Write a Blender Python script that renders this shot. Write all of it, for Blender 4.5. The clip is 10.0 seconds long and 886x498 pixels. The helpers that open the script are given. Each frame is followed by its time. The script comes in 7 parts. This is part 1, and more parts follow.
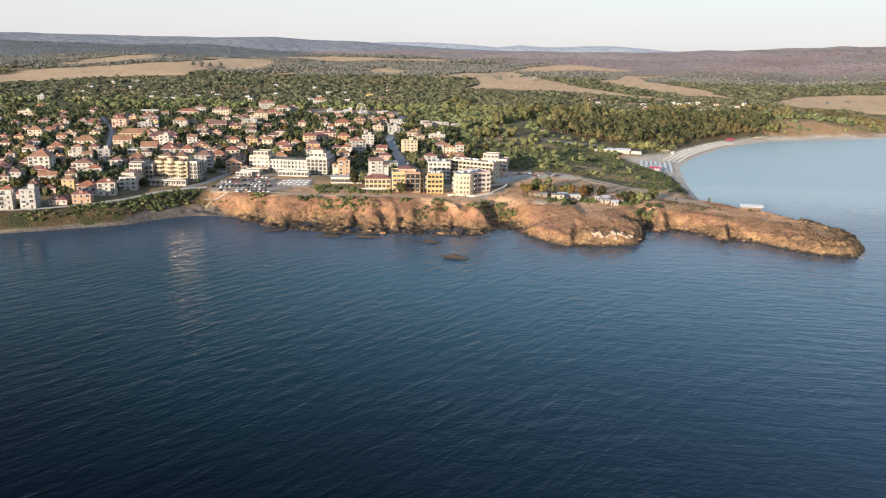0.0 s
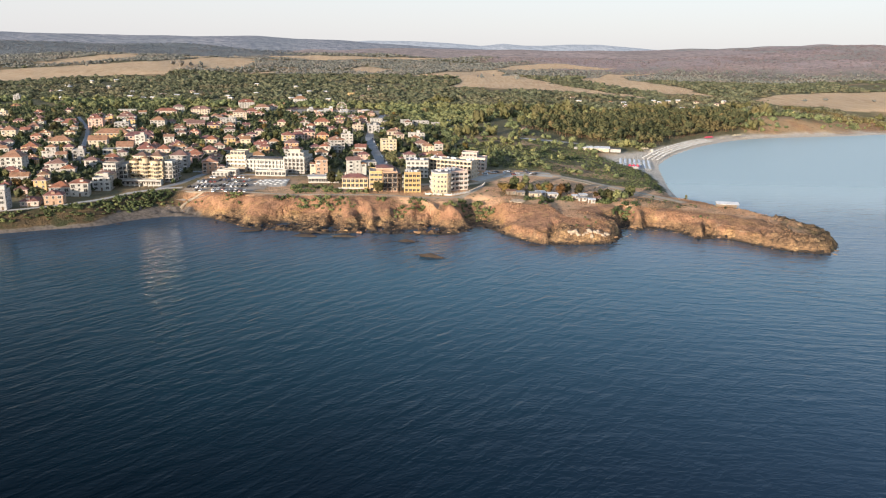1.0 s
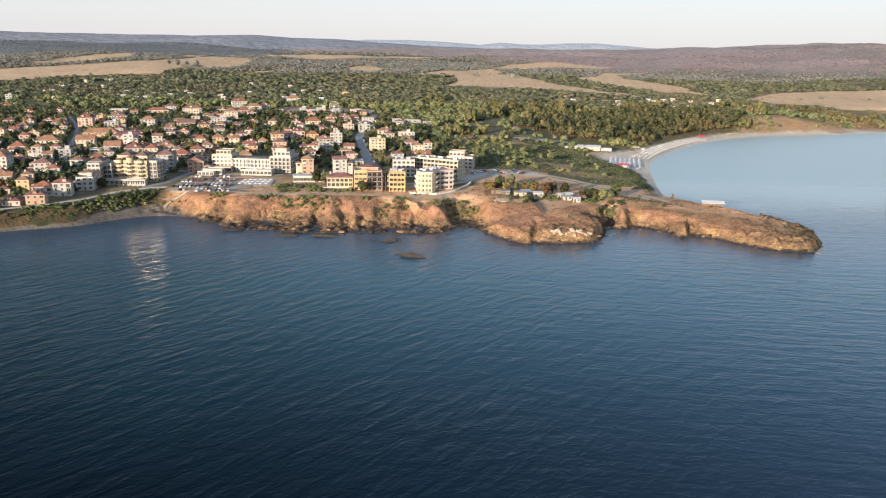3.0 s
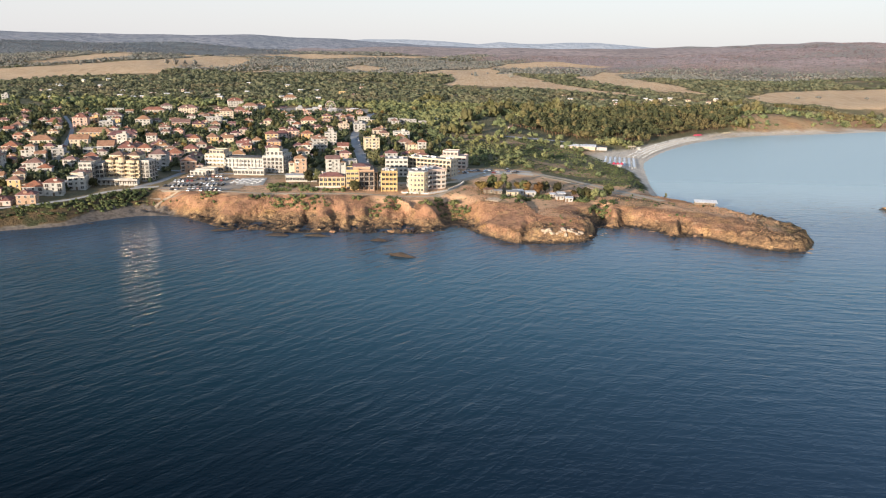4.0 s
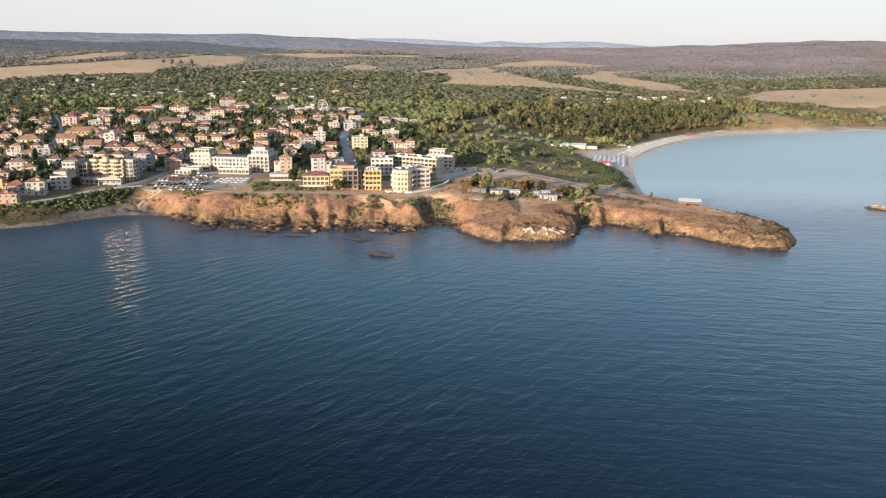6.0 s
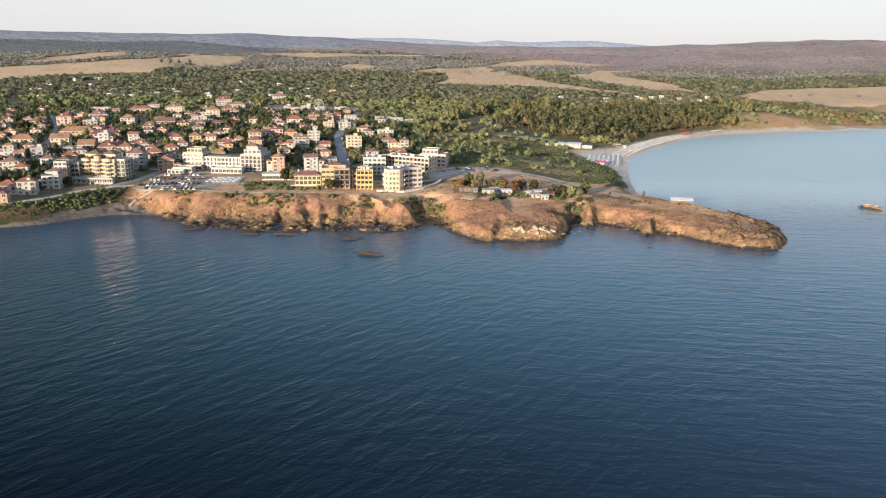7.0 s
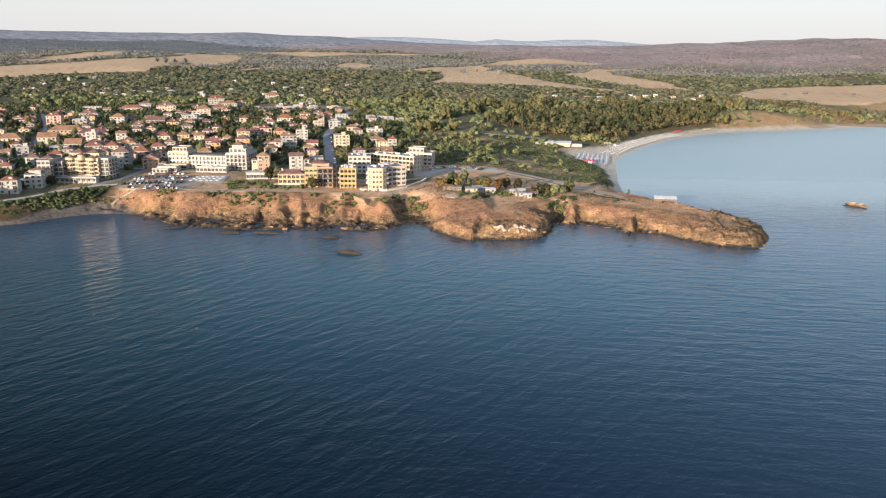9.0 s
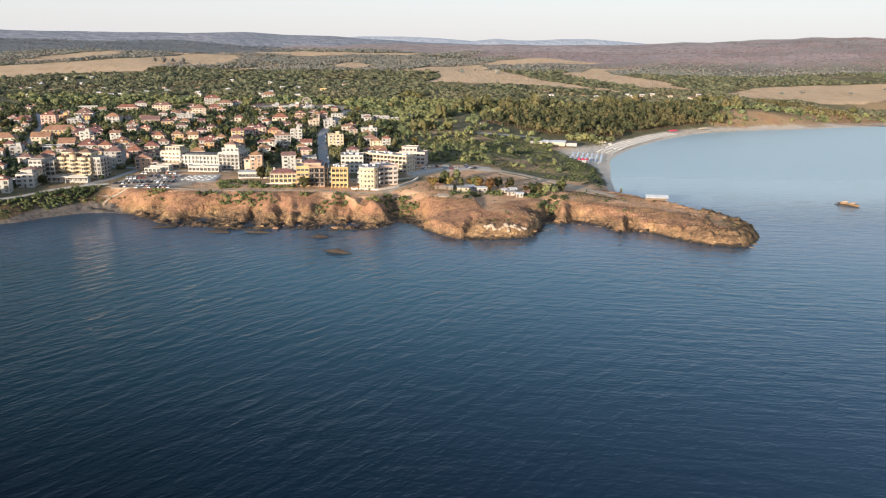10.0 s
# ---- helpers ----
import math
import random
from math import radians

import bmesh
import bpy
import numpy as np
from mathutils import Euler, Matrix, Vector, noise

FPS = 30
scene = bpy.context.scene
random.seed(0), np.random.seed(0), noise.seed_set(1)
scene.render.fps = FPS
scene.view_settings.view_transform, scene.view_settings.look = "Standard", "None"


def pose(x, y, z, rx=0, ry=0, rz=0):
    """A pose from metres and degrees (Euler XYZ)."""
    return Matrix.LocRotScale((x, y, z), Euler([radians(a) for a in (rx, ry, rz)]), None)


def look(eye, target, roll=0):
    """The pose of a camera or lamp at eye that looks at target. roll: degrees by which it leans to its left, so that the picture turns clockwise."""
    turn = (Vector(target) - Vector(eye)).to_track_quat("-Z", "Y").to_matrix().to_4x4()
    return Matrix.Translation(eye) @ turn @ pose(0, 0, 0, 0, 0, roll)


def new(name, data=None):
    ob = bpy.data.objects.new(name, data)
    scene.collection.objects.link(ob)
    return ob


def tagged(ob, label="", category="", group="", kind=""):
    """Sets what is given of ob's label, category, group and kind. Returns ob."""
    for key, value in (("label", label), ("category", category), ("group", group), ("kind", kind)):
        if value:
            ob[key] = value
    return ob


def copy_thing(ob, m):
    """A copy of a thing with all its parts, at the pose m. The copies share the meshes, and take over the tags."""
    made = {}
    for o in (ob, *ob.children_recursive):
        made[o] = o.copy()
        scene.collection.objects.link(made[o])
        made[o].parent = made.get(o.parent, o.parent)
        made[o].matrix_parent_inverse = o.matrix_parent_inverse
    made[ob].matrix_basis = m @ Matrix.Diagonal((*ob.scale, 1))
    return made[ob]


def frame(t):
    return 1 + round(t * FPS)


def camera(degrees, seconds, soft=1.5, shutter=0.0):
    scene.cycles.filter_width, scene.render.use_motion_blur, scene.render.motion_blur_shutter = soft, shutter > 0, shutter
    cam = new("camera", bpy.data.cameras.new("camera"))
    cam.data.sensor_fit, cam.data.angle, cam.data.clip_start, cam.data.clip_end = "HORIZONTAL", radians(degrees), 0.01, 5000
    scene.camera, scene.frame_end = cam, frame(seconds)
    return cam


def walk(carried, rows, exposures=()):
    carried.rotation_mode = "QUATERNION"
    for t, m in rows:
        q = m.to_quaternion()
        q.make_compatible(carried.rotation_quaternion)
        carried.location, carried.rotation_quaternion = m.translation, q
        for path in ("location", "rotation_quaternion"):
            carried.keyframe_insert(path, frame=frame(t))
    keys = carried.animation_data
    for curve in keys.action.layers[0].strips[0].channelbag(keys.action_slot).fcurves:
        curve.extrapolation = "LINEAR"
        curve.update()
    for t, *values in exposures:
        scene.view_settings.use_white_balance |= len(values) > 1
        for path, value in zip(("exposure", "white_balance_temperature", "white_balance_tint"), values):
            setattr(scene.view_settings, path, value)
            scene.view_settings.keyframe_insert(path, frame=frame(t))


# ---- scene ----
cam = camera(62.0, 10.0, soft=1.15)
# seconds, place, yaw, pitch, roll
PATH = [
    (0, -24.96, -4.35, 100.20, 1.150, -14.763, 1.172),
    (0.1, -24.49, -4.24, 100.20, 0.921, -14.774, 1.156),
    (0.2, -24.02, -4.12, 100.20, 0.392, -14.793, 1.126),
    (0.3, -23.55, -4.01, 100.20, 0.163, -14.804, 1.111),
    (0.4, -23.07, -3.90, 100.20, -0.017, -14.813, 1.098),
    (0.5, -22.60, -3.79, 100.20, -0.046, -14.818, 1.093),
    (1, -20.19, -3.25, 100.20, -0.042, -14.837, 1.074),
    (1.5, -17.76, -2.73, 100.19, -0.039, -14.856, 1.055),
    (2, -15.29, -2.25, 100.18, -0.035, -14.875, 1.036),
    (2.5, -12.79, -1.79, 100.16, -0.031, -14.894, 1.018),
    (4, -5.12, -0.57, 100.07, -0.021, -14.949, 0.961),
    (4.5, -2.52, -0.22, 100.03, -0.017, -14.967, 0.942),
    (5, 0.10, 0.11, 99.98, -0.013, -14.985, 0.924),
    (5.5, 2.74, 0.41, 99.93, -0.010, -15.003, 0.905),
    (7, 10.74, 1.14, 99.74, 0.001, -15.056, 0.848),
    (7.5, 13.43, 1.33, 99.67, 0.005, -15.073, 0.830),
    (8, 16.13, 1.50, 99.59, 0.008, -15.091, 0.811),
    (8.5, 18.83, 1.64, 99.50, 0.012, -15.108, 0.792),
    (9, 21.53, 1.75, 99.41, 0.016, -15.124, 0.773),
    (9.5, 24.24, 1.83, 99.31, 0.019, -15.141, 0.754),
    (10, 26.94, 1.89, 99.21, 0.023, -15.158, 0.735),
]
walk(cam, [(t, pose(x, y, z, 90 + p, 0, yaw) @ pose(0, 0, 0, 0, 0, roll)) for t, x, y, z, yaw, p, roll in PATH])

# ---- light: a low evening sun behind the camera, a little to its left ----
SUN_AZ, SUN_EL = radians(209), radians(9)
scene.view_settings.exposure = 1.64
world = bpy.data.worlds.new("sky")
scene.world = world
world.use_nodes = True
wt = world.node_tree
sky = wt.nodes.new("ShaderNodeTexSky")
sky.sky_type, sky.sun_disc = "NISHITA", False
sky.sun_elevation, sky.sun_rotation = SUN_EL, SUN_AZ
sky.air_density, sky.dust_density, sky.ozone_density = 1.0, 1.0, 3.0
wt.nodes["Background"].inputs["Strength"].default_value = 0.105
pale = wt.nodes.new("ShaderNodeHueSaturation")
pale.inputs["Saturation"].default_value = 0.78
wt.links.new(sky.outputs["Color"], pale.inputs["Color"])
# thin evening haze whitens the sky towards the horizon
way = wt.nodes.new("ShaderNodeTexCoord")
up = wt.nodes.new("ShaderNodeSeparateXYZ")
wt.links.new(way.outputs["Generated"], up.inputs["Vector"])
low = wt.nodes.new("ShaderNodeMapRange")
low.interpolation_type = "SMOOTHSTEP"
for slot, value in (("From Min", 0.02), ("From Max", 0.42), ("To Min", 0.85), ("To Max", 0.0)):
    low.inputs[slot].default_value = value
wt.links.new(up.outputs["Z"], low.inputs["Value"])
veil = wt.nodes.new("ShaderNodeMix")
veil.data_type = "RGBA"
wt.links.new(low.outputs["Result"], veil.inputs[0])
wt.links.new(pale.outputs["Color"], veil.inputs[6])
veil.inputs[7].default_value = (2.56, 2.51, 2.60, 1)
wt.links.new(veil.outputs[2], wt.nodes["Background"].inputs["Color"])
sun = new("sun", bpy.data.lights.new("sun", "SUN"))
sun.data.energy, sun.data.angle, sun.data.color = 2.75, radians(0.6), (1.0, 0.845, 0.68)
sun_way = Vector((math.sin(SUN_AZ) * math.cos(SUN_EL), math.cos(SUN_AZ) * math.cos(SUN_EL), math.sin(SUN_EL)))
sun.matrix_world = look(sun_way * 100, (0, 0, 0))


# ---- the lie of the land ----
def lattice(x, y, seed):
    """Smooth noise from -1 to 1 on a unit lattice."""
    table = np.random.RandomState(seed).rand(256, 256) * 2 - 1
    i, j = np.floor(x).astype(int), np.floor(y).astype(int)
    u, v = x - i, y - j
    u, v = u * u * (3 - 2 * u), v * v * (3 - 2 * v)
    a, b = table[i % 256, j % 256], table[(i + 1) % 256, j % 256]
    c, d = table[i % 256, (j + 1) % 256], table[(i + 1) % 256, (j + 1) % 256]
    return (a * (1 - u) + b * u) * (1 - v) + (c * (1 - u) + d * u) * v


def rough(x, y, size, seed, octaves=4, gain=0.5):
    total, amount = 0.0, 1.0
    for k in range(octaves):
        total = total + amount * lattice(x / size + 17.3 * k, y / size + 5.1 * k, seed + k)
        size, amount = size * 0.5, amount * gain
    return total


# shoreline: x, y, height of the bank, its run inland, flat foot, shape, sand
SHORE_TOWN = [
    (-3900, 60, 10, 40, 3.2, 1.3, 1), (-900, 210, 10, 34, 3.2, 1.3, 1), (-420, 322, 10, 20, 3.2, 1.3, 1),
    (-277, 384, 9, 18, 3.4, 1.2, 1), (-247, 399, 9, 17, 3.4, 1.2, 1), (-221, 412, 9, 18, 3.4, 1.2, 1),
    (-208, 427, 9, 20, 5, 1.2, 1), (-189, 441, 10, 24, 4, 1.2, 0.6), (-167, 440, 12, 22, 3, 1.3, 0),
    (-154, 431, 12, 30, 5, 1.3, 0), (-131, 413, 12, 42, 10, 1.3, 0), (-108, 409, 12.5, 44, 9, 1.3, 0),
]
SHORE_CLIFF = [
    (-91, 404, 12.5, 46, 10, 1.3, 0), (-66, 407, 12.5, 44, 9, 1.3, 0), (-43, 407, 12, 42, 8, 1.4, 0),
    (-27, 407, 12, 42, 7, 1.4, 0), (-14, 409, 12, 38, 6, 1.4, 0), (-4, 419, 12, 28, 4, 1.4, 0),
    (1, 428, 12, 22, 2, 1.4, 0), (8, 422, 11.5, 34, 2, 1.8, 0), (18, 407, 11, 50, 2, 2.2, 0),
    (27, 396, 11, 58, 2, 2.2, 0), (36, 389, 11, 62, 3, 2.2, 0), (51, 389, 10.5, 60, 3, 2.4, 0),
    (67, 392, 10, 52, 2, 3.0, 0), (75, 397, 9, 40, 1, 3.2, 0),
]
SHORE_HEAD = [
    (82, 408, 9, 26, 1, 3.0, 0), (86, 421, 9, 20, 1, 2.2, 0), (88, 431, 9, 22, 1, 1.4, 0),
    (94, 429, 9, 24, 1, 2.0, 0), (100, 427, 9, 22, 1, 1.8, 0), (108, 432, 9, 16, 5, 1.3, 0.5),
    (118, 425, 9, 20, 5, 1.6, 0.4), (125, 412, 9, 26, 1, 2.4, 0), (131, 408, 8.5, 26, 1, 2.6, 0),
    (141, 411, 8.5, 26, 1, 2.4, 0), (148, 404, 8, 28, 1, 2.6, 0), (157, 393, 7.5, 26, 1, 2.6, 0),
    (165, 385, 7, 24, 1, 2.6, 0),
]
SHORE_TIP = [
    (175, 381, 6.5, 20, 1, 2.8, 0), (187, 380, 6, 17, 1, 3.0, 0), (198, 392, 5.5, 14, 1, 3.0, 0),
    (206, 408, 5.5, 14, 1, 3.0, 0), (206, 424, 5.5, 14, 1, 2.6, 0), (197, 438, 6.5, 14, 1, 2.4, 0),
    (186, 452, 7.5, 14, 1, 2.0, 0), (175, 468, 8, 14, 1, 2.0, 0), (163, 484, 7.5, 15, 2, 1.8, 0),
    (154, 500, 7, 16, 3, 1.6, 0.3), (151, 518, 6, 18, 4, 1.4, 0.8), (154, 540, 6, 20, 5, 1.2, 1),
]
SHORE_BAY = [
    (159, 575, 6, 22, 6, 1.2, 1), (164, 602, 6, 24, 7, 1.2, 1), (173, 645, 6, 34, 15, 1.2, 1),
    (184, 694, 5, 64, 40, 1.2, 1), (199, 730, 5, 76, 54, 1.2, 1), (222, 776, 6, 58, 32, 1.2, 1),
    (254, 827, 12, 66, 24, 1.2, 1), (288, 874, 17, 80, 22, 1.2, 1), (326, 916, 21, 90, 22, 1.2, 1),
    (364, 950, 21, 90, 24, 1.2, 1), (411, 976, 18, 80, 26, 1.2, 1), (469, 998, 19, 74, 26, 1.2, 1),
    (536, 1022, 18, 70, 26, 1.3, 1),
]
SHORE_FAR = [
    (629, 1060, 11, 90, 30, 1.2, 1), (780, 1075, 6, 110, 30, 1.2, 1), (1000, 1060, 9, 110, 26, 1.2, 1),
    (1500, 980, 14, 110, 20, 1.2, 1), (3900, 760, 20, 120, 20, 1.2, 1),
]


def spline(points, steps):
    """A Catmull-Rom line through rows of numbers."""
    p = np.array(points, float)
    p = np.vstack([2 * p[0] - p[1], p, 2 * p[-1] - p[-2]])
    u = (np.arange(steps) / steps)[:, None]
    out = []
    for k in range(1, len(p) - 2):
        a, b, c, d = p[k - 1], p[k], p[k + 1], p[k + 2]
        out.append(0.5 * (2 * b + (c - a) * u + (2 * a - 5 * b + 4 * c - d) * u**2 + (3 * b - a - 3 * c + d) * u**3))
    return np.vstack(out + [p[-2:-1]])


COAST = spline(SHORE_TOWN + SHORE_CLIFF + SHORE_HEAD + SHORE_TIP + SHORE_BAY + SHORE_FAR, 5)
COAST = np.column_stack([COAST, np.r_[0, np.cumsum(np.hypot(*np.diff(COAST[:, :2], axis=0).T))]])  # and its length
HILL_X = [-4500, -2600, -2250, -1100, -600, -280, 400, 970, 1580, 2195, 2700, 4500]
HILL_Z = [104, 104, 104, 106, 104, 100, 96, 96, 104, 116, 118, 112]
BASE_Y = [0, 450, 600, 900, 1200, 1500, 1800, 2300, 2800, 3300]
BASE_Z = [12, 12, 13, 17, 22, 31, 42, 57, 73, 86]


def inside(x, y, ring):
    """Which places lie inside a ring of corners."""
    within = np.zeros(np.shape(x), bool)
    for (ax, ay), (bx, by) in zip(ring, np.roll(ring, -1, 0)):
        if ay != by:
            within ^= ((ay > y) != (by > y)) & (x < (bx - ax) * (y - ay) / (by - ay) + ax)
    return within


LAND_RING = np.vstack([COAST[:, :2], [(4000, 6000), (-4000, 6000)]])


def shore(x, y):
    """Way inland from the shoreline (minus at sea) and the traits of the nearest stretch of shore."""
    best = np.full(x.shape, 1e18)
    traits = np.zeros(x.shape + (6,))
    for a, b in zip(COAST[:-1], COAST[1:]):
        e = b[:2] - a[:2]
        u = np.clip(((x - a[0]) * e[0] + (y - a[1]) * e[1]) / (e @ e), 0, 1)
        far = (x - a[0] - u * e[0]) ** 2 + (y - a[1] - u * e[1]) ** 2
        near = far < best
        best[near] = far[near]
        traits[near] = a[2:] + u[near][:, None] * (b[2:] - a[2:])
    return np.sqrt(best) * np.where(inside(x, y, LAND_RING), 1, -1), traits


def smooth(a, b, v):
    u = np.clip((v - a) / (b - a), 0, 1)
    return u * u * (3 - 2 * u)


def blocks(x, y, size, seed):
    """Random levels of uneven blocks, from -1 to 1."""
    table = np.random.RandomState(seed).rand(3, 128, 128)
    u, v = x / size + 0.5 * rough(x, y, size * 1.7, seed + 1, 2), y / size + 0.5 * rough(x, y, size * 1.7, seed + 2, 2)
    i, j = np.floor(u).astype(int), np.floor(v).astype(int)
    best, level = np.full(np.shape(x), 9.0), np.zeros(np.shape(x))
    for a in (-1, 0, 1):
        for b in (-1, 0, 1):
            p, q = (i + a) % 128, (j + b) % 128
            far = (u - i - a - table[0, p, q]) ** 2 + (v - j - b - table[1, p, q]) ** 2
            near = far < best
            best, level = np.where(near, far, best), np.where(near, table[2, p, q] * 2 - 1, level)
    return level


# gullies cut into the cliffs: from, to, width, depth
CLEFTS = [
    (88, 424, 95, 456, 5, 7), (4, 424, 1, 454, 12, 11), (-48, 412, -46, 446, 6, 7), (132, 409, 136, 424, 2.8, 6), (77, 398, 84, 412, 2.4, 4),
    (-122, 415, -120, 444, 5, 5), (-84, 408, -86, 440, 4, 5), (-20, 410, -22, 440, 3.5, 5), (40, 392, 44, 412, 2.5, 4),
    (104, 428, 106, 446, 3, 5), (158, 392, 162, 408, 2, 3), (-143, 424, -146, 446, 4, 5), (-66, 410, -70, 434, 3, 4),
]


def base_height(x, y):
    z = np.interp(y, BASE_Y, BASE_Z)
    hill = np.interp(x, HILL_X, HILL_Z) + 4 * rough(x, y, 520, 40, 3)
    z = z + (hill - z) * smooth(2900, 4350, y) ** 1.3
    z = z + rough(x, y, 420, 60, 3) * (0.8 + 9 * smooth(900, 2200, y))
    z = z + 12 * smooth(700, 1500, x) * smooth(1150, 1700, y) + 52 * smooth(500, 2300, x) * smooth(1750, 3500, y)
    z = z + 26 * smooth(600, 1800, -x) * smooth(2300, 3600, y)
    z = z + 11 * rough(x, y, 460, 63, 3) * smooth(250, 900, x) * smooth(1900, 2700, y)
    # the low ground behind the beach
    return z - (z - 5) * smooth(60, 150, x) * (1 - smooth(760, 980, y)) * smooth(470, 560, y)


def rocky_at(x, y, d, z, cliff, run):
    """Where bare broken rock shows: along the foot of the cliffs, and all over the tip of the headland."""
    low = 1 - smooth(2.8, 5.0, z - 1.1 * (x < 6) - 3.4 * smooth(34, 50, x) * (1 - smooth(86, 92, x)) - 1.2 * smooth(118, 140, x) + 1.3 * smooth(6, 14, x) * (1 - smooth(34, 50, x)) + 1.5 * rough(x, y, 16, 54, 3))
    shoulder = 0.0
    # rock of shoulder and coves; in the clefts it also paints their shade
    for a, b, r in ((82, 409, 11), (3, 432, 10), (1, 444, 9), (86, 436, 9), (88, 444, 7), (104, 434, 4.5), (105, 441, 4), (133, 412, 4), (135, 419, 4)):
        shoulder = np.maximum(shoulder, 1 - smooth(0.55 * r, r, np.hypot(x - a, y - b) + 2 * rough(x, y, 8, 55, 2)))
    return cliff * (1 - smooth(run, run + 8, d)) * np.maximum(np.maximum(low, shoulder), smooth(152, 178, x + 7 * rough(x, y, 12, 56, 2)))


def height(x, y):
    d, tr = shore(x, y)
    top, run, foot, shape, sand, along = np.moveaxis(tr, -1, 0)
    cliff = 1 - smooth(0.3, 0.9, sand)
    # buttresses and gullies that run down to the sea
    gully = smooth(0.1, 0.75, rough(along, d * 0.25, 34, 7, 3))
    butt = rough(along + 3 * rough(x, y, 12, 8, 2), d * 0.12, 13, 3, 3)
    dd = d + cliff * smooth(1, 10, d) * (1 - smooth(run, run + 22, d)) * (4.0 * butt + 1.0 * rough(x, y, 7, 4, 3) - 11.0 * gully * smooth(12, 40, run) + 2.5)
    rib = 1 - 2 * np.abs(rough(along + 2 * rough(x, y, 9, 58, 2), d * 0.1, 11, 57, 3))
    dd = dd + cliff * smooth(-160, -135, x) * (1 - smooth(-12, 6, x)) * smooth(3, 9, d) * (1 - smooth(run - 4, run + 10, d)) * 4.2 * (rib - 0.3)
    head = 0.85 * smooth(6, 20, x) * (1 - smooth(72, 86, x))
    dd = dd + (d + 1.5 - dd) * head
    t = np.clip((dd - foot) / np.maximum(run - foot, 1), 0, 1)
    low = np.where(sand > 0.5, 1.6 * smooth(0, 1, dd / np.maximum(foot, 1)), (0.9 + 0.8 * rough(x, y, 6, 21, 3)) * smooth(-1, 3, dd))
    rise = 1 - (1 - t) ** shape
    # the headland rises from the sea in a low sheer face
    sheer = cliff * smooth(1.9, 2.3, shape) * smooth(14, 24, run)
    rise = rise + sheer * (0.52 * smooth(0, 3.2, dd - foot) + 0.48 * (1 - (1 - t) ** 1.3) - rise)
    z = low + (top - low) * rise
    # layered ledges on the rock
    step = 1.7
    ledge = np.floor(z / step + 0.35 * rough(x, y, 30, 31, 2)) * step + step * smooth(0.25, 0.8, (z / step + 0.35 * rough(x, y, 30, 31, 2)) % 1.0)
    face = cliff * smooth(0.0, 0.15, t) * (1 - smooth(0.8, 1.0, t))
    rocky = rocky_at(x, y, d, z, cliff, run)
    crag = 1 - 2 * np.abs(rough(x, y, 7, 51, 4, 0.6))
    crack = smooth(0.86, 1.0, 1 - np.abs(rough(along, z * 1.5, 7, 53, 2)))
    z = z + (0.2 + 0.7 * rocky) * face * (ledge - z) + face * 0.25 * rough(x, y, 4.5, 52, 3)
    z = z + rocky * smooth(0.5, 3, d) * (0.55 * crag - 1.5 * crack + 1.0 * blocks(x, y, 5.5, 301) + 0.6 * blocks(x, y, 2.9, 305))
    inland = base_height(x, y)
    z = z + (inland - z) * smooth(0, 1, (d - run) / 90.0)
    z = z + 0.15 * rough(x, y, 9, 77, 2) * smooth(4, 30, d)
    for ax, ay, bx, by, wide, deep in CLEFTS:
        u = np.clip(((x - ax) * (bx - ax) + (y - ay) * (by - ay)) / ((bx - ax) ** 2 + (by - ay) ** 2), 0, 1)
        off = np.hypot(x - ax - u * (bx - ax), y - ay - u * (by - ay)) + 1.2 * rough(x, y, 8, 66, 2)
        z = z - np.minimum(deep * (1 - 0.65 * u * u), np.maximum(z - 0.3, 0)) * np.exp(-((off / wide) ** 4)) * (d > 0)
    return np.where(d < 0, np.maximum(d * 0.35, -6.0) - 0.15, z), d, tr


def spaced(start, stop, step):
    return list(np.arange(start, stop, step))


def eased(start, stop, first, last):
    """Steps that grow from first to last."""
    out, at, step = [], start, first
    way = 1 if stop > start else -1
    grow = 1 + (last - first) / max(abs(stop - start), 1)
    while (stop - at) * way > 0:
        out.append(at)
        at, step = at + way * step, min(step * grow, last)
    return out + [stop]


GX = np.array(sorted(set(np.round(eased(-286, -3900, 2.2, 60) + spaced(-284, 214, 1.25) + eased(214, 3900, 2.2, 60), 2))))
GY = np.array(sorted(set(np.round([-200, 0, 100, 200] + spaced(240, 370, 10) + spaced(370, 470, 1.25) + spaced(470, 600, 2.8) + eased(600, 4760, 4, 30), 2))))
XX, YY = np.meshgrid(GX, GY)
ZZ, DD, TRAITS = height(XX, YY)


def ground(x, y):
    """The height of the ground at a place."""
    i = int(np.clip(np.searchsorted(GX, x) - 1, 0, len(GX) - 2))
    j = int(np.clip(np.searchsorted(GY, y) - 1, 0, len(GY) - 2))
    u, v = (x - GX[i]) / (GX[i + 1] - GX[i]), (y - GY[j]) / (GY[j + 1] - GY[j])
    return float((ZZ[j, i] * (1 - u) + ZZ[j, i + 1] * u) * (1 - v) + (ZZ[j + 1, i] * (1 - u) + ZZ[j + 1, i + 1] * u) * v)
# ---- end of the land ----


# ---- materials ----
def shade(name):
    m = bpy.data.materials.new(name)
    m.use_nodes = True
    return m, m.node_tree, m.node_tree.nodes["Principled BSDF"]


def node(tree, kind, **inputs):
    n = tree.nodes.new(kind)
    for key, value in inputs.items():
        n.inputs[key.replace("_", " ")].default_value = value
    return n


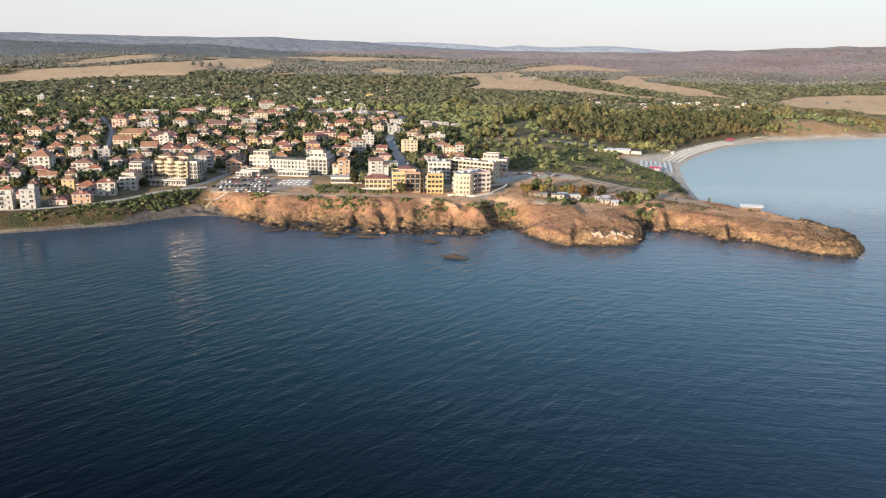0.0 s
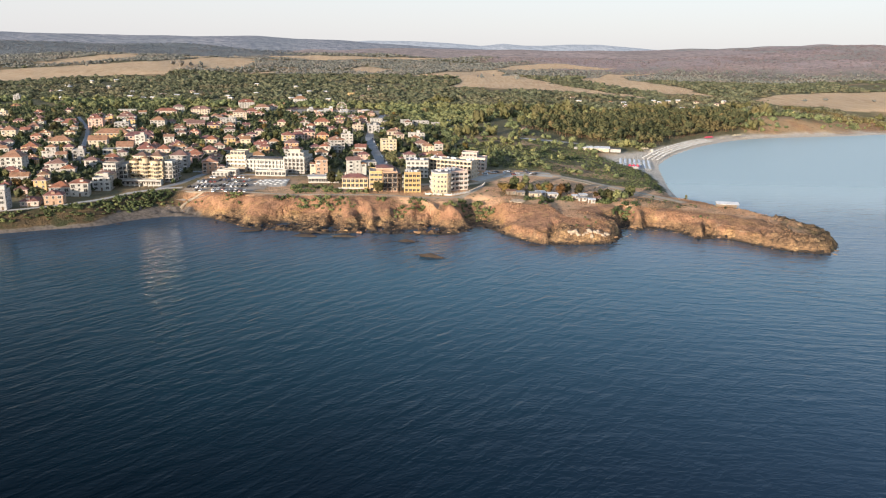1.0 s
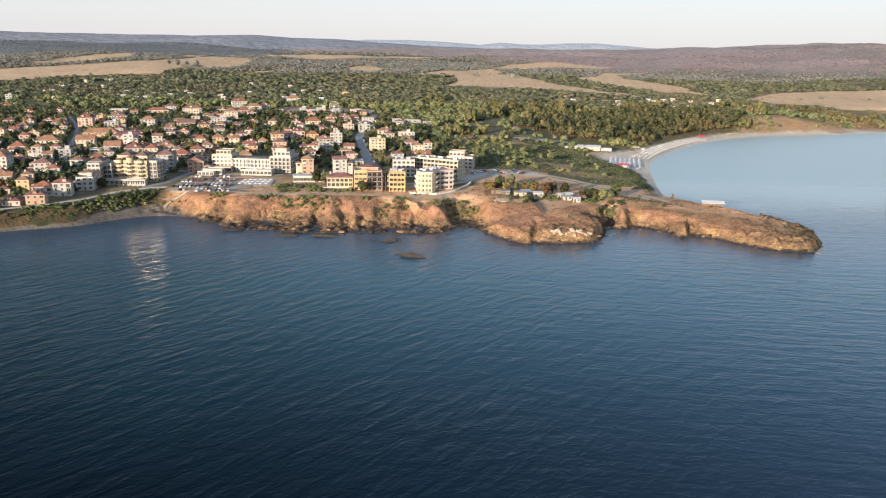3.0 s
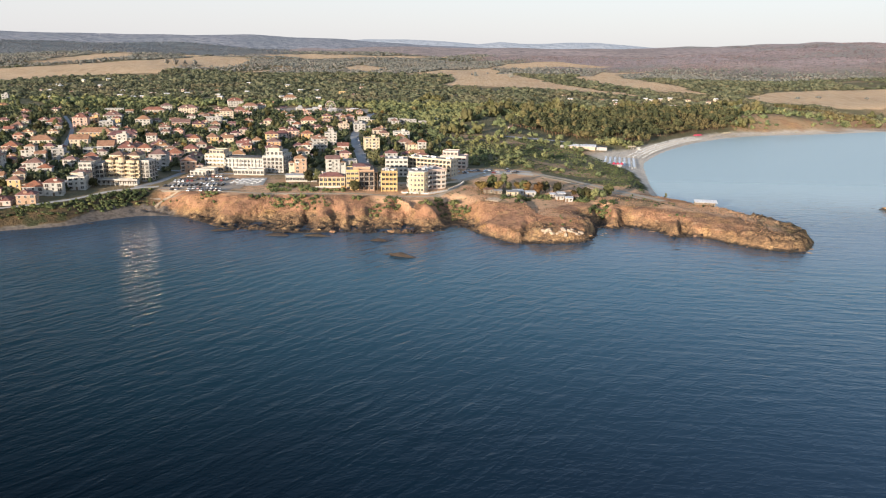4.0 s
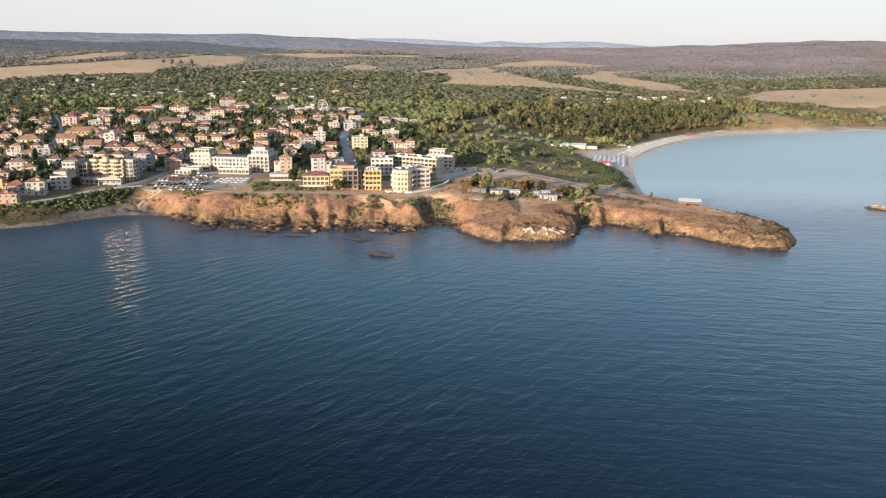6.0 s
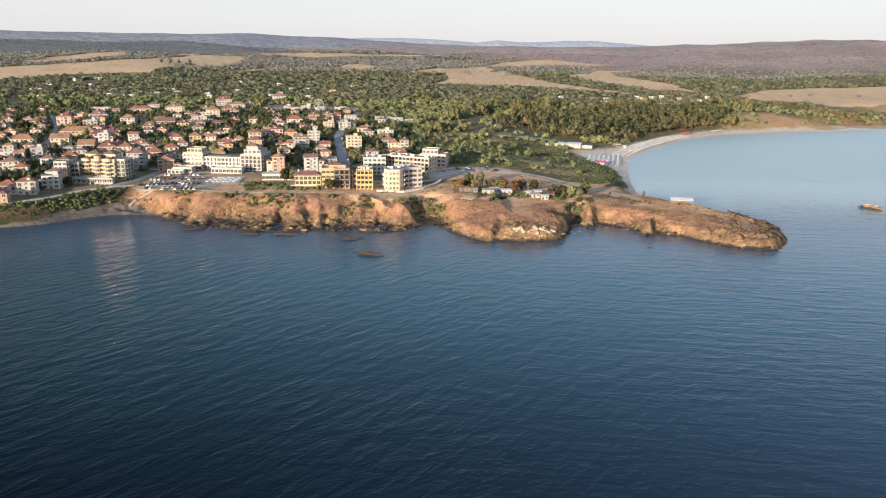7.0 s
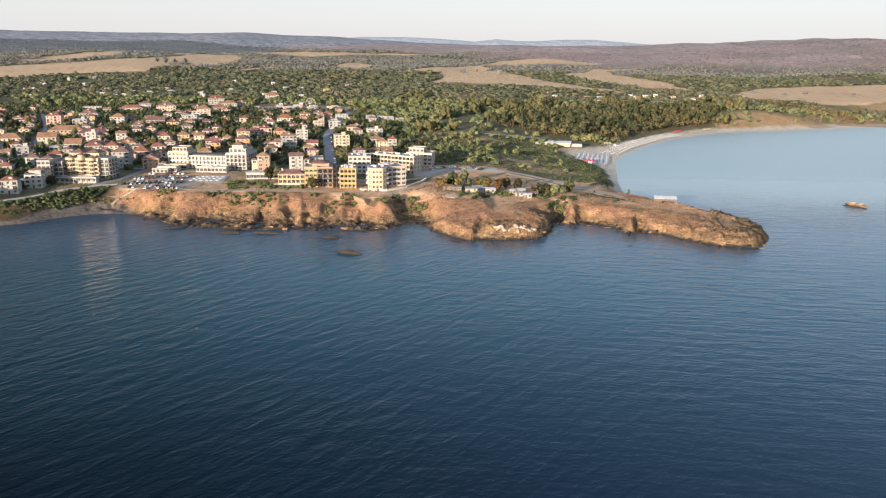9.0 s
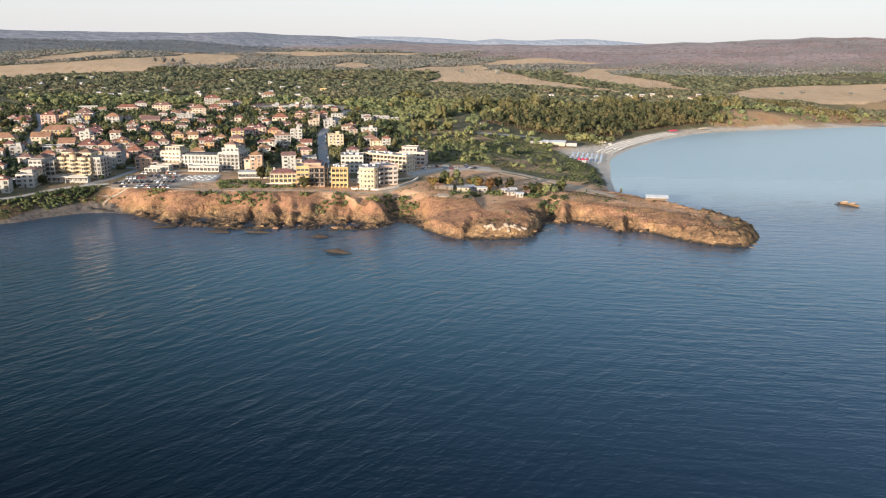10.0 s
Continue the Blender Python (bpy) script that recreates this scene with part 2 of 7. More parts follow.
def blend(tree, how, a, b, fac):
    """A mix of two colours (sockets or values)."""
    n = tree.nodes.new("ShaderNodeMix")
    n.data_type, n.blend_type = "RGBA", how
    for slot, value in ((0, fac), (6, a), (7, b)):
        if isinstance(value, bpy.types.NodeSocket):
            tree.links.new(value, n.inputs[slot])
        else:
            n.inputs[slot].default_value = value if slot == 0 else (*value, 1)
    return n.outputs[2]


def grain(tree, scale, detail=4.0, vector=None, lo=0.35, hi=0.65):
    """Noise stretched between lo and hi to 0..1."""
    n = node(tree, "ShaderNodeTexNoise", Scale=scale, Detail=detail)
    if vector is not None:
        tree.links.new(vector, n.inputs["Vector"])
    r = tree.nodes.new("ShaderNodeMapRange")
    r.inputs["From Min"].default_value, r.inputs["From Max"].default_value = lo, hi
    tree.links.new(n.outputs[0], r.inputs["Value"])
    return r.outputs["Result"]


def place_of(tree, stretch=(1, 1, 1)):
    g = tree.nodes.new("ShaderNodeNewGeometry")
    m = tree.nodes.new("ShaderNodeMapping")
    m.inputs["Scale"].default_value = stretch
    tree.links.new(g.outputs["Position"], m.inputs["Vector"])
    return m.outputs["Vector"]


def relief(tree, bsdf, value, strength, distance):
    b = node(tree, "ShaderNodeBump", Strength=strength, Distance=distance)
    tree.links.new(value, b.inputs["Height"])
    tree.links.new(b.outputs["Normal"], bsdf.inputs["Normal"])


def attribute(tree, name):
    a = tree.nodes.new("ShaderNodeAttribute")
    a.attribute_name = name
    return a


def ramp_of(tree, value, lo, hi, a=0.0, b=1.0):
    """A value eased from a to b between lo and hi."""
    r = tree.nodes.new("ShaderNodeMapRange")
    r.interpolation_type = "SMOOTHSTEP"
    for slot, v in (("From Min", lo), ("From Max", hi), ("To Min", a), ("To Max", b)):
        r.inputs[slot].default_value = v
    tree.links.new(value, r.inputs["Value"])
    return r.outputs["Result"]


def reckon(tree, how, a, b, c=0.0):
    """Arithmetic on sockets or numbers."""
    n = tree.nodes.new("ShaderNodeMath")
    n.operation = how
    for slot, v in enumerate((a, b, c)):
        if isinstance(v, bpy.types.NodeSocket):
            tree.links.new(v, n.inputs[slot])
        else:
            n.inputs[slot].default_value = v
    return n.outputs[0]


def land_material():
    m, tree, bsdf = shade("land")
    where = place_of(tree)
    split = tree.nodes.new("ShaderNodeSeparateColor")
    tree.links.new(attribute(tree, "cover").outputs["Color"], split.inputs["Color"])
    field, sand, rock = split.outputs
    dry = attribute(tree, "cover").outputs["Alpha"]
    # scrub and dry grass
    green = blend(tree, "MIX", (0.10, 0.11, 0.06), (0.20, 0.18, 0.105), grain(tree, 0.06, 5, where))
    green = blend(tree, "MIX", green, (0.12, 0.10, 0.05), grain(tree, 0.5, 3, where))
    # stubble fields
    straw = blend(tree, "MIX", (0.60, 0.40, 0.235), (0.48, 0.31, 0.18), grain(tree, 0.012, 5, where))
    straw = blend(tree, "MIX", straw, (0.63, 0.46, 0.285), grain(tree, 0.2, 2, place_of(tree, (1, 0.1, 1))))
    hay = blend(tree, "MIX", (0.68, 0.42, 0.25), (0.55, 0.33, 0.19), grain(tree, 0.09, 6, where))
    hay = blend(tree, "MIX", hay, (0.15, 0.14, 0.06), grain(tree, 0.3, 4, where, 0.56, 0.7))
    green = blend(tree, "MIX", green, hay, dry)
    # far heath and ridge woods, their own colours paled with painted haze
    heath = blend(tree, "MIX", (0.35, 0.27, 0.255), (0.45, 0.345, 0.325), grain(tree, 0.007, 5, where, 0.4, 0.6))
    heath = blend(tree, "MIX", heath, (0.28, 0.265, 0.24), grain(tree, 0.0035, 7, where, 0.48, 0.6))
    heath = blend(tree, "MIX", heath, (0.25, 0.215, 0.20), grain(tree, 0.06, 5, where, 0.46, 0.66))
    hazy_ridge_wood = blend(tree, "MIX", (0.14, 0.16, 0.165), (0.20, 0.21, 0.21), grain(tree, 0.012, 6, where))
    green = blend(tree, "MIX", green, hazy_ridge_wood, attribute(tree, "hazy_ridge_wood").outputs["Fac"])
    green = blend(tree, "MIX", green, heath, attribute(tree, "heath").outputs["Fac"])
    col = blend(tree, "MIX", green, straw, field)
    dune = blend(tree, "MIX", (0.66, 0.58, 0.48), (0.55, 0.47, 0.37), grain(tree, 0.15, 4, where))
    col = blend(tree, "MIX", col, dune, sand)
    # ochre rock, in layers, dark where the sea wets it
    stone = blend(tree, "MIX", (0.45, 0.24, 0.135), (0.25, 0.135, 0.08), grain(tree, 0.18, 9, where, 0.44, 0.58))
    stone = blend(tree, "MIX", stone, (0.54, 0.36, 0.21), grain(tree, 0.3, 7, where, 0.56, 0.7))
    stone = blend(tree, "MIX", stone, (0.56, 0.33, 0.11), grain(tree, 0.055, 6, where, 0.5, 0.64))
    layers = grain(tree, 1.0, 5, place_of(tree, (0.16, 0.16, 0.7)), 0.56, 0.7)
    stone = blend(tree, "MIX", stone, (0.13, 0.08, 0.05), layers)
    stone = blend(tree, "MIX", stone, (0.15, 0.085, 0.05), grain(tree, 1.1, 6, where, 0.52, 0.7))
    stone = blend(tree, "MIX", stone, (0.17, 0.09, 0.05), grain(tree, 1.0, 5, place_of(tree, (0.45, 0.45, 0.07)), 0.57, 0.7))
    joints = []
    for size, lo, hi, stretch in ((0.42, 0.0, 0.09, (1, 1, 1.7)), (0.11, 0.0, 0.05, (1, 1, 1.2))):
        bent = tree.nodes.new("ShaderNodeVectorMath")
        bent.operation = "MULTIPLY_ADD"
        wander = node(tree, "ShaderNodeTexNoise", Scale=size * 2.2, Detail=3.0)
        tree.links.new(place_of(tree), wander.inputs["Vector"])
        tree.links.new(wander.outputs[1], bent.inputs[0])
        bent.inputs[1].default_value = (1.6 / size * 0.4,) * 3
        tree.links.new(place_of(tree, stretch), bent.inputs[2])
        cells = node(tree, "ShaderNodeTexVoronoi", Scale=size)
        cells.feature = "DISTANCE_TO_EDGE"
        tree.links.new(bent.outputs[0], cells.inputs["Vector"])
        ease = tree.nodes.new("ShaderNodeMapRange")
        ease.inputs["From Min"].default_value, ease.inputs["From Max"].default_value = lo, hi
        ease.inputs["To Min"].default_value, ease.inputs["To Max"].default_value = 0.8, 0.0
        tree.links.new(cells.outputs["Distance"], ease.inputs["Value"])
        joints.append(ease.outputs["Result"])
    stone = blend(tree, "MIX", stone, (0.12, 0.065, 0.04), joints[1])
    broken = blend(tree, "MIX", (0.31, 0.19, 0.10), (0.19, 0.12, 0.07), grain(tree, 0.3, 6, where, 0.42, 0.6))
    broken = blend(tree, "MIX", broken, (0.45, 0.29, 0.145), grain(tree, 0.16, 5, where, 0.52, 0.66))
    broken = blend(tree, "MIX", broken, (0.09, 0.065, 0.048), grain(tree, 1.0, 6, place_of(tree, (0.2, 0.2, 0.55)), 0.54, 0.68))
    broken = blend(tree, "MIX", broken, (0.06, 0.04, 0.03), joints[0])
    turf = blend(tree, "MIX", (0.43, 0.23, 0.135), (0.285, 0.148, 0.088), grain(tree, 0.12, 5, where, 0.4, 0.62))
    turf = blend(tree, "MIX", turf, (0.45, 0.265, 0.13), grain(tree, 0.5, 5, place_of(tree, (0.5, 0.5, 0.1)), 0.52, 0.7))
    turf = blend(tree, "MIX", turf, (0.17, 0.098, 0.058), grain(tree, 0.9, 6, place_of(tree, (0.4, 0.4, 0.12)), 0.5, 0.68))
    stone = blend(tree, "MIX", stone, turf, attribute(tree, "turf").outputs["Fac"])
    stone = blend(tree, "MIX", stone, broken, attribute(tree, "broken_rock").outputs["Fac"])
    g = tree.nodes.new("ShaderNodeNewGeometry")
    sep = tree.nodes.new("ShaderNodeSeparateXYZ")
    tree.links.new(g.outputs["Position"], sep.inputs["Vector"])
    wet = tree.nodes.new("ShaderNodeMapRange")
    wet.inputs["From Min"].default_value, wet.inputs["From Max"].default_value = 2.2, 1.0
    lift = node(tree, "ShaderNodeMath")
    lift.operation = "MULTIPLY_ADD"
    tree.links.new(grain(tree, 0.25, 5, where, 0.3, 0.7), lift.inputs[0])
    lift.inputs[1].default_value = 1.6
    tree.links.new(sep.outputs["Z"], lift.inputs[2])
    tree.links.new(lift.outputs[0], wet.inputs["Value"])
    stone = blend(tree, "MIX", stone, (0.055, 0.045, 0.035), wet.outputs["Result"])
    col = blend(tree, "MIX", col, stone, rock)
    # brown brush, dark enough to hold the shade of the bank and tip
    brown = blend(tree, "MIX", (0.085, 0.062, 0.036), (0.14, 0.095, 0.05), grain(tree, 0.25, 5, where, 0.4, 0.65))
    brown = blend(tree, "MIX", brown, (0.055, 0.058, 0.028), grain(tree, 0.12, 4, where, 0.48, 0.6))
    col = blend(tree, "MIX", col, brown, attribute(tree, "brush_and_shade").outputs["Fac"])
    pebble = blend(tree, "MIX", (0.165, 0.14, 0.12), (0.09, 0.076, 0.062), grain(tree, 0.5, 6, where, 0.4, 0.65))
    col = blend(tree, "MIX", col, pebble, attribute(tree, "shingle").outputs["Fac"])
    tree.links.new(col, bsdf.inputs["Base Color"])
    bsdf.inputs["Roughness"].default_value = 0.95
    bsdf.inputs["Specular IOR Level"].default_value = 0.15
    rugged = tree.nodes.new("ShaderNodeMath")
    rugged.operation = "MULTIPLY_ADD"
    tree.links.new(joints[0], rugged.inputs[0])
    rugged.inputs[1].default_value = -0.3
    tree.links.new(grain(tree, 0.8, 9, where, 0.2, 0.8), rugged.inputs[2])
    relief(tree, bsdf, reckon(tree, "MULTIPLY", rugged.outputs[0], reckon(tree, "MULTIPLY", ramp_of(tree, attribute(tree, "turf").outputs["Fac"], 0, 0.85, 1.0, 0.75), ramp_of(tree, attribute(tree, "shingle").outputs["Fac"], 0, 1, 1.0, 0.2))), 0.8, 0.9)
    return m


def waves(tree, turn, along, across, detail):
    """Crests drawn out along one direction."""
    turned = tree.nodes.new("ShaderNodeMapping")
    turned.inputs["Rotation"].default_value = (0, 0, radians(turn))
    tree.links.new(place_of(tree), turned.inputs["Vector"])
    drawn = tree.nodes.new("ShaderNodeMapping")
    drawn.inputs["Scale"].default_value = (along, across, 1.0)
    tree.links.new(turned.outputs["Vector"], drawn.inputs["Vector"])
    n = node(tree, "ShaderNodeTexNoise", Scale=1.0, Detail=detail, Roughness=0.5, Distortion=0.35)
    tree.links.new(drawn.outputs["Vector"], n.inputs["Vector"])
    return n.outputs[0]


def water_material():
    m, tree, bsdf = shade("sea_water")
    where = place_of(tree)
    g = tree.nodes.new("ShaderNodeNewGeometry")
    sep = tree.nodes.new("ShaderNodeSeparateXYZ")
    tree.links.new(g.outputs["Position"], sep.inputs["Vector"])
    x, y = sep.outputs["X"], sep.outputs["Y"]
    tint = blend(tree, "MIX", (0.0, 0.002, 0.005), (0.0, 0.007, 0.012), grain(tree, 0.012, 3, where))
    # paler eastwards and inshore: the sky's reflection is put into the colour
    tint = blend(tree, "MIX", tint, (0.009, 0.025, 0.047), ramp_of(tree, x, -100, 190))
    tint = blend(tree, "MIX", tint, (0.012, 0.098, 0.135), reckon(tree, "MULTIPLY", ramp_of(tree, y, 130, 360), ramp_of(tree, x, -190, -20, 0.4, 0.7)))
    # greyer along the shore, again reflection painted into the colour
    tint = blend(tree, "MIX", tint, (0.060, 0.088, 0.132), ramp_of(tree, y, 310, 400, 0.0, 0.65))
    # paler over the sand of the bay, with sky reflection painted in too
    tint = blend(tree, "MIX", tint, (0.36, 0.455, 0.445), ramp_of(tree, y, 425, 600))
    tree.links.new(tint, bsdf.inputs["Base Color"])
    tree.links.new(ramp_of(tree, y, 470, 640, 0.1, 0.3), bsdf.inputs["Roughness"])
    bsdf.inputs["IOR"].default_value = 1.333
    # gloss grows from west to east, standing in for a brighter reflected sky
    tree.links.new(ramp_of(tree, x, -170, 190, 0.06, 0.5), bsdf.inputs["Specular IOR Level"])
    # bluish gloss stands in for a bluer upper sky
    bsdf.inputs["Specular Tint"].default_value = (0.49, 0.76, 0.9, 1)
    # long crests, a second train that bends round the headland, and fine ripples
    east = ramp_of(tree, x, -60, 190)
    first = reckon(tree, "MULTIPLY", waves(tree, -50, 0.08, 0.24, 3.0), reckon(tree, "MULTIPLY_ADD", east, -0.65, 1.0))
    second = reckon(tree, "MULTIPLY", waves(tree, 6, 0.06, 0.24, 3.0), reckon(tree, "MULTIPLY_ADD", east, 0.65, 0.25))
    ripple = waves(tree, -20, 0.42, 0.95, 4.0)
    cross = waves(tree, 34, 0.3, 0.7, 2.0)
    sea = reckon(tree, "ADD", reckon(tree, "MULTIPLY_ADD", first, 2.4, reckon(tree, "MULTIPLY", second, 2.2)), reckon(tree, "MULTIPLY_ADD", ripple, 0.5, reckon(tree, "MULTIPLY", cross, 0.25)))
    # calm patches and rougher ones; the lee of the headland lies smoother
    gust = ramp_of(tree, grain(tree, 0.01, 3, where), 0, 1, 0.7, 1.2)
    force = reckon(tree, "MULTIPLY", gust, ramp_of(tree, y, 470, 640, 1.0, 0.25))
    relief(tree, bsdf, reckon(tree, "MULTIPLY", sea, force), 1.0, 0.19)
    return m


LAND, WATER = land_material(), water_material()


def sheet(name, verts, faces, material, flat=False):
    me = bpy.data.meshes.new(name)
    me.from_pydata(verts, [], faces)
    me.materials.append(material)
    if not flat:
        me.shade_smooth()
    return new(name, me)


def grid_faces(nx, ny):
    k = (np.arange(ny - 1)[:, None] * nx + np.arange(nx - 1)[None]).ravel()
    return np.stack([k, k + 1, k + 1 + nx, k + nx], 1)


# fields of stubble: corners on the plan
FIELD_WEST = [(-1090, 1851), (-1050, 1931), (-985, 2070), (-886, 2210), (-833, 2441), (-790, 2735), (-670, 2599), (-618, 2315), (-614, 2093), (-680, 2104), (-750, 2196), (-675, 1812), (-738, 1801), (-874, 1748), (-897, 1558), (-1100, 1440)]
FIELD_UPPER = [(-1124, 2056), (-1181, 2340), (-1165, 2492), (-1144, 2914), (-1006, 2379), (-1036, 2178), (-1082, 2049)]
FIELD_STRIP = [(-921, 2588), (-834, 3044), (-827, 2977), (-839, 2515)]
FIELD_NORTH = [(-802, 3009), (-614, 3075), (-338, 3055), (-23, 3373), (12, 3194), (-322, 2905), (-470, 2764), (-582, 2807)]
FIELD_SMALL = [(-299, 2246), (-282, 2416), (-181, 2268), (-194, 2021), (-259, 2084)]
FIELD_MIDDLE = [(-104, 1894), (1, 2119), (127, 2268), (162, 1882), (213, 1672), (273, 1581), (370, 1395), (272, 1447), (192, 1499), (70, 1538), (-15, 1539), (14, 1783), (-12, 1926)]
FIELD_RIDGE = [(127, 2355), (220, 2684), (407, 2739), (575, 2620), (514, 2557), (382, 2564), (257, 2459), (152, 2254)]
FIELD_EAST = [(301, 1828), (457, 2266), (618, 2303), (484, 2197), (447, 1755), (495, 1650), (517, 1487), (444, 1516), (374, 1607), (327, 1745)]
FIELD_BAY = [(530, 1379), (634, 1508), (790, 1597), (1300, 1680), (1300, 1300), (853, 1272), (646, 1241), (589, 1279), (555, 1338)]
FIELD_SPOT = [(-530, 1953), (-468, 2048), (-460, 1933), (-512, 1911)]
FIELDS = [FIELD_WEST, FIELD_UPPER, FIELD_STRIP, FIELD_NORTH, FIELD_SMALL, FIELD_MIDDLE, FIELD_RIDGE, FIELD_EAST, FIELD_BAY, FIELD_SPOT]


# the open bank over the far beach
BARE_BANK = [(388, 1006), (460, 1020), (540, 1036), (640, 1078), (900, 1095), (900, 1150), (640, 1152), (545, 1114), (470, 1112), (418, 1094)]


def heath_at(x, y):
    """Where scrub oak and heather cover the slopes."""
    east = smooth(60, 330, x + 120 * rough(x, y, 300, 190, 2)) * smooth(2050, 2900, y + 0.3 * x)
    return np.maximum(east, smooth(3300, 3500, y + 100 * rough(x, y, 300, 191, 2)) * smooth(-900, -500, x))


def hazy_ridge_wood_at(x, y):
    """The western ridge woods, with blue-grey distance haze put into their colour."""
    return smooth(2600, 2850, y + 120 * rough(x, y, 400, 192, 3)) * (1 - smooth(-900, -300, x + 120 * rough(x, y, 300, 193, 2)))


def cover_of(x, y, d, tr):
    """Amounts of stubble, sand and bare rock."""
    top, run, foot, shape, sand, along = np.moveaxis(tr, -1, 0)
    wob = 14 * rough(x, y, 60, 91, 3)
    field = np.zeros(x.shape)
    for ring in FIELDS:
        field = np.maximum(field, inside(x + wob, y + wob, np.array(ring, float)))
    beach = smooth(0.3, 0.7, sand) * (1 - smooth(foot * 0.9, foot * 1.25 + 1, d + 2 * rough(x, y, 9, 92, 3)))
    near = np.maximum((1 - smooth(70, 110, d)) * (y < 545), (x > 0) * (x < 70) * (y < 572) * (y > 480))
    bare = (1 - smooth(0.5, 0.9, sand)) * (1 - smooth(run * 0.95, run + 6, d + 6 * rough(x, y, 14, 94, 3)))
    bare = np.maximum(bare, smooth(0.3, 1, sand) * smooth(foot, foot + 3, d) * (1 - smooth(run - 2, run + 3, d)) * (x < 0) * 0.2)
    slope = inside(x + wob, y + wob, np.array(BARE_BANK, float))
    near = np.maximum(near * np.where(x < -192, 0.25, 1.0), 0.45 * slope)
    bare = np.maximum(bare, 0.6 * slope * smooth(0.2, 0.6, rough(x, y, 30, 196, 3)))
    bare = np.maximum(bare, 0.6 * (1 - smooth(10, 30, np.hypot(x - 560, (y - 1062) * 1.6) + 10 * rough(x, y, 25, 96, 3))))
    beach = beach * np.where(x < 0, 0.22, 1.0)
    bare = np.maximum(bare, 0.3 * smooth(6, 8, d) * (1 - smooth(-232, -222, x + 4 * rough(x, y, 10, 97, 2))) * (1 - smooth(9, 14, d + 3 * rough(x, y, 9, 98, 2))))
    dry = np.clip(near * smooth(-1.1, -0.2, rough(x, y, 30, 93, 4)) + 0.35 * smooth(0.0, 0.8, rough(x, y, 90, 95, 4)), 0, 1)
    marsh = (x > -10) * (x < 160) * (y > 575) * (y < 800)
    dry = np.where(marsh, 0.6 * smooth(0.0, 0.5, rough(x, y, 34, 99, 4)), dry)
    dry = dry * np.where((x < -190) & (d < run + 6), 0.1, 1.0)
    return np.stack([field, beach, bare, dry], -1)


land = bpy.data.meshes.new("ground")
nv, fc = XX.size, grid_faces(len(GX), len(GY))
land.vertices.add(nv)
land.vertices.foreach_set("co", np.stack([XX, YY, ZZ], -1).astype(np.float32).ravel())
land.loops.add(fc.size)
land.loops.foreach_set("vertex_index", fc.astype(np.int32).ravel())
land.polygons.add(len(fc))
land.polygons.foreach_set("loop_start", np.arange(0, fc.size, 4, dtype=np.int32))
land.update(calc_edges=True)
land.shade_smooth()
cover = land.color_attributes.new("cover", "FLOAT_COLOR", "POINT")
cover.data.foreach_set("color", cover_of(XX, YY, DD, TRAITS).astype(np.float32).ravel())
crags = land.attributes.new("broken_rock", "FLOAT", "POINT")
crags.data.foreach_set("value", rocky_at(XX, YY, DD, ZZ, 1 - smooth(0.3, 0.9, TRAITS[..., 4]), TRAITS[..., 1]).astype(np.float32).ravel())
moor = land.attributes.new("heath", "FLOAT", "POINT")
moor.data.foreach_set("value", heath_at(XX, YY).astype(np.float32).ravel())
slope_wood = land.attributes.new("hazy_ridge_wood", "FLOAT", "POINT")
slope_wood.data.foreach_set("value", hazy_ridge_wood_at(XX, YY).astype(np.float32).ravel())
west = 1 - smooth(-196, -184, XX + 5 * rough(XX, YY, 14, 172, 2))
cove = smooth(-226, -212, XX) * (1 - smooth(-182, -166, XX))
# west bank and headland tip: brush with their shade painted in
shade_brush = land.attributes.new("brush_and_shade", "FLOAT", "POINT")
shade_brush.data.foreach_set("value", (west * smooth(2.0 + 1.2 * cove, 3.8 + 1.7 * cove, DD + 1.2 * rough(XX, YY, 7, 173, 2)) * (1 - smooth(26, 34, DD + 4 * rough(XX, YY, 15, 174, 2))) + 0.6 * smooth(184, 198, XX + 5 * rough(XX, YY, 9, 176, 3)) * (YY < 440)).astype(np.float32).ravel())
shingle = land.attributes.new("shingle", "FLOAT", "POINT")
shingle.data.foreach_set("value", ((1 - smooth(-176, -160, XX)) * (1 - smooth(2.2 + 8.8 * cove, 3.6 + 10.9 * cove, DD + 1.2 * rough(XX, YY, 7, 175, 3)))).astype(np.float32).ravel())
sward = land.attributes.new("turf", "FLOAT", "POINT")
sward.data.foreach_set("value", (0.85 * smooth(3.6, 6.2, ZZ + 1.6 * rough(XX, YY, 13, 171, 3)) * (1 - 0.5 * smooth(100, 125, XX))).astype(np.float32).ravel())
land.materials.append(LAND)
tagged(new("ground", land), "dry scrubby coastal land with ochre rock cliffs and pale beaches", "ground", kind="structure")
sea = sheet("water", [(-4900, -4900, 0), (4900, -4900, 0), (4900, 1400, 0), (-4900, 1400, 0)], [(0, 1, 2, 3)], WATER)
tagged(sea, "deep blue sea with small wind ripples round the headland", "sea", kind="structure")


# ---- parts and things ----
def mesh_of(name, verts, faces, materials, slots=None, soft=False):
    me = bpy.data.meshes.new(name)
    me.from_pydata([tuple(v) for v in verts], [], [tuple(f) for f in faces])
    for m in materials:
        me.materials.append(m)
    if slots is not None:
        me.polygons.foreach_set("material_index", np.array(slots, np.int32))
    if soft:
        me.shade_smooth()
    return me


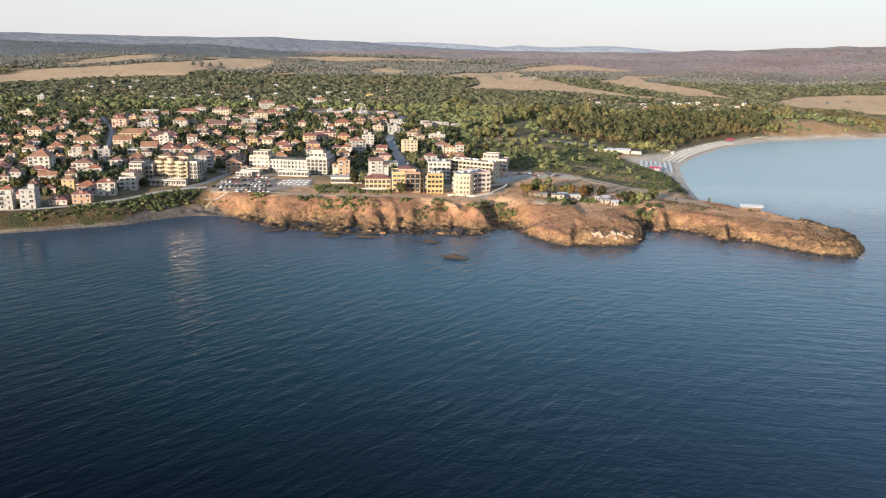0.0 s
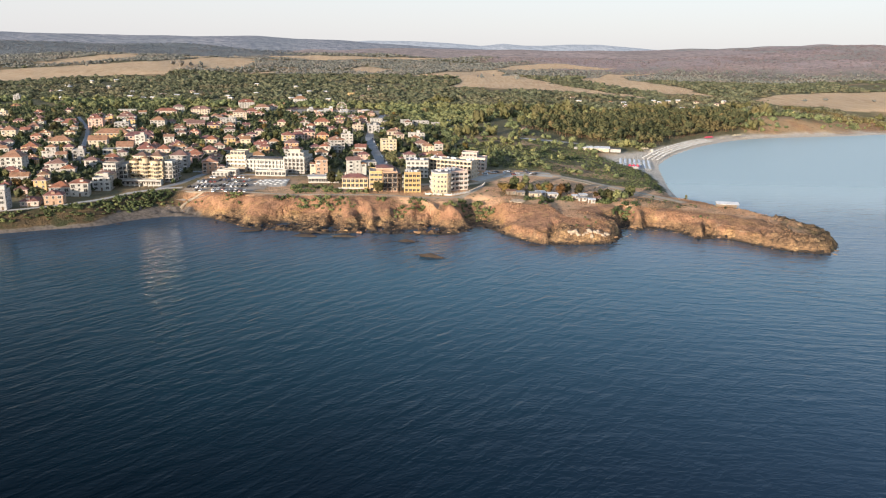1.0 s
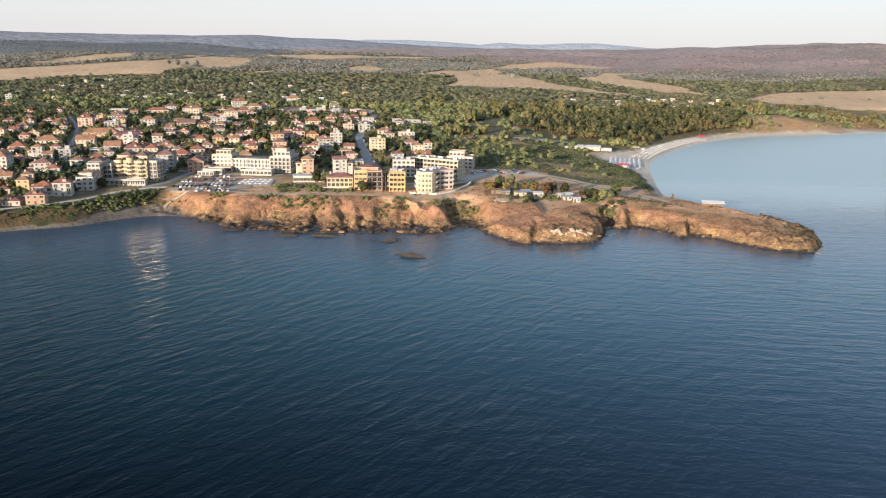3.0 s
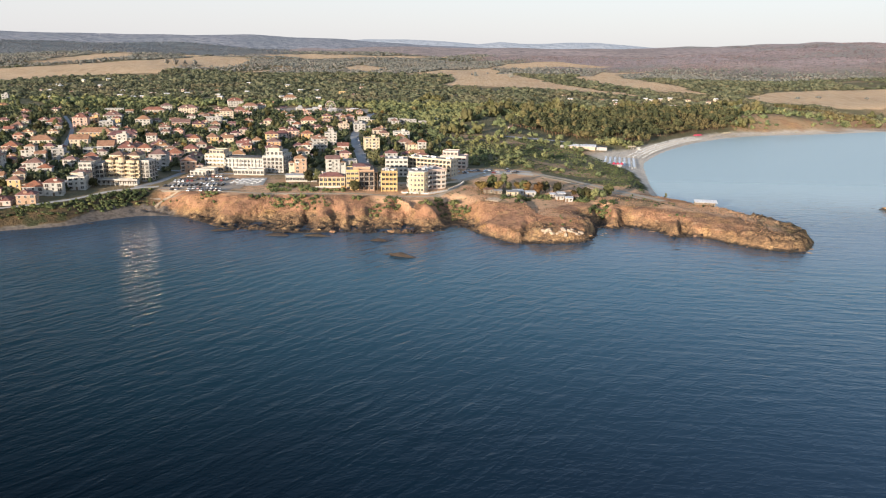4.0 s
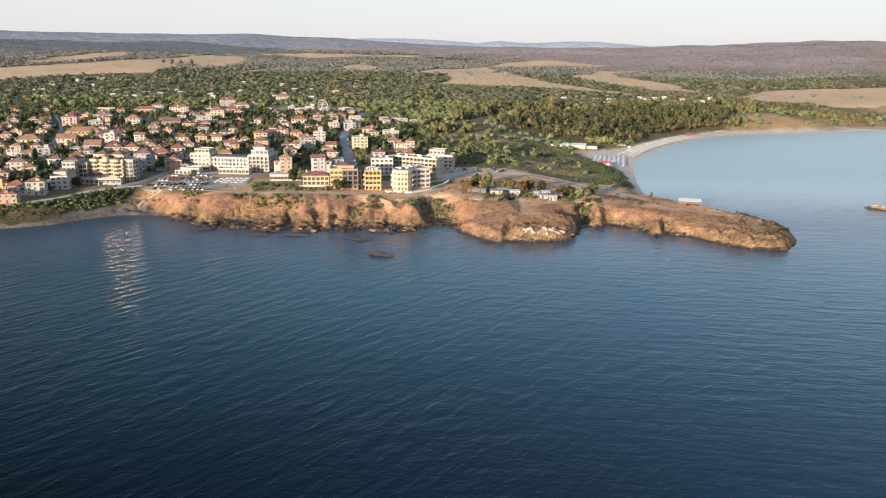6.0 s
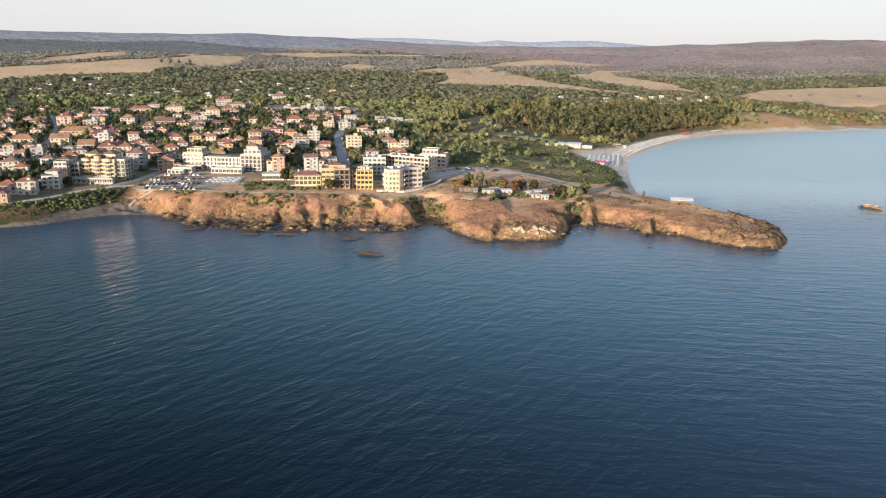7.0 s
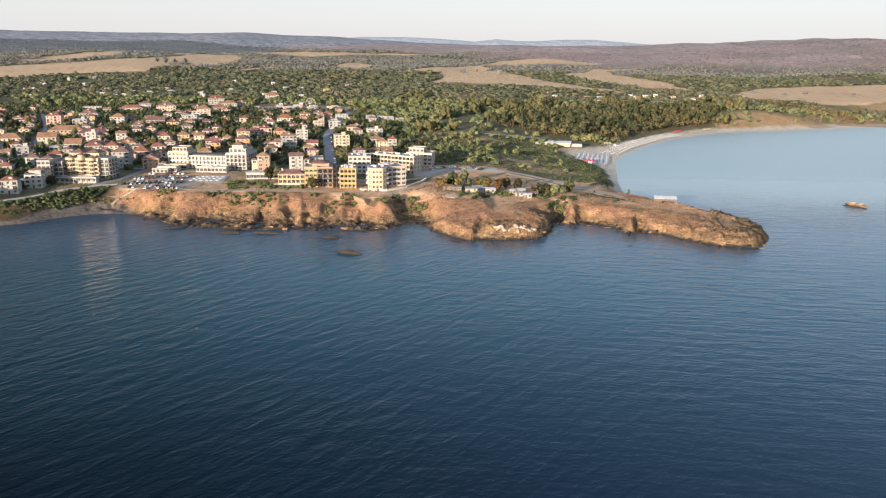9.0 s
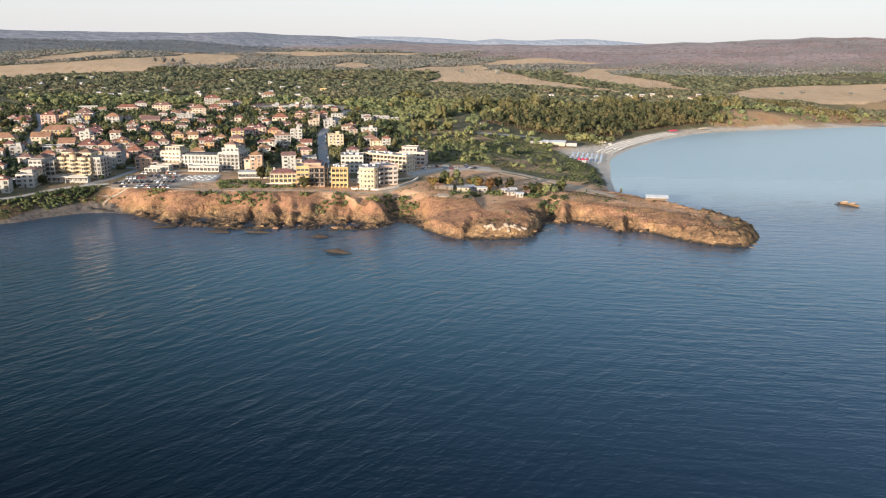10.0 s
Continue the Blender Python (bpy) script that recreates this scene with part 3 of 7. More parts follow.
class Shape:
    """Collects boxes and prisms into one mesh."""

    def __init__(self):
        self.v, self.f, self.s = [], [], []

    def add(self, verts, faces, slot=0):
        k = len(self.v)
        self.v += [tuple(p) for p in verts]
        self.f += [tuple(i + k for i in f) for f in faces]
        self.s += [slot] * len(faces)
        return self

    def box(self, x0, x1, y0, y1, z0, z1, slot=0):
        p = [(x, y, z) for z in (z0, z1) for x, y in ((x0, y0), (x1, y0), (x1, y1), (x0, y1))]
        return self.add(p, [(3, 2, 1, 0), (4, 5, 6, 7), (0, 1, 5, 4), (1, 2, 6, 5), (2, 3, 7, 6), (3, 0, 4, 7)], slot)

    def prism(self, ring, z0, z1, slot=0):
        n = len(ring)
        p = [(x, y, z0) for x, y in ring] + [(x, y, z1) for x, y in ring]
        return self.add(p, [tuple(range(n))[::-1], tuple(range(n, 2 * n))] + [(i, (i + 1) % n, n + (i + 1) % n, n + i) for i in range(n)], slot)

    def tube(self, a, b, r0, r1, sides=6, slot=0):
        a, b = Vector(a), Vector(b)
        q = (b - a).to_track_quat("Z", "Y")
        ring = [Vector((math.cos(2 * math.pi * i / sides), math.sin(2 * math.pi * i / sides), 0)) for i in range(sides)]
        p = [a + q @ (v * r0) for v in ring] + [b + q @ (v * r1) for v in ring]
        n = sides
        return self.add(p, [tuple(range(n))[::-1], tuple(range(n, 2 * n))] + [(i, (i + 1) % n, n + (i + 1) % n, n + i) for i in range(n)], slot)

    def mesh(self, name, *materials, soft=False):
        return mesh_of(name, self.v, self.f, materials, self.s, soft)


def thing(name, label, category, group="", at=None):
    return tagged_at(new(name), label, category, group, at)


def tagged_at(ob, label, category, group, at):
    ob.matrix_basis = at or Matrix()
    return tagged(ob, label, category, group)


def part(name, mesh, parent, at=None, label=""):
    ob = new(name, mesh)
    ob.parent = parent
    ob.matrix_basis = at or Matrix()
    return tagged(ob, label) if label else ob


def paint(name, colour, wear=0.25, rough_value=0.85, scale=0.5, metal=0.0, vary=0.0):
    """A painted or plain surface with stains and grain."""
    m, tree, bsdf = shade(name)
    where = place_of(tree)
    dark = tuple(c * (1 - wear) for c in colour)
    col = blend(tree, "MIX", colour, dark, grain(tree, scale, 5, where, 0.42, 0.7))
    col = blend(tree, "MIX", col, tuple(c * 0.8 for c in dark), grain(tree, scale * 6, 3, place_of(tree, (1, 1, 0.25)), 0.55, 0.75))
    if vary:
        info = tree.nodes.new("ShaderNodeObjectInfo")
        hsv = tree.nodes.new("ShaderNodeHueSaturation")
        for slot, lo, hi in (("Hue", 0.5 - 0.03 * vary, 0.5 + 0.02 * vary), ("Value", 1 - 0.35 * vary, 1 + 0.2 * vary)):
            r = tree.nodes.new("ShaderNodeMapRange")
            r.inputs["To Min"].default_value, r.inputs["To Max"].default_value = lo, hi
            tree.links.new(info.outputs["Random"], r.inputs["Value"])
            tree.links.new(r.outputs["Result"], hsv.inputs[slot])
        tree.links.new(col, hsv.inputs["Color"])
        col = hsv.outputs["Color"]
    tree.links.new(col, bsdf.inputs["Base Color"])
    bsdf.inputs["Roughness"].default_value, bsdf.inputs["Metallic"].default_value = rough_value, metal
    relief(tree, bsdf, grain(tree, scale * 8, 3, where, 0.2, 0.8), 0.3, 0.03)
    return m


def tile_material(name, colour):
    m, tree, bsdf = shade(name)
    where = place_of(tree)
    col = blend(tree, "MIX", colour, tuple(c * 0.55 for c in colour), grain(tree, 0.35, 5, where, 0.4, 0.7))
    col = blend(tree, "MIX", col, (0.30, 0.22, 0.16), grain(tree, 1.6, 3, where, 0.55, 0.75))
    info = tree.nodes.new("ShaderNodeObjectInfo")
    hsv = tree.nodes.new("ShaderNodeHueSaturation")
    for slot, lo, hi in (("Hue", 0.485, 0.52), ("Saturation", 0.75, 1.1), ("Value", 0.7, 1.25)):
        r = tree.nodes.new("ShaderNodeMapRange")
        r.inputs["To Min"].default_value, r.inputs["To Max"].default_value = lo, hi
        tree.links.new(info.outputs["Random"], r.inputs["Value"])
        tree.links.new(r.outputs["Result"], hsv.inputs[slot])
    tree.links.new(col, hsv.inputs["Color"])
    tree.links.new(hsv.outputs["Color"], bsdf.inputs["Base Color"])
    bsdf.inputs["Roughness"].default_value = 0.85
    rows = node(tree, "ShaderNodeTexWave", Scale=1.1, Distortion=1.0)
    rows.bands_direction = "Z"
    tree.links.new(where, rows.inputs["Vector"])
    relief(tree, bsdf, rows.outputs[1], 0.5, 0.08)
    return m


def glass_material(name, tint, rough_value):
    m, tree, bsdf = shade(name)
    col = blend(tree, "MIX", tint, tuple(c * 2.2 for c in tint), grain(tree, 0.4, 2, place_of(tree)))
    tree.links.new(col, bsdf.inputs["Base Color"])
    bsdf.inputs["Roughness"].default_value = rough_value
    bsdf.inputs["IOR"].default_value = 1.5
    return m


WALLS = {
    "w": paint("white_render", (0.475, 0.445, 0.395), 0.28, vary=0.4), "c": paint("cream_render", (0.60, 0.49, 0.35), 0.22, vary=0.5),
    "y": paint("yellow_render", (0.53, 0.375, 0.17), 0.2, vary=0.3), "o": paint("orange_render", (0.60, 0.36, 0.16), 0.2, vary=0.4),
    "p": paint("pink_render", (0.60, 0.36, 0.28), 0.2, vary=0.5), "t": paint("tan_render", (0.46, 0.31, 0.20), 0.25, vary=0.5),
    "s": paint("sand_render", (0.57, 0.46, 0.30), 0.22, vary=0.3), "g": paint("grey_concrete", (0.42, 0.40, 0.37), 0.3, vary=0.5), "r": paint("rose_render", (0.62, 0.48, 0.40), 0.25, vary=0.5),
}
TILE = {"a": tile_material("clay_tile", (0.30, 0.142, 0.092)), "b": tile_material("red_tile", (0.26, 0.088, 0.068))}
OLIVE_TILE, SLATE_ROOF = tile_material("brown_tile", (0.26, 0.135, 0.07)), tile_material("slate_roof", (0.10, 0.10, 0.105))
FLAT = paint("roof_felt", (0.34, 0.32, 0.30), 0.35, vary=0.4)
TRIM = paint("white_trim", (0.53, 0.505, 0.46), 0.15)
DARK_TRIM = paint("brown_trim", (0.12, 0.08, 0.05), 0.2)
# darker copy of the pane: the shade inside loggias is in its colour
SHADED_PANE = glass_material("shaded_glass", (0.018, 0.018, 0.02), 0.12)
GLINT_PANE = glass_material("reflective_window_glass", (0.035, 0.032, 0.03), 0.19)
# gloss raised and tinted gold, putting the low sun's colour into the glints
GLINT_PANE.node_tree.nodes["Principled BSDF"].inputs["IOR"].default_value = 2.8
GLINT_PANE.node_tree.nodes["Principled BSDF"].inputs["Specular Tint"].default_value = (1.0, 0.82, 0.55, 1)
PANE = glass_material("window_glass", (0.034, 0.033, 0.032), 0.2)
ASPHALT = paint("asphalt", (0.31, 0.30, 0.29), 0.25, scale=0.15)
DIRT = paint("trodden_earth", (0.50, 0.39, 0.27), 0.3, scale=0.12)
EARTH = paint("grey_earth", (0.40, 0.32, 0.24), 0.35, scale=0.12, vary=0.0)
PAVING = paint("pale_paving", (0.50, 0.46, 0.40), 0.2, scale=0.3)
STEEL = paint("painted_steel", (0.62, 0.62, 0.62), 0.2, 0.5, metal=0.4)
PINE_BARK = paint("pine_bark", (0.26, 0.14, 0.085), 0.35, scale=2.0)
BARK = paint("bark", (0.11, 0.075, 0.05), 0.4, scale=2.0)


def window_mesh(w, h, name="window", glass=None):
    """A frame with two panes set back in it, in one piece."""
    xs, zs = [-w / 2, -w / 2 + 0.1, -0.04, 0.04, w / 2 - 0.1, w / 2], [0, 0.1, h - 0.1, h]
    s = Shape()
    v = [(x, -0.07, z) for z in zs for x in xs]
    f, slot = [], []
    for j in range(3):
        for i in range(5):
            q = (j * 6 + i, j * 6 + i + 1, j * 6 + i + 7, j * 6 + i + 6)
            if j == 1 and i in (1, 3):
                k = len(v)
                v += [(v[c][0], -0.02 if glass != GLINT_PANE else -0.066 if v[c][2] < h / 2 else -0.01, v[c][2]) for c in q]
                f += [(k, k + 1, k + 2, k + 3)] + [(q[c], q[(c + 1) % 4], k + (c + 1) % 4, k + c) for c in range(4)]
                slot += [1, 0, 0, 0, 0]
            else:
                f.append(q)
                slot.append(0)
    rim = [0, 1, 2, 3, 4, 5, 11, 17, 23, 22, 21, 20, 19, 18, 12, 6]
    k = len(v)
    v += [(v[c][0], 0.05, v[c][2]) for c in rim]
    f += [(rim[c], k + c, k + (c + 1) % 16, rim[(c + 1) % 16]) for c in range(16)]
    s.v, s.f, s.s = v, f, slot + [0] * 16
    return s.mesh(name, TRIM, glass or PANE)


WINDOW = {"s": window_mesh(1.35, 1.6), "l": window_mesh(2.1, 1.75), "d": window_mesh(2.3, 2.2), "m": window_mesh(2.3, 2.2, glass=GLINT_PANE), "k": window_mesh(2.6, 2.4, glass=SHADED_PANE)}
DOOR = Shape().box(-0.55, 0.55, -0.06, 0.05, 0, 2.1).mesh("door", DARK_TRIM)
CHIMNEY = Shape().box(-0.35, 0.35, -0.3, 0.3, 0, 1.5).box(-0.45, 0.45, -0.4, 0.4, 1.5, 1.65).mesh("chimney", WALLS["r"])


def balcony_mesh(w, solid, tone=None):
    s = Shape().box(-w / 2, w / 2, -1.25, 0, -0.16, 0)
    if solid:
        s.box(-w / 2, w / 2, -1.25, -1.13, 0, 0.95).box(-w / 2, -w / 2 + 0.12, -1.13, 0, 0, 0.95).box(w / 2 - 0.12, w / 2, -1.13, 0, 0, 0.95)
    else:
        s.box(-w / 2, w / 2, -1.25, -1.2, 0.9, 0.96, 1)
        for k in range(9):
            x = -w / 2 + 0.05 + k * (w - 0.1) / 8
            s.box(x - 0.025, x + 0.025, -1.24, -1.2, 0, 0.9, 1)
    return s.mesh("balcony", tone or TRIM, DARK_TRIM)


BALCONY = {True: balcony_mesh(3.0, True), False: balcony_mesh(3.0, False), "sand": balcony_mesh(3.0, True, WALLS["s"]), "yellow": balcony_mesh(3.0, True, WALLS["y"])}
UP = 2.75


def on_wall(x, y, z, side, w, d):
    """A pose on one of the walls: f front, l left, r right; x runs along the wall."""
    if side == "f":
        return pose(x, -d / 2, z)
    return pose(w / 2, x, z, 0, 0, 90) if side == "r" else pose(-w / 2, -x, z, 0, 0, -90)


def hip_roof(w, d, rise, gable, material):
    o = 0.55
    a, b = w / 2 + o, d / 2 + o
    s = Shape()
    s.box(-a, a, -b, b, -0.02, 0.2, 1)
    long_x = w >= d
    k = 0 if gable else min(a, b) * 0.95
    top = [(-a + k, 0, rise), (a - k, 0, rise)] if long_x else [(0, -b + k, rise), (0, b - k, rise)]
    p = [(-a, -b, 0.2), (a, -b, 0.2), (a, b, 0.2), (-a, b, 0.2)] + top
    f = [(0, 1, 5, 4), (1, 2, 5), (2, 3, 4, 5), (3, 0, 4)] if long_x else [(0, 1, 4), (1, 2, 5, 4), (2, 3, 5), (3, 0, 4, 5)]
    s.add(p, f)
    return s.mesh("roof", material, TRIM)


WORDS = {"w": "white", "c": "cream", "y": "yellow", "o": "orange", "p": "pink", "t": "tan", "g": "grey", "r": "pale rose", "s": "sand-coloured"}
house_rng = random.Random(11)


annex_rng = random.Random(77)


def house(x, y, w, d, storeys, yaw, kind):
    """A small town house: walls, roof, windows, door, balconies, chimney."""
    r = house_rng
    shape_of, wall = kind
    base = min(ground(x + dx, y + dy) for dx in (-w / 3, w / 3) for dy in (-d / 3, d / 3))
    words = {"h": "hipped clay-tile roof", "g": "gabled clay-tile roof", "f": "flat felted roof"}[shape_of]
    size = {1: "low single-storey", 2: "two-storey", 3: "three-storey", 4: "four-storey", 5: "five-storey"}[storeys]
    root = thing("house", f"{size} {WORDS[wall]} rendered house with a {words}", "house", "houses of the town", pose(x, y, base, 0, 0, yaw))
    h = storeys * UP
    s = Shape().box(-w / 2, w / 2, -d / 2, d / 2, -2.0, h)
    tile = TILE["b" if wall in "rp" or r.random() < 0.3 else "a"]
    rise = min(w, d) * r.uniform(0.28, 0.36)
    if shape_of == "g":
        lx = w >= d
        o = rise * (1 - 0.5 / (min(w, d) / 2))
        if lx:
            s.add([(-w / 2, -d / 2, h), (-w / 2, d / 2, h), (-w / 2, 0, h + o), (w / 2, -d / 2, h), (w / 2, d / 2, h), (w / 2, 0, h + o)], [(0, 2, 1), (3, 4, 5), (0, 3, 5, 2), (1, 2, 5, 4)])
        else:
            s.add([(-w / 2, -d / 2, h), (w / 2, -d / 2, h), (0, -d / 2, h + o), (-w / 2, d / 2, h), (w / 2, d / 2, h), (0, d / 2, h + o)], [(0, 1, 2), (3, 5, 4), (0, 2, 5, 3), (1, 4, 5, 2)])
    part("wall", s.mesh("wall", WALLS[wall]), root)
    if shape_of == "f":
        q = Shape()
        q.box(-w / 2 + 0.25, w / 2 - 0.25, -d / 2 + 0.25, d / 2 - 0.25, h, h + 0.12)
        for x0, x1, y0, y1 in ((-w / 2 - 0.05, w / 2 + 0.05, -d / 2 - 0.05, -d / 2 + 0.25), (-w / 2 - 0.05, w / 2 + 0.05, d / 2 - 0.25, d / 2 + 0.05), (-w / 2 - 0.05, -w / 2 + 0.25, -d / 2 + 0.25, d / 2 - 0.25), (w / 2 - 0.25, w / 2 + 0.05, -d / 2 + 0.25, d / 2 - 0.25)):
            q.box(x0, x1, y0, y1, h, h + 0.55, 1)
        top = part("roof", q.mesh("roof", FLAT, WALLS[wall]), root)
        if storeys > 2:
            part("stair_head", Shape().box(-1.6, 1.6, -1.4, 1.4, h + 0.12, h + 2.4).box(-1.8, 1.8, -1.6, 1.6, h + 2.4, h + 2.6).mesh("stair_head", WALLS[wall]), top, pose(w * 0.15, d * 0.15, 0))
    else:
        top = part("roof", hip_roof(w, d, rise, shape_of == "g", tile), root, pose(0, 0, h))
        part("chimney", CHIMNEY, top, pose(w * r.uniform(-0.25, 0.25), d * r.uniform(0.05, 0.25), rise * 0.5))
    # a lower wing, and dormers in the larger roofs
    if w > 7.5 and storeys > 1 and annex_rng.random() < 0.62:
        side, aw, ad = annex_rng.choice((-1, 1)), w * annex_rng.uniform(0.32, 0.5), d * annex_rng.uniform(0.5, 0.8)
        ah, off = (storeys - 1) * UP - annex_rng.uniform(0, 0.5), d * annex_rng.uniform(-0.22, 0.1)
        tint = annex_rng.choice((wall, wall, "w", "c"))
        wing = part("annex", Shape().box(-aw / 2, aw / 2, -ad / 2, ad / 2, -2.0, ah).mesh("annex", WALLS[tint]), root, pose(side * (w / 2 + aw / 2 - 0.06), off, 0))
        part("roof", hip_roof(aw, ad, aw * 0.3, False, tile) if shape_of != "f" else Shape().box(-aw / 2 - 0.2, aw / 2 + 0.2, -ad / 2 - 0.2, ad / 2 + 0.2, 0, 0.3).mesh("roof", FLAT), wing, pose(0, 0, ah))
        part("window", WINDOW["l"], wing, pose(0, -ad / 2, ah - 1.9))
    if shape_of == "h" and w > 9 and annex_rng.random() < 0.4:
        s = Shape().box(-1.0, 1.0, -1.1, 1.6, 0, 1.3)
        s.add([(-1.25, -1.3, 1.3), (1.25, -1.3, 1.3), (1.25, 1.8, 1.3), (-1.25, 1.8, 1.3), (0, -1.3, 2.1), (0, 1.8, 2.1)], [(0, 1, 4), (1, 2, 5, 4), (2, 3, 5), (3, 0, 4, 5)], 1)
        part("dormer", s.mesh("dormer", WALLS[wall], tile), top, pose(w * annex_rng.uniform(-0.15, 0.15), -d * 0.28, rise * 0.35))
    cols = max(2, int(w / 3.2))
    solid = r.random() < 0.5
    for k in range(storeys):
        z = k * UP + 0.95
        for c in range(cols):
            px = (c + 0.5) * w / cols - w / 2
            if k == 0 and c == cols // 2:
                part("door", DOOR, root, on_wall(px, 0, 0.05, "f", w, d))
            elif k > 0 and w > 7 and c % 2 == 0 and r.random() < 0.55:
                part("window", WINDOW["d"], root, on_wall(px, 0, k * UP + 0.1, "f", w, d))
                part("balcony", BALCONY[solid], root, on_wall(px, 0, k * UP + 0.05, "f", w, d))
            else:
                part("window", WINDOW["s" if r.random() < 0.7 else "l"], root, on_wall(px, 0, z, "f", w, d))
        for c in range(max(1, int(d / 4.5)) if y < 640 else 0):
            part("window", WINDOW["s"], root, on_wall((c + 0.5) * d / max(1, int(d / 4.5)) - d / 2, 0, z, "r", w, d))
            if k and c == 0 and y < 600:
                part("window", WINDOW["s"], root, on_wall((c + 0.5) * d / max(1, int(d / 4.5)) - d / 2, 0, z, "l", w, d))
    return root


# centre, width, depth, storeys, turn, roof and wall
HOUSES_1 = [
    (-285.7, 408.2, 7.4, 7.9, 3, 17, "fw"), (-275.3, 413.7, 8.3, 9, 4, 12, "fg"), (-264.6, 425.8, 9.9, 9.5, 1, 14, "hr"),
    (-252.9, 430.6, 10.4, 8.6, 2, 16, "ht"), (-301.2, 435, 7.7, 7, 2, 14, "hr"), (-295.4, 436, 6.1, 7, 1, 14, "hr"),
    (-260.7, 454.2, 11.8, 11.5, 2, 15, "hg"), (-285.7, 454, 7.4, 7, 1, 19, "hr"), (-249.1, 455.1, 10.5, 9.2, 3, 17, "hw"),
    (-274.7, 458.1, 7.7, 7, 3, 7, "hy"), (-301.2, 463.8, 7.1, 7.3, 1, 12, "hr"), (-325.3, 471.5, 6, 7, 2, 20, "hc"),
    (-243.2, 474.4, 10.5, 10.2, 3, 9, "fw"), (-288.4, 486.7, 7.1, 7, 2, 21, "hc"),
]
HOUSES_2 = [
    (-328, 488.2, 10.1, 7.8, 2, 9, "hw"), (-310.2, 494.6, 6.8, 7.2, 2, 7, "hr"), (-284.6, 512.4, 9.3, 8.4, 2, 17, "hw"),
    (-302, 512.4, 8, 7.7, 1, 7, "hr"), (-294.5, 518.6, 10.7, 11.3, 3, 19, "hw"), (-330.7, 526.8, 14.5, 12.9, 4, 10, "hw"),
    (-193.4, 540.2, 11.2, 12, 3, 16, "gt"), (-111, 541, 8.8, 9.2, 4, 8, "ht"), (-87.3, 540.4, 9.5, 7.7, 4, 16, "gw"),
    (-367.5, 543.1, 6.2, 7, 2, 7, "hw"), (-219.2, 551.5, 12.5, 12.2, 4, 9, "hg"), (-330.5, 549.8, 7.3, 7, 2, 10, "ho"),
    (-286.5, 552.1, 9.4, 7.8, 2, 9, "hw"), (-381.8, 573.3, 6, 7, 2, 20, "hr"),
]
HOUSES_3 = [
    (-322.7, 578.5, 7.5, 7, 2, 16, "gw"), (-330.5, 579.4, 7.8, 7.7, 4, 12, "hw"), (-346.4, 579.8, 9, 7, 1, 12, "hg"),
    (-82.2, 589, 13.6, 13, 1, 11, "fg"), (-313.4, 587.7, 9.1, 9.8, 3, 18, "fg"), (-222.4, 594.2, 12.5, 12.2, 2, 16, "hp"),
    (-296.9, 611.4, 14.2, 11.2, 2, 18, "fw"), (-87.2, 610, 8.8, 7.2, 2, 13, "hp"), (-396.5, 617.7, 11.3, 12.2, 2, 21, "ho"),
    (-271.9, 620.3, 14.3, 13, 2, 18, "hw"), (-369.6, 620.7, 12.7, 13, 2, 15, "ho"), (-218.7, 621.6, 11.5, 12.3, 2, 16, "hc"),
    (-257.4, 621.6, 11.2, 10.6, 2, 11, "hr"), (-338, 621.1, 8, 8.1, 2, 18, "hc"),
]
HOUSES_4 = [
    (-293.6, 629.7, 12.9, 12.4, 2, 14, "gw"), (-267.9, 628.6, 8.1, 7, 2, 10, "hw"), (-422, 633.1, 8.7, 7.2, 2, 13, "hc"),
    (-333.5, 633.6, 7.4, 7, 1, 17, "hr"), (-123.6, 634.7, 7.9, 7, 3, 8, "hr"), (-249.7, 636.7, 12.3, 11.5, 2, 13, "hw"),
    (-257, 641.7, 6.6, 7, 2, 20, "hp"), (-324.5, 647.1, 14.9, 13, 3, 15, "gc"), (-403, 645, 8.2, 7, 2, 21, "hg"),
    (-178.2, 645.6, 8.3, 7, 2, 13, "ho"), (-218.1, 646.6, 8.3, 8.7, 2, 18, "hw"), (-94.6, 652.2, 9.4, 8.9, 2, 7, "gw"),
    (-155.9, 653.7, 11.7, 12.2, 3, 8, "ho"), (-363.1, 657.5, 18.6, 13, 2, 15, "hc"),
]
HOUSES_5 = [
    (-117, 658.9, 12.8, 13, 4, 19, "hg"), (-292.7, 661.1, 8.8, 7.4, 4, 8, "fw"), (-70.9, 665.4, 13, 11.4, 4, 14, "fs"),
    (-25.5, 664.7, 7.5, 7, 3, 7, "hw"), (-137.6, 668.5, 8.6, 7, 1, 17, "hr"), (-272.9, 676.4, 8.7, 7.5, 3, 13, "gw"),
    (-435.1, 676.6, 8, 7.7, 2, 16, "ho"), (-449.8, 676.5, 6.2, 7, 2, 9, "hp"), (-177.3, 679.3, 8.7, 7.8, 2, 14, "hw"),
    (-399.6, 684.7, 8.8, 7, 2, 19, "hp"), (-237.2, 686.9, 10.6, 11.5, 2, 7, "hc"), (-41.4, 687.6, 10.9, 11.6, 2, 16, "hw"),
    (-191.7, 692.7, 10.7, 10.7, 1, 12, "hr"), (-223.4, 696.5, 10.7, 10.8, 2, 15, "hy"),
]
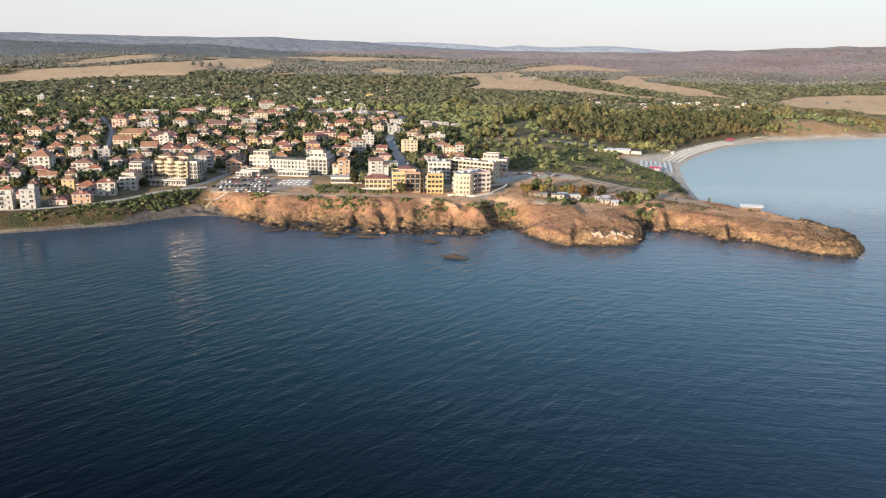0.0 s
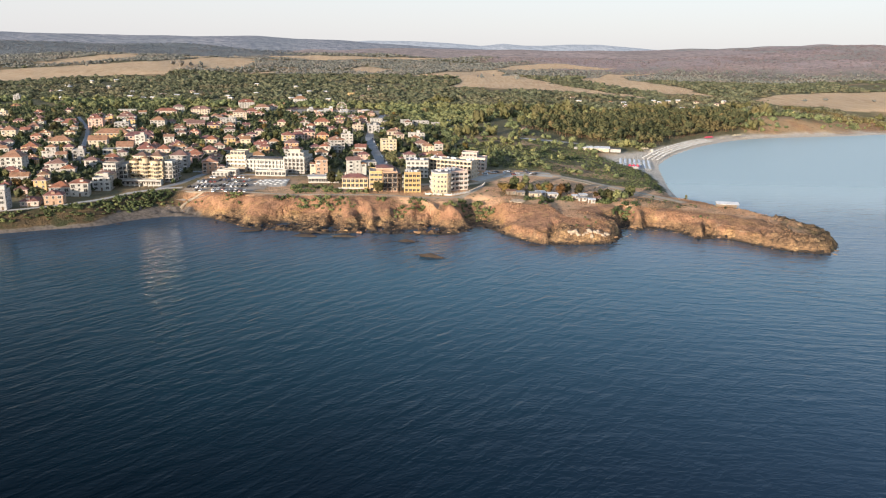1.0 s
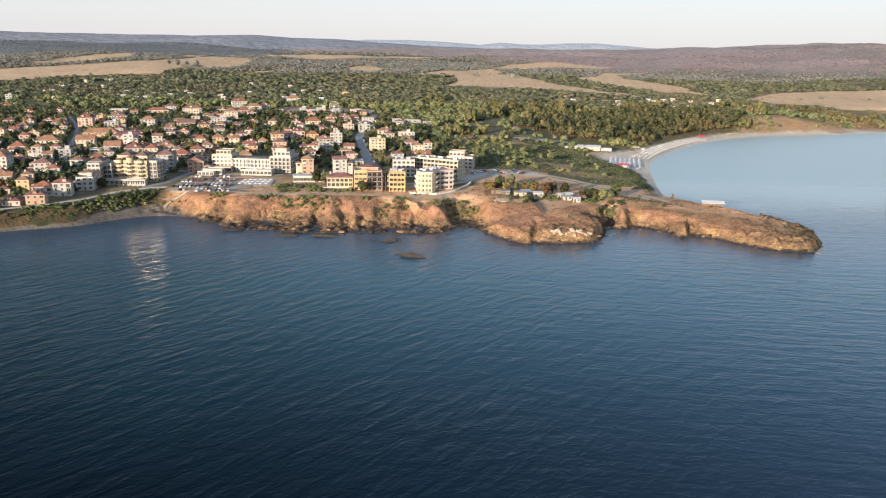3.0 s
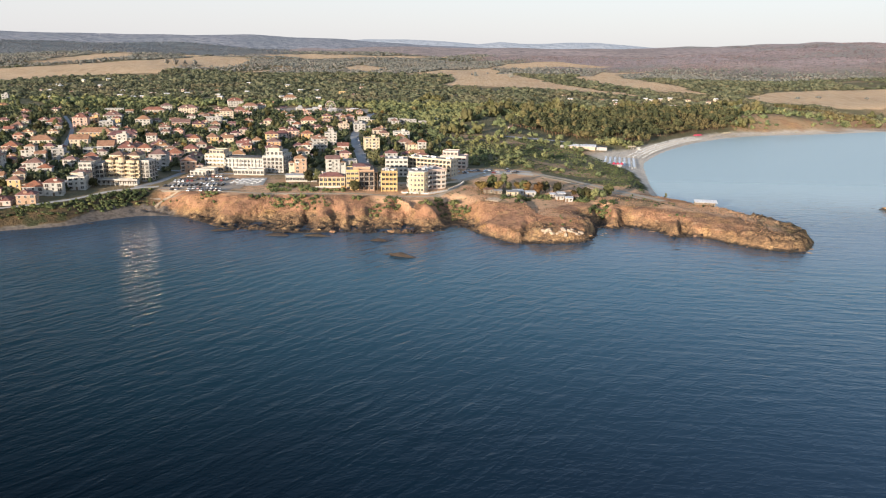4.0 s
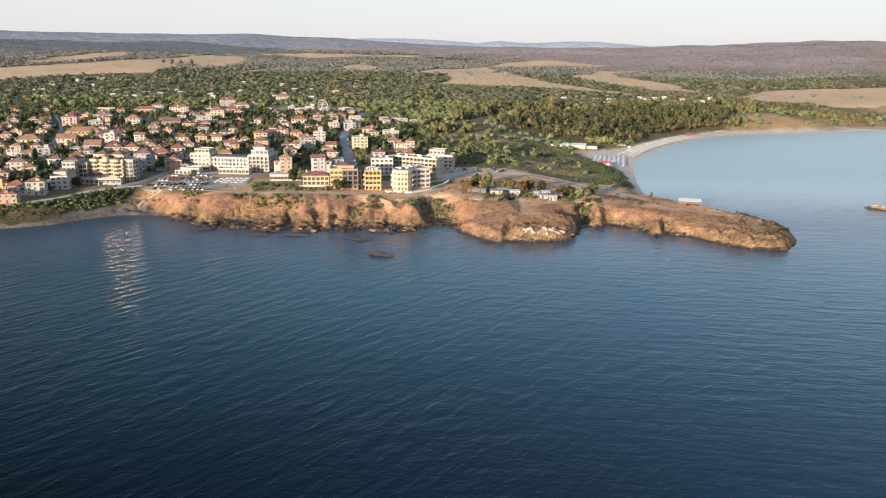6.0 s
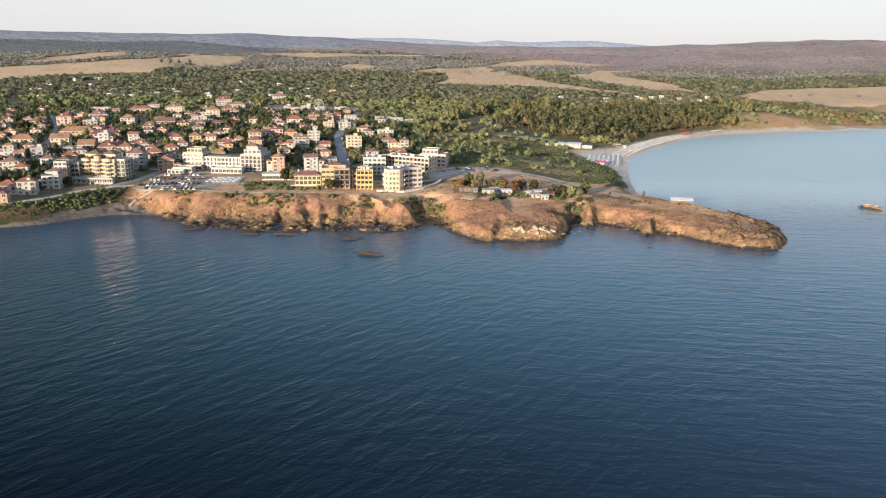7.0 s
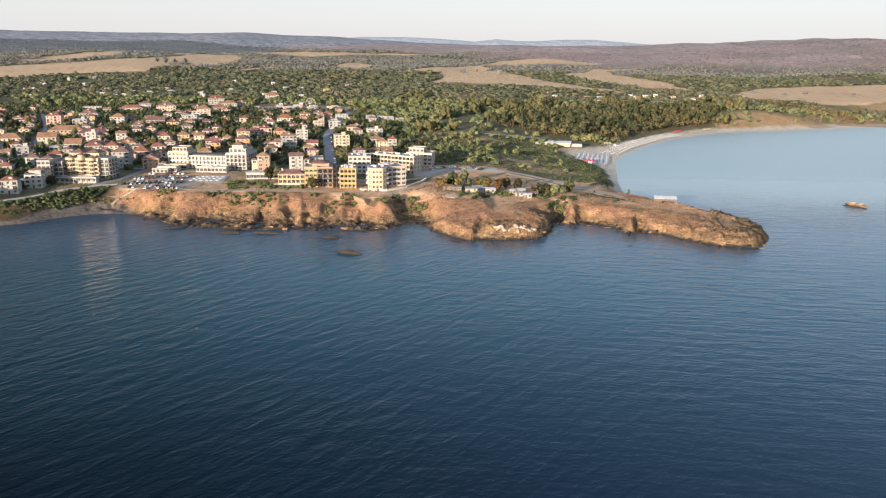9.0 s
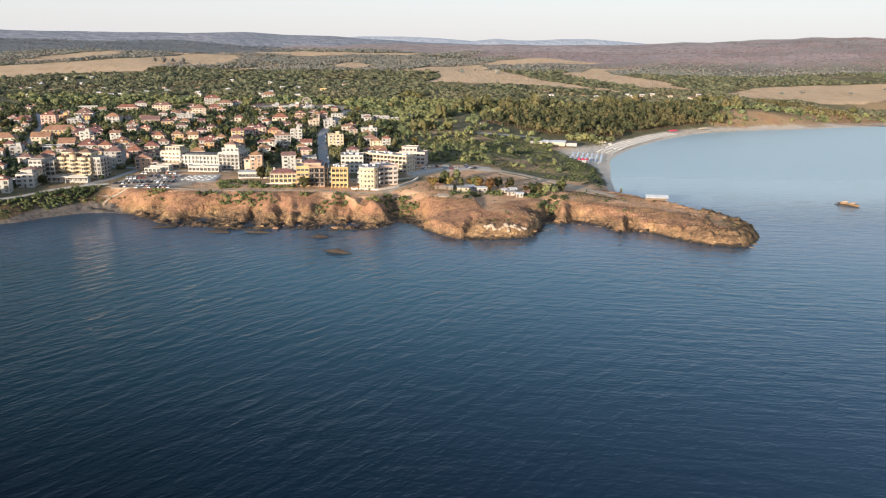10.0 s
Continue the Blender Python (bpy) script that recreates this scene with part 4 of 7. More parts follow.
HOUSES_6 = [
    (-310, 700, 25.1, 13, 2, 20, "hp"), (-112.7, 699.1, 11.1, 8.8, 4, 10, "fw"), (-434.2, 702.8, 12.4, 12.6, 3, 16, "hc"),
    (-212.9, 703.6, 10.8, 9.7, 2, 10, "hc"), (-170.2, 706.6, 11.2, 12.1, 3, 18, "hy"), (-342.6, 716.9, 31.2, 13, 2, 13, "hy"),
    (-384.1, 717.8, 9.2, 8.7, 2, 17, "hc"), (-210.6, 727.1, 9.3, 9.4, 2, 14, "hr"), (-165.3, 730, 14.6, 11.1, 2, 16, "hr"),
    (-279.9, 729.8, 8.2, 7, 2, 11, "hw"), (-154.9, 732.2, 10.9, 10.4, 3, 19, "hp"), (-141.3, 733.4, 11.7, 8.9, 2, 11, "ho"),
    (-48.5, 740.8, 14.8, 11.2, 3, 13, "fw"), (-270.8, 741.4, 9.5, 9.3, 2, 7, "hp"),
]
HOUSES_7 = [
    (-440.9, 758.6, 12.4, 12, 2, 8, "hc"), (-293.4, 764.9, 11.7, 10.8, 2, 19, "hw"), (-336, 771, 7.9, 7.7, 1, 17, "hr"),
    (-362.1, 785.5, 14, 13, 3, 14, "fg"), (-392.6, 792.5, 14.6, 13, 4, 12, "hp"), (-422.4, 794.7, 14.2, 13, 2, 12, "hw"),
    (-269.9, 799.1, 12.2, 12.9, 2, 16, "hy"), (-114.3, 802.4, 10.3, 8.3, 3, 21, "fc"), (-253.3, 804.4, 10.3, 10.3, 2, 12, "hc"),
    (-98.2, 808.3, 12.4, 13, 3, 11, "fg"), (-333.6, 812.3, 14.9, 12.8, 3, 9, "hw"), (-293.3, 813.4, 18.7, 13, 2, 14, "gt"),
    (-166.6, 811.6, 9.3, 7.4, 2, 7, "hw"), (-364.4, 815.1, 7.9, 8.2, 3, 14, "hy"),
]
HOUSES_8 = [
    (-391.1, 820.7, 9.4, 9.7, 3, 12, "fo"), (-477.6, 835.9, 11.9, 10.4, 2, 20, "hw"), (-266.1, 844.1, 16.8, 13, 3, 8, "fg"),
    (-161.7, 855.8, 17.4, 13, 2, 10, "hc"), (-31.2, 870.6, 8, 7, 2, 21, "fg"), (-393.9, 873.4, 20, 13, 2, 13, "hw"),
    (-545.4, 878.2, 14.6, 13, 3, 18, "fc"), (-287.1, 883, 9, 9.1, 2, 12, "hw"), (-44.6, 887.3, 9.5, 7.4, 2, 19, "fg"),
    (-54.7, 890.1, 8.2, 7.4, 2, 12, "fg"), (-266.8, 894.4, 15.5, 13, 4, 14, "hc"), (-68, 898.3, 9.6, 10.4, 2, 17, "fg"),
    (-103.8, 904.7, 13.4, 10.7, 2, 16, "fw"), (-148.8, 908.7, 11.6, 12.7, 2, 14, "hy"),
]
HOUSES_9 = [
    (-121.8, 910.2, 10.7, 9, 2, 11, "hp"), (-135.1, 922, 11.3, 8.9, 2, 18, "hw"), (-374, 946.9, 26.5, 13, 2, 10, "hc"),
    (-426.2, 951.4, 21.8, 13, 2, 19, "fw"), (-333.1, 954.4, 23, 13, 3, 12, "hc"), (-521.4, 953.8, 9.7, 9.4, 1, 21, "fg"),
    (-501.5, 957.9, 8.8, 7.8, 1, 21, "hw"), (-271.2, 968.3, 13.8, 13, 2, 18, "hp"), (-368.8, 976, 13.6, 11.8, 3, 19, "hw"),
    (-592.4, 993.3, 13.4, 10.4, 1, 21, "ho"), (-264.8, 998.1, 19.3, 13, 3, 8, "hw"), (-254.7, 1015.2, 11.9, 10.5, 3, 18, "hw"),
    (-305.3, 1071.4, 21.2, 13, 3, 21, "hw"), (-634.4, 1072.1, 8.2, 7.3, 4, 17, "fg"),
]
HOUSES_10 = [
    (-259.3, 1104.1, 11.2, 9.3, 1, 9, "hw"), (-242.4, 1145.9, 19.2, 13, 3, 18, "hw"), (-495.6, 1260.8, 12.8, 11.1, 1, 8, "fw"),
    (-159.2, 1263.7, 9.6, 8.6, 1, 16, "hw"), (-184.5, 1307.3, 11.2, 8.9, 2, 15, "fy"),
]
HOUSES = HOUSES_1 + HOUSES_2 + HOUSES_3 + HOUSES_4 + HOUSES_5 + HOUSES_6 + HOUSES_7 + HOUSES_8 + HOUSES_9 + HOUSES_10

SPOTS = []  # ground that is built over: x, y, radius
for row in HOUSES:
    house(*row)
    SPOTS.append((row[0], row[1], 0.5 * max(row[2], row[3]) + 1.5))
MAIN_ROAD = [(-104, 1000), (-102, 911), (-100, 790), (-91, 713), (-77, 632), (-66, 568), (-62, 528)]
UP_ROAD = [(-300, 560), (-345, 660), (-397, 779), (-468, 908)]
STREETS = np.vstack([spline(MAIN_ROAD, 14), spline(UP_ROAD, 14)])
TOWN_RING = np.array([(-700, 520), (-420, 430), (-280, 436), (-200, 500), (-120, 560), (0, 590), (10, 660), (-40, 800), (-80, 1010), (-330, 1060), (-620, 1000), (-900, 700)], float)
fill = random.Random(77)
BIG = [(-158, 550, 36), (-224, 506, 20), (-241, 494, 16), (-34, 524, 16), (-4, 560, 24)]
extra = 0
while extra < 112:
    y = 455 + 520 * fill.random() ** 1.2
    x = fill.uniform(max(-0.63 * y - 40, -560), -20)
    w = fill.uniform(7, 11)
    if not inside(np.array([x]), np.array([y]), TOWN_RING)[0] or np.hypot(STREETS[:, 0] - x, STREETS[:, 1] - y).min() < 12:
        continue
    if any(math.hypot(x - a, y - b) < c + w * 0.6 for a, b, c in SPOTS + BIG):
        continue
    house(x, y, w, fill.uniform(7, 9), fill.choice((1, 2, 2, 2)), 14 + fill.uniform(-8, 8), fill.choice("hhhhg") + fill.choice("wwccrptg"))
    SPOTS.append((x, y, w * 0.5 + 1.2))
    extra += 1


# ---- large buildings by the shore ----
def block(root, x, y, z, w, d, storeys, wall, cols, turn=0, balconies="", big="l", sides="lr", up=3.0, roof=FLAT):
    """One wing: walls, flat roof with a parapet, a grid of windows and balconies."""
    at = pose(x, y, z, 0, 0, turn)
    h = storeys * up + 0.3
    part("wall", Shape().box(-w / 2, w / 2, -d / 2, d / 2, -2.5, h).mesh("wall", wall), root, at)
    q = Shape().box(-w / 2 + 0.3, w / 2 - 0.3, -d / 2 + 0.3, d / 2 - 0.3, h, h + 0.15)
    for x0, x1, y0, y1 in ((-w / 2 - 0.12, w / 2 + 0.12, -d / 2 - 0.12, -d / 2 + 0.3), (-w / 2 - 0.12, w / 2 + 0.12, d / 2 - 0.3, d / 2 + 0.12), (-w / 2 - 0.12, -w / 2 + 0.3, -d / 2 + 0.3, d / 2 - 0.3), (w / 2 - 0.3, w / 2 + 0.12, -d / 2 + 0.3, d / 2 - 0.3)):
        q.box(x0, x1, y0, y1, h, h + 0.7, 1)
    top = part("roof", q.mesh("roof", roof, wall), root, at)
    for k in range(1, storeys):
        part("string_course", Shape().box(-w / 2 - 0.07, w / 2 + 0.07, -d / 2 - 0.07, d / 2 + 0.07, k * up - 0.1, k * up + 0.08).mesh("string_course", TRIM), root, at)
    for k in range(storeys):
        for c in range(cols):
            px = (c + 0.5) * w / cols - w / 2
            loggia = (k > 0 or "g" in balconies) and "f" in balconies
            part("window", WINDOW[("m" if "m" in balconies else "k" if "k" in balconies else "d") if loggia else big], root, at @ on_wall(px, 0, k * up + (0.15 if loggia else 0.8), "f", w, d))
            if loggia:
                part("balcony", BALCONY["sand" if wall == WALLS["s"] else "yellow" if wall == WALLS["y"] else "s" in balconies], root, at @ on_wall(px, 0, k * up + 0.1, "f", w, d) @ Matrix.Diagonal((min(1.2, w / cols / 3.1), 1, 1, 1)))
        n = max(1, int(d / 4))
        for side in sides:
            for c in range(n):
                px = (c + 0.5) * d / n - d / 2
                part("window", WINDOW["d" if side in balconies else "s"], root, at @ on_wall(px, 0, k * up + (0.15 if side in balconies else 0.9), side, w, d))
                if side in balconies and k:
                    part("balcony", BALCONY["s" in balconies], root, at @ on_wall(px, 0, k * up + 0.1, side, w, d) @ Matrix.Diagonal((min(1.1, d / n / 3.2), 1, 1, 1)))
    return top


def roof_units(roof, z, w, d, count, seed):
    """Water tanks and cooling boxes on a flat roof."""
    r = random.Random(seed)
    for k in range(count):
        a, b = r.uniform(-0.42, 0.42) * w, r.uniform(-0.3, 0.35) * d
        part("roof_unit", ROOF_UNIT, roof, pose(a, b, z + 0.15, 0, 0, r.choice((0, 90))) @ Matrix.Diagonal((r.uniform(0.7, 1.6), 1, r.uniform(0.6, 1.1), 1)))


ROOF_UNIT = Shape().box(-0.8, 0.8, -0.5, 0.5, 0.2, 1.3).box(-0.7, -0.6, -0.4, 0.4, 0, 0.2).box(0.6, 0.7, -0.4, 0.4, 0, 0.2).mesh("roof_unit", STEEL)


def standing(x, y, turn, name, label, category="hotel"):
    SPOTS.append((x, y, 12))
    return thing(name, label, category, "", pose(x, y, ground(x, y), 0, 0, turn))


# long white hotel with two corner towers
hotel = standing(-152.5, 551, -5, "hotel", "long white hotel with two higher end towers and a slate roof")
block(hotel, -22.5, 0.5, 0, 15, 15, 4, WALLS["c"], 5, balconies="fms", sides="lr", up=2.8)
block(hotel, -0.5, 0, 0, 29, 13, 3, WALLS["w"], 12, big="s", up=2.85, roof=SLATE_ROOF)
for k in range(1, 3):
    part("terrace_rail", Shape().box(-15, 14, -7.6, -6.4, k * 2.85 - 0.12, k * 2.85 + 0.06).box(-15, 14, -7.6, -7.5, k * 2.85 + 0.06, k * 2.85 + 0.75).mesh("terrace_rail", TRIM), hotel)
part("attic", Shape().box(-14.2, 13.2, -3.6, 5, 9.0, 10.3).mesh("attic", SLATE_ROOF), hotel)
block(hotel, 22, 3, 0, 15.5, 22, 4, WALLS["w"], 5, balconies="fr", sides="lr", up=2.8)
block(hotel, -22.5, 1, 11.5, 11, 10, 1, WALLS["c"], 4, big="d", sides="lr", up=2.5)
block(hotel, 21.5, 4, 11.5, 12.5, 15, 1, WALLS["w"], 4, big="d", sides="lr", up=2.5)
part("roof_house", Shape().box(15.8, 24.2, 1, 9, 14.3, 16.6).mesh("roof_house", WALLS["c"]), hotel)
part("tile_roof", hip_roof(8.4, 8, 2.2, False, TILE["a"]), hotel, pose(20, 5, 16.6))
# open trellises round the terraces and a glazed ground floor under the west tower
for px, wd, py in ((-22.5, 15, -8.2), (22, 15.5, -9.2)):
    for k in range(6):
        qx = px - wd / 2 + 0.25 + k * (wd - 0.5) / 5
        part("pilaster", Shape().box(qx - 0.22, qx + 0.22, py - 0.25, py + 0.25, 0, 11.6).mesh("pilaster", TRIM), hotel)
    for lev in range(1, 5):
        part("beam", Shape().box(px - wd / 2, px + wd / 2, py - 0.2, py + 0.2, lev * 2.8 - 0.35, lev * 2.8 - 0.05).mesh("beam", TRIM), hotel)
part("arcade", Shape().box(-30.5, -14.5, -12.5, -8.6, 0, 3.4).box(-30.9, -14.1, -12.9, -8.5, 3.4, 3.8).mesh("arcade", WALLS["c"]), hotel)
for k in range(7):
    part("window", WINDOW["d"], hotel, pose(-29.2 + k * 2.3, -12.5, 0.5))
for sx, sy, rad in ((-177, 550, 11), (-164, 550, 10), (-144, 550, 10), (-131, 552, 14)):
    SPOTS.append((sx, sy, rad))

for px in np.linspace(-14.6, 13.6, 11):
    part("pilaster", Shape().box(px - 0.2, px + 0.2, -7.7, -6.4, 0, 8.6).mesh("pilaster", TRIM), hotel)


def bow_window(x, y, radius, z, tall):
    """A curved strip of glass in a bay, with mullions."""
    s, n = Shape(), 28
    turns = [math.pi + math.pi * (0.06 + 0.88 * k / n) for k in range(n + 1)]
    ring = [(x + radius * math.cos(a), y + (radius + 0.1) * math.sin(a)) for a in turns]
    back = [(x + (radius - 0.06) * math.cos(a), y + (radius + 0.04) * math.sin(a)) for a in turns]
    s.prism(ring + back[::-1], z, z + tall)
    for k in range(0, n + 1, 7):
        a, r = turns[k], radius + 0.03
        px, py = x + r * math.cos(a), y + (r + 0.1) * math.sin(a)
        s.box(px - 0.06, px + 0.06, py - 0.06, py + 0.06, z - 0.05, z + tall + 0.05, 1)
    return s.mesh("window", GLINT_PANE, TRIM)


# cream apartments with bays, and the white block beside them
flats = standing(-224, 506, -3, "apartment_block", "golden cream six-storey apartment block with bays, balconies and tiled mansards", "apartments")
block(flats, 0, 0, 0, 23, 14, 5, WALLS["s"], 7, balconies="fmgs", up=2.7)
for k, px in enumerate((-7.4, 0, 7.4)):
    ring = [(px + 2.3 * math.cos(a), -7 + 2.4 * math.sin(a)) for a in np.linspace(math.pi, 2 * math.pi, 9)]
    high = (15.0, 16.8, 15.0)[k]
    part("bay", Shape().prism(ring, 0, high).mesh("bay", WALLS["s"]), flats)
    cap = Shape()
    n = 9
    edge = [(px + 2.9 * math.cos(a), -7 + 3.0 * math.sin(a), high) for a in np.linspace(math.pi, 2 * math.pi, n)]
    cap.add(edge + [(px, -6.6, high + 1.5)], [(i, i + 1, n) for i in range(n - 1)] + [(n - 1, 0, n)])
    part("bay_roof", cap.mesh("bay_roof", OLIVE_TILE), flats)
    for lev in range(5):
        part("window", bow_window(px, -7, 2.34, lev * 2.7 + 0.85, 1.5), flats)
        part("bay_balcony", Shape().prism([(px + 3.4 * math.cos(a), -7 + 3.5 * math.sin(a)) for a in np.linspace(math.pi, 2 * math.pi, 9)], lev * 2.7 + 0.02, lev * 2.7 + 0.2).mesh("bay_balcony", WALLS["s"]), flats)
block(flats, 0, 1.5, 13.8, 21, 9.5, 1, WALLS["s"], 9, big="m", sides="lr", up=2.6)
for px, wd in ((-5.6, 9.5), (5.6, 9)):
    part("mansard", hip_roof(wd, 9.5, 2.6, False, OLIVE_TILE), flats, pose(px, 1.4, 17.2))
block(flats, 14.5, 1, 0, 6, 12, 5, WALLS["w"], 2, balconies="fr", up=2.7)
white_flats = standing(-241.5, 494, 8, "apartment_block", "white five-storey apartment block with stacked balconies and a brown mansard", "apartments")
block(white_flats, -3.5, 4, 0, 8, 22, 5, WALLS["w"], 3, balconies="r", sides="lr", up=2.7)
part("mansard", hip_roof(8.5, 14, 2.2, False, OLIVE_TILE), white_flats, pose(-3.5, 6, 14.5))
block(white_flats, 3.2, 7, 0, 5.4, 15, 4, WALLS["w"], 2, balconies="fr", sides="r")
block(white_flats, -5, -10.5, -1, 11, 7, 3, WALLS["c"], 3, sides="lr")
part("tile_roof", hip_roof(11.5, 7.5, 1.8, False, TILE["a"]), white_flats, pose(-5, -10.5, 8.4))
pavilion = standing(-226, 490, 2, "terrace_restaurant", "low white terrace restaurant with dark awnings", "restaurant")
block(pavilion, 0, 0, 0, 30, 5, 1, WALLS["w"], 9, big="d", sides="")
part("awning", Shape().box(-8, 14, -5.2, -2.6, 2.7, 2.85).mesh("awning", DARK_TRIM), pavilion)
for k in range(8):
    part("column", Shape().box(-8 + k * 3.14 - 0.18, -8 + k * 3.14 + 0.18, -5.15, -4.8, -0.5, 2.7).mesh("column", TRIM), pavilion)

# white corner building with the long back wing
corner = standing(-40, 537, 0, "hotel", "white four-storey corner hotel with a long cream wing")
top_a = block(corner, 0, 0, 0, 16, 14, 4, WALLS["w"], 5, turn=4, sides="lr", big="l")
top_b = block(corner, 26.0, 6.5, 0, 37, 12, 4, WALLS["c"], 12, turn=-26, sides="r", big="k")
wing = pose(26.0, 6.5, 0, 0, 0, -26) @ Matrix.Diagonal((0.881, 1, 1, 1))
for k in range(13):
    part("pier", Shape().box(-21 + k * 3.5 - 0.3, -21 + k * 3.5 + 0.3, -7.4, -6.0, 0, 12.4).mesh("pier", WALLS["c"]), corner, wing)
for lev in range(1, 5):
    part("gallery", Shape().box(-21, 21, -7.3, -6.0, lev * 3 - 0.1, lev * 3 + 0.15).box(-21, 21, -7.35, -7.2, lev * 3 + 0.15, lev * 3 + 0.75).mesh("gallery", WALLS["c"]), corner, wing)
part("shop_front", Shape().box(4, 20.8, -9.6, -7.4, 2.6, 2.9).box(4.2, 4.5, -9.5, -9.2, -1, 2.6).box(12, 12.3, -9.5, -9.2, -1, 2.6).box(20.3, 20.6, -9.5, -9.2, -1, 2.6).mesh("shop_front", TRIM), corner, wing)
roof_units(top_a, 12.3, 14, 12, 9, 1)
roof_units(top_b, 12.3, 40, 11, 14, 2)
SPOTS += [(-40, 537, 11), (-24, 547, 10), (-10, 541, 10), (3, 534, 9)]
stepped = standing(3, 578, -10, "apartment_block", "pale pink apartment block stepping up in terraces", "apartments")
block(stepped, 0, 0, 0, 20, 14, 3, WALLS["r"], 6, balconies="fs", sides="lr")
block(stepped, -3, 2, 9.3, 12, 10, 1, WALLS["r"], 4, sides="lr")
# cream block with a cut corner, and the pink wing behind it
tower = standing(-22, 476, 6, "apartment_block", "cream five-storey block with cut corners and a white fence", "apartments")
oct_ring = [(-6, -4), (-3.5, -7), (3.5, -7), (6, -4), (6, 7), (-6, 7)]
part("wall", Shape().prism(oct_ring, -2.5, 13.4).mesh("wall", WALLS["s"]), tower)
part("cornice", Shape().prism([(x * 1.05, y * 1.05) for x, y in oct_ring], 13.4, 13.9).mesh("cornice", TRIM), tower)
top_c = part("roof", Shape().prism([(x * 0.9, y * 0.9) for x, y in oct_ring], 13.9, 14.1).mesh("roof", FLAT), tower)
part("string_course", Shape().prism([(x * 1.015, y * 1.015) for x, y in oct_ring], 10.6, 10.8).mesh("string_course", TRIM), tower)
for lev in range(4):
    for px in (-2.2, 0, 2.2):
        part("window", WINDOW["s"], tower, pose(px, -7.0, lev * 3.1 + 1.2))
    for sgn in (-1, 1):
        part("window", WINDOW["s"], tower, pose(sgn * 4.75, -5.5, lev * 3.1 + 1.2, 0, 0, sgn * 50.2))
        for py in (-1.5, 3):
            part("window", WINDOW["l"], tower, pose(sgn * 6, py, lev * 3.1 + 1.2, 0, 0, sgn * 90))
            if lev:
                part("balcony", BALCONY[True], tower, pose(sgn * 6, py, lev * 3.1 + 0.2, 0, 0, sgn * 90))
roof_units(top_c, 13.95, 9, 10, 8, 3)
top_d = block(tower, 10, 14, 0, 13, 16, 4, WALLS["r"], 4, turn=22, balconies="fs", sides="lr", up=3.1)
roof_units(top_d, 12.7, 12, 14, 6, 5)
SPOTS += [(-13, 490, 12)]
# yellow arcaded block
yellow = standing(-41, 479, 4, "apartment_block", "yellow four-storey block with open arched loggias", "apartments")
top_e = block(yellow, 0, 0, 0, 10.5, 11, 4, WALLS["y"], 4, balconies="fskl", sides="lr", up=3.1)
for px in np.linspace(-5, 5, 5):
    part("pier", Shape().box(px - 0.28, px + 0.28, -7.0, -5.5, -1, 12.9).mesh("pier", WALLS["y"]), yellow)
for lev in range(4):
    part("beam", Shape().box(-5.3, 5.3, -6.95, -5.5, lev * 3.1 + 2.75, lev * 3.1 + 3.15).mesh("beam", WALLS["y"]), yellow)
roof_units(top_e, 12.7, 10, 10, 10, 4)
# brown and yellow block with timber balconies
brown = standing(-61, 482, 8, "apartment_block", "yellow and brown block with dark timber balconies", "apartments")
block(brown, -4.5, 0, 0, 8, 16, 4, WALLS["y"], 3, balconies="f", sides="l", up=3.1)
block(brown, 4.5, 1, 0, 9.5, 22, 4, WALLS["t"], 3, balconies="fkr", sides="r", up=3.1)
part("attic", Shape().box(-4, 7, -4, 9, 12.7, 14.6).mesh("attic", WALLS["t"]), brown)
part("attic_roof", hip_roof(11, 13, 1.6, False, TILE["b"]), brown, pose(1.5, 2.5, 14.6))
for lev in range(1, 5):
    part("gallery", Shape().box(-0.2, 9.6, -12.4, -10, lev * 3.1 - 0.2, lev * 3.1 - 0.02).box(9.4, 11.6, -12.4, 11, lev * 3.1 - 0.2, lev * 3.1 - 0.02).mesh("gallery", DARK_TRIM), brown)
for px, py in ((0, -12.2), (3, -12.2), (6, -12.2), (9.4, -12.2), (11.4, -12.2), (11.4, -6), (11.4, 0), (11.4, 6)):
    part("timber_post", Shape().box(px - 0.15, px + 0.15, py - 0.15, py + 0.15, -1, 12.3).mesh("timber_post", DARK_TRIM), brown)
SPOTS += [(-58, 486, 13)]
villa = standing(-80, 489, 6, "restaurant", "yellow two-storey restaurant under a broad red tile roof", "restaurant")
block(villa, 0, 0, 0, 17, 10, 2, WALLS["y"], 6, big="d", sides="lr")
part("tile_roof", hip_roof(17, 10.5, 2.8, False, TILE["b"]), villa, pose(0, 0, 6.4))
part("veranda", Shape().box(-11, 6, -8.5, -5, -0.5, 0.15).box(-11, 6, -8.5, -8.3, 0.15, 1.0).mesh("veranda", TRIM), villa)
part("chimney", CHIMNEY, villa, pose(-6.5, 2, 8))
glass_hall = standing(-104, 507, 6, "restaurant", "low white glazed restaurant hall with a pale roof", "restaurant")
block(glass_hall, 0, 0, 0, 21, 8, 1, WALLS["w"], 9, big="d", sides="lr", up=3.2, roof=PAVING)
part("roof_deck", Shape().box(-11, 11, -4.6, 4.4, 4.25, 4.5).mesh("roof_deck", TRIM), glass_hall)

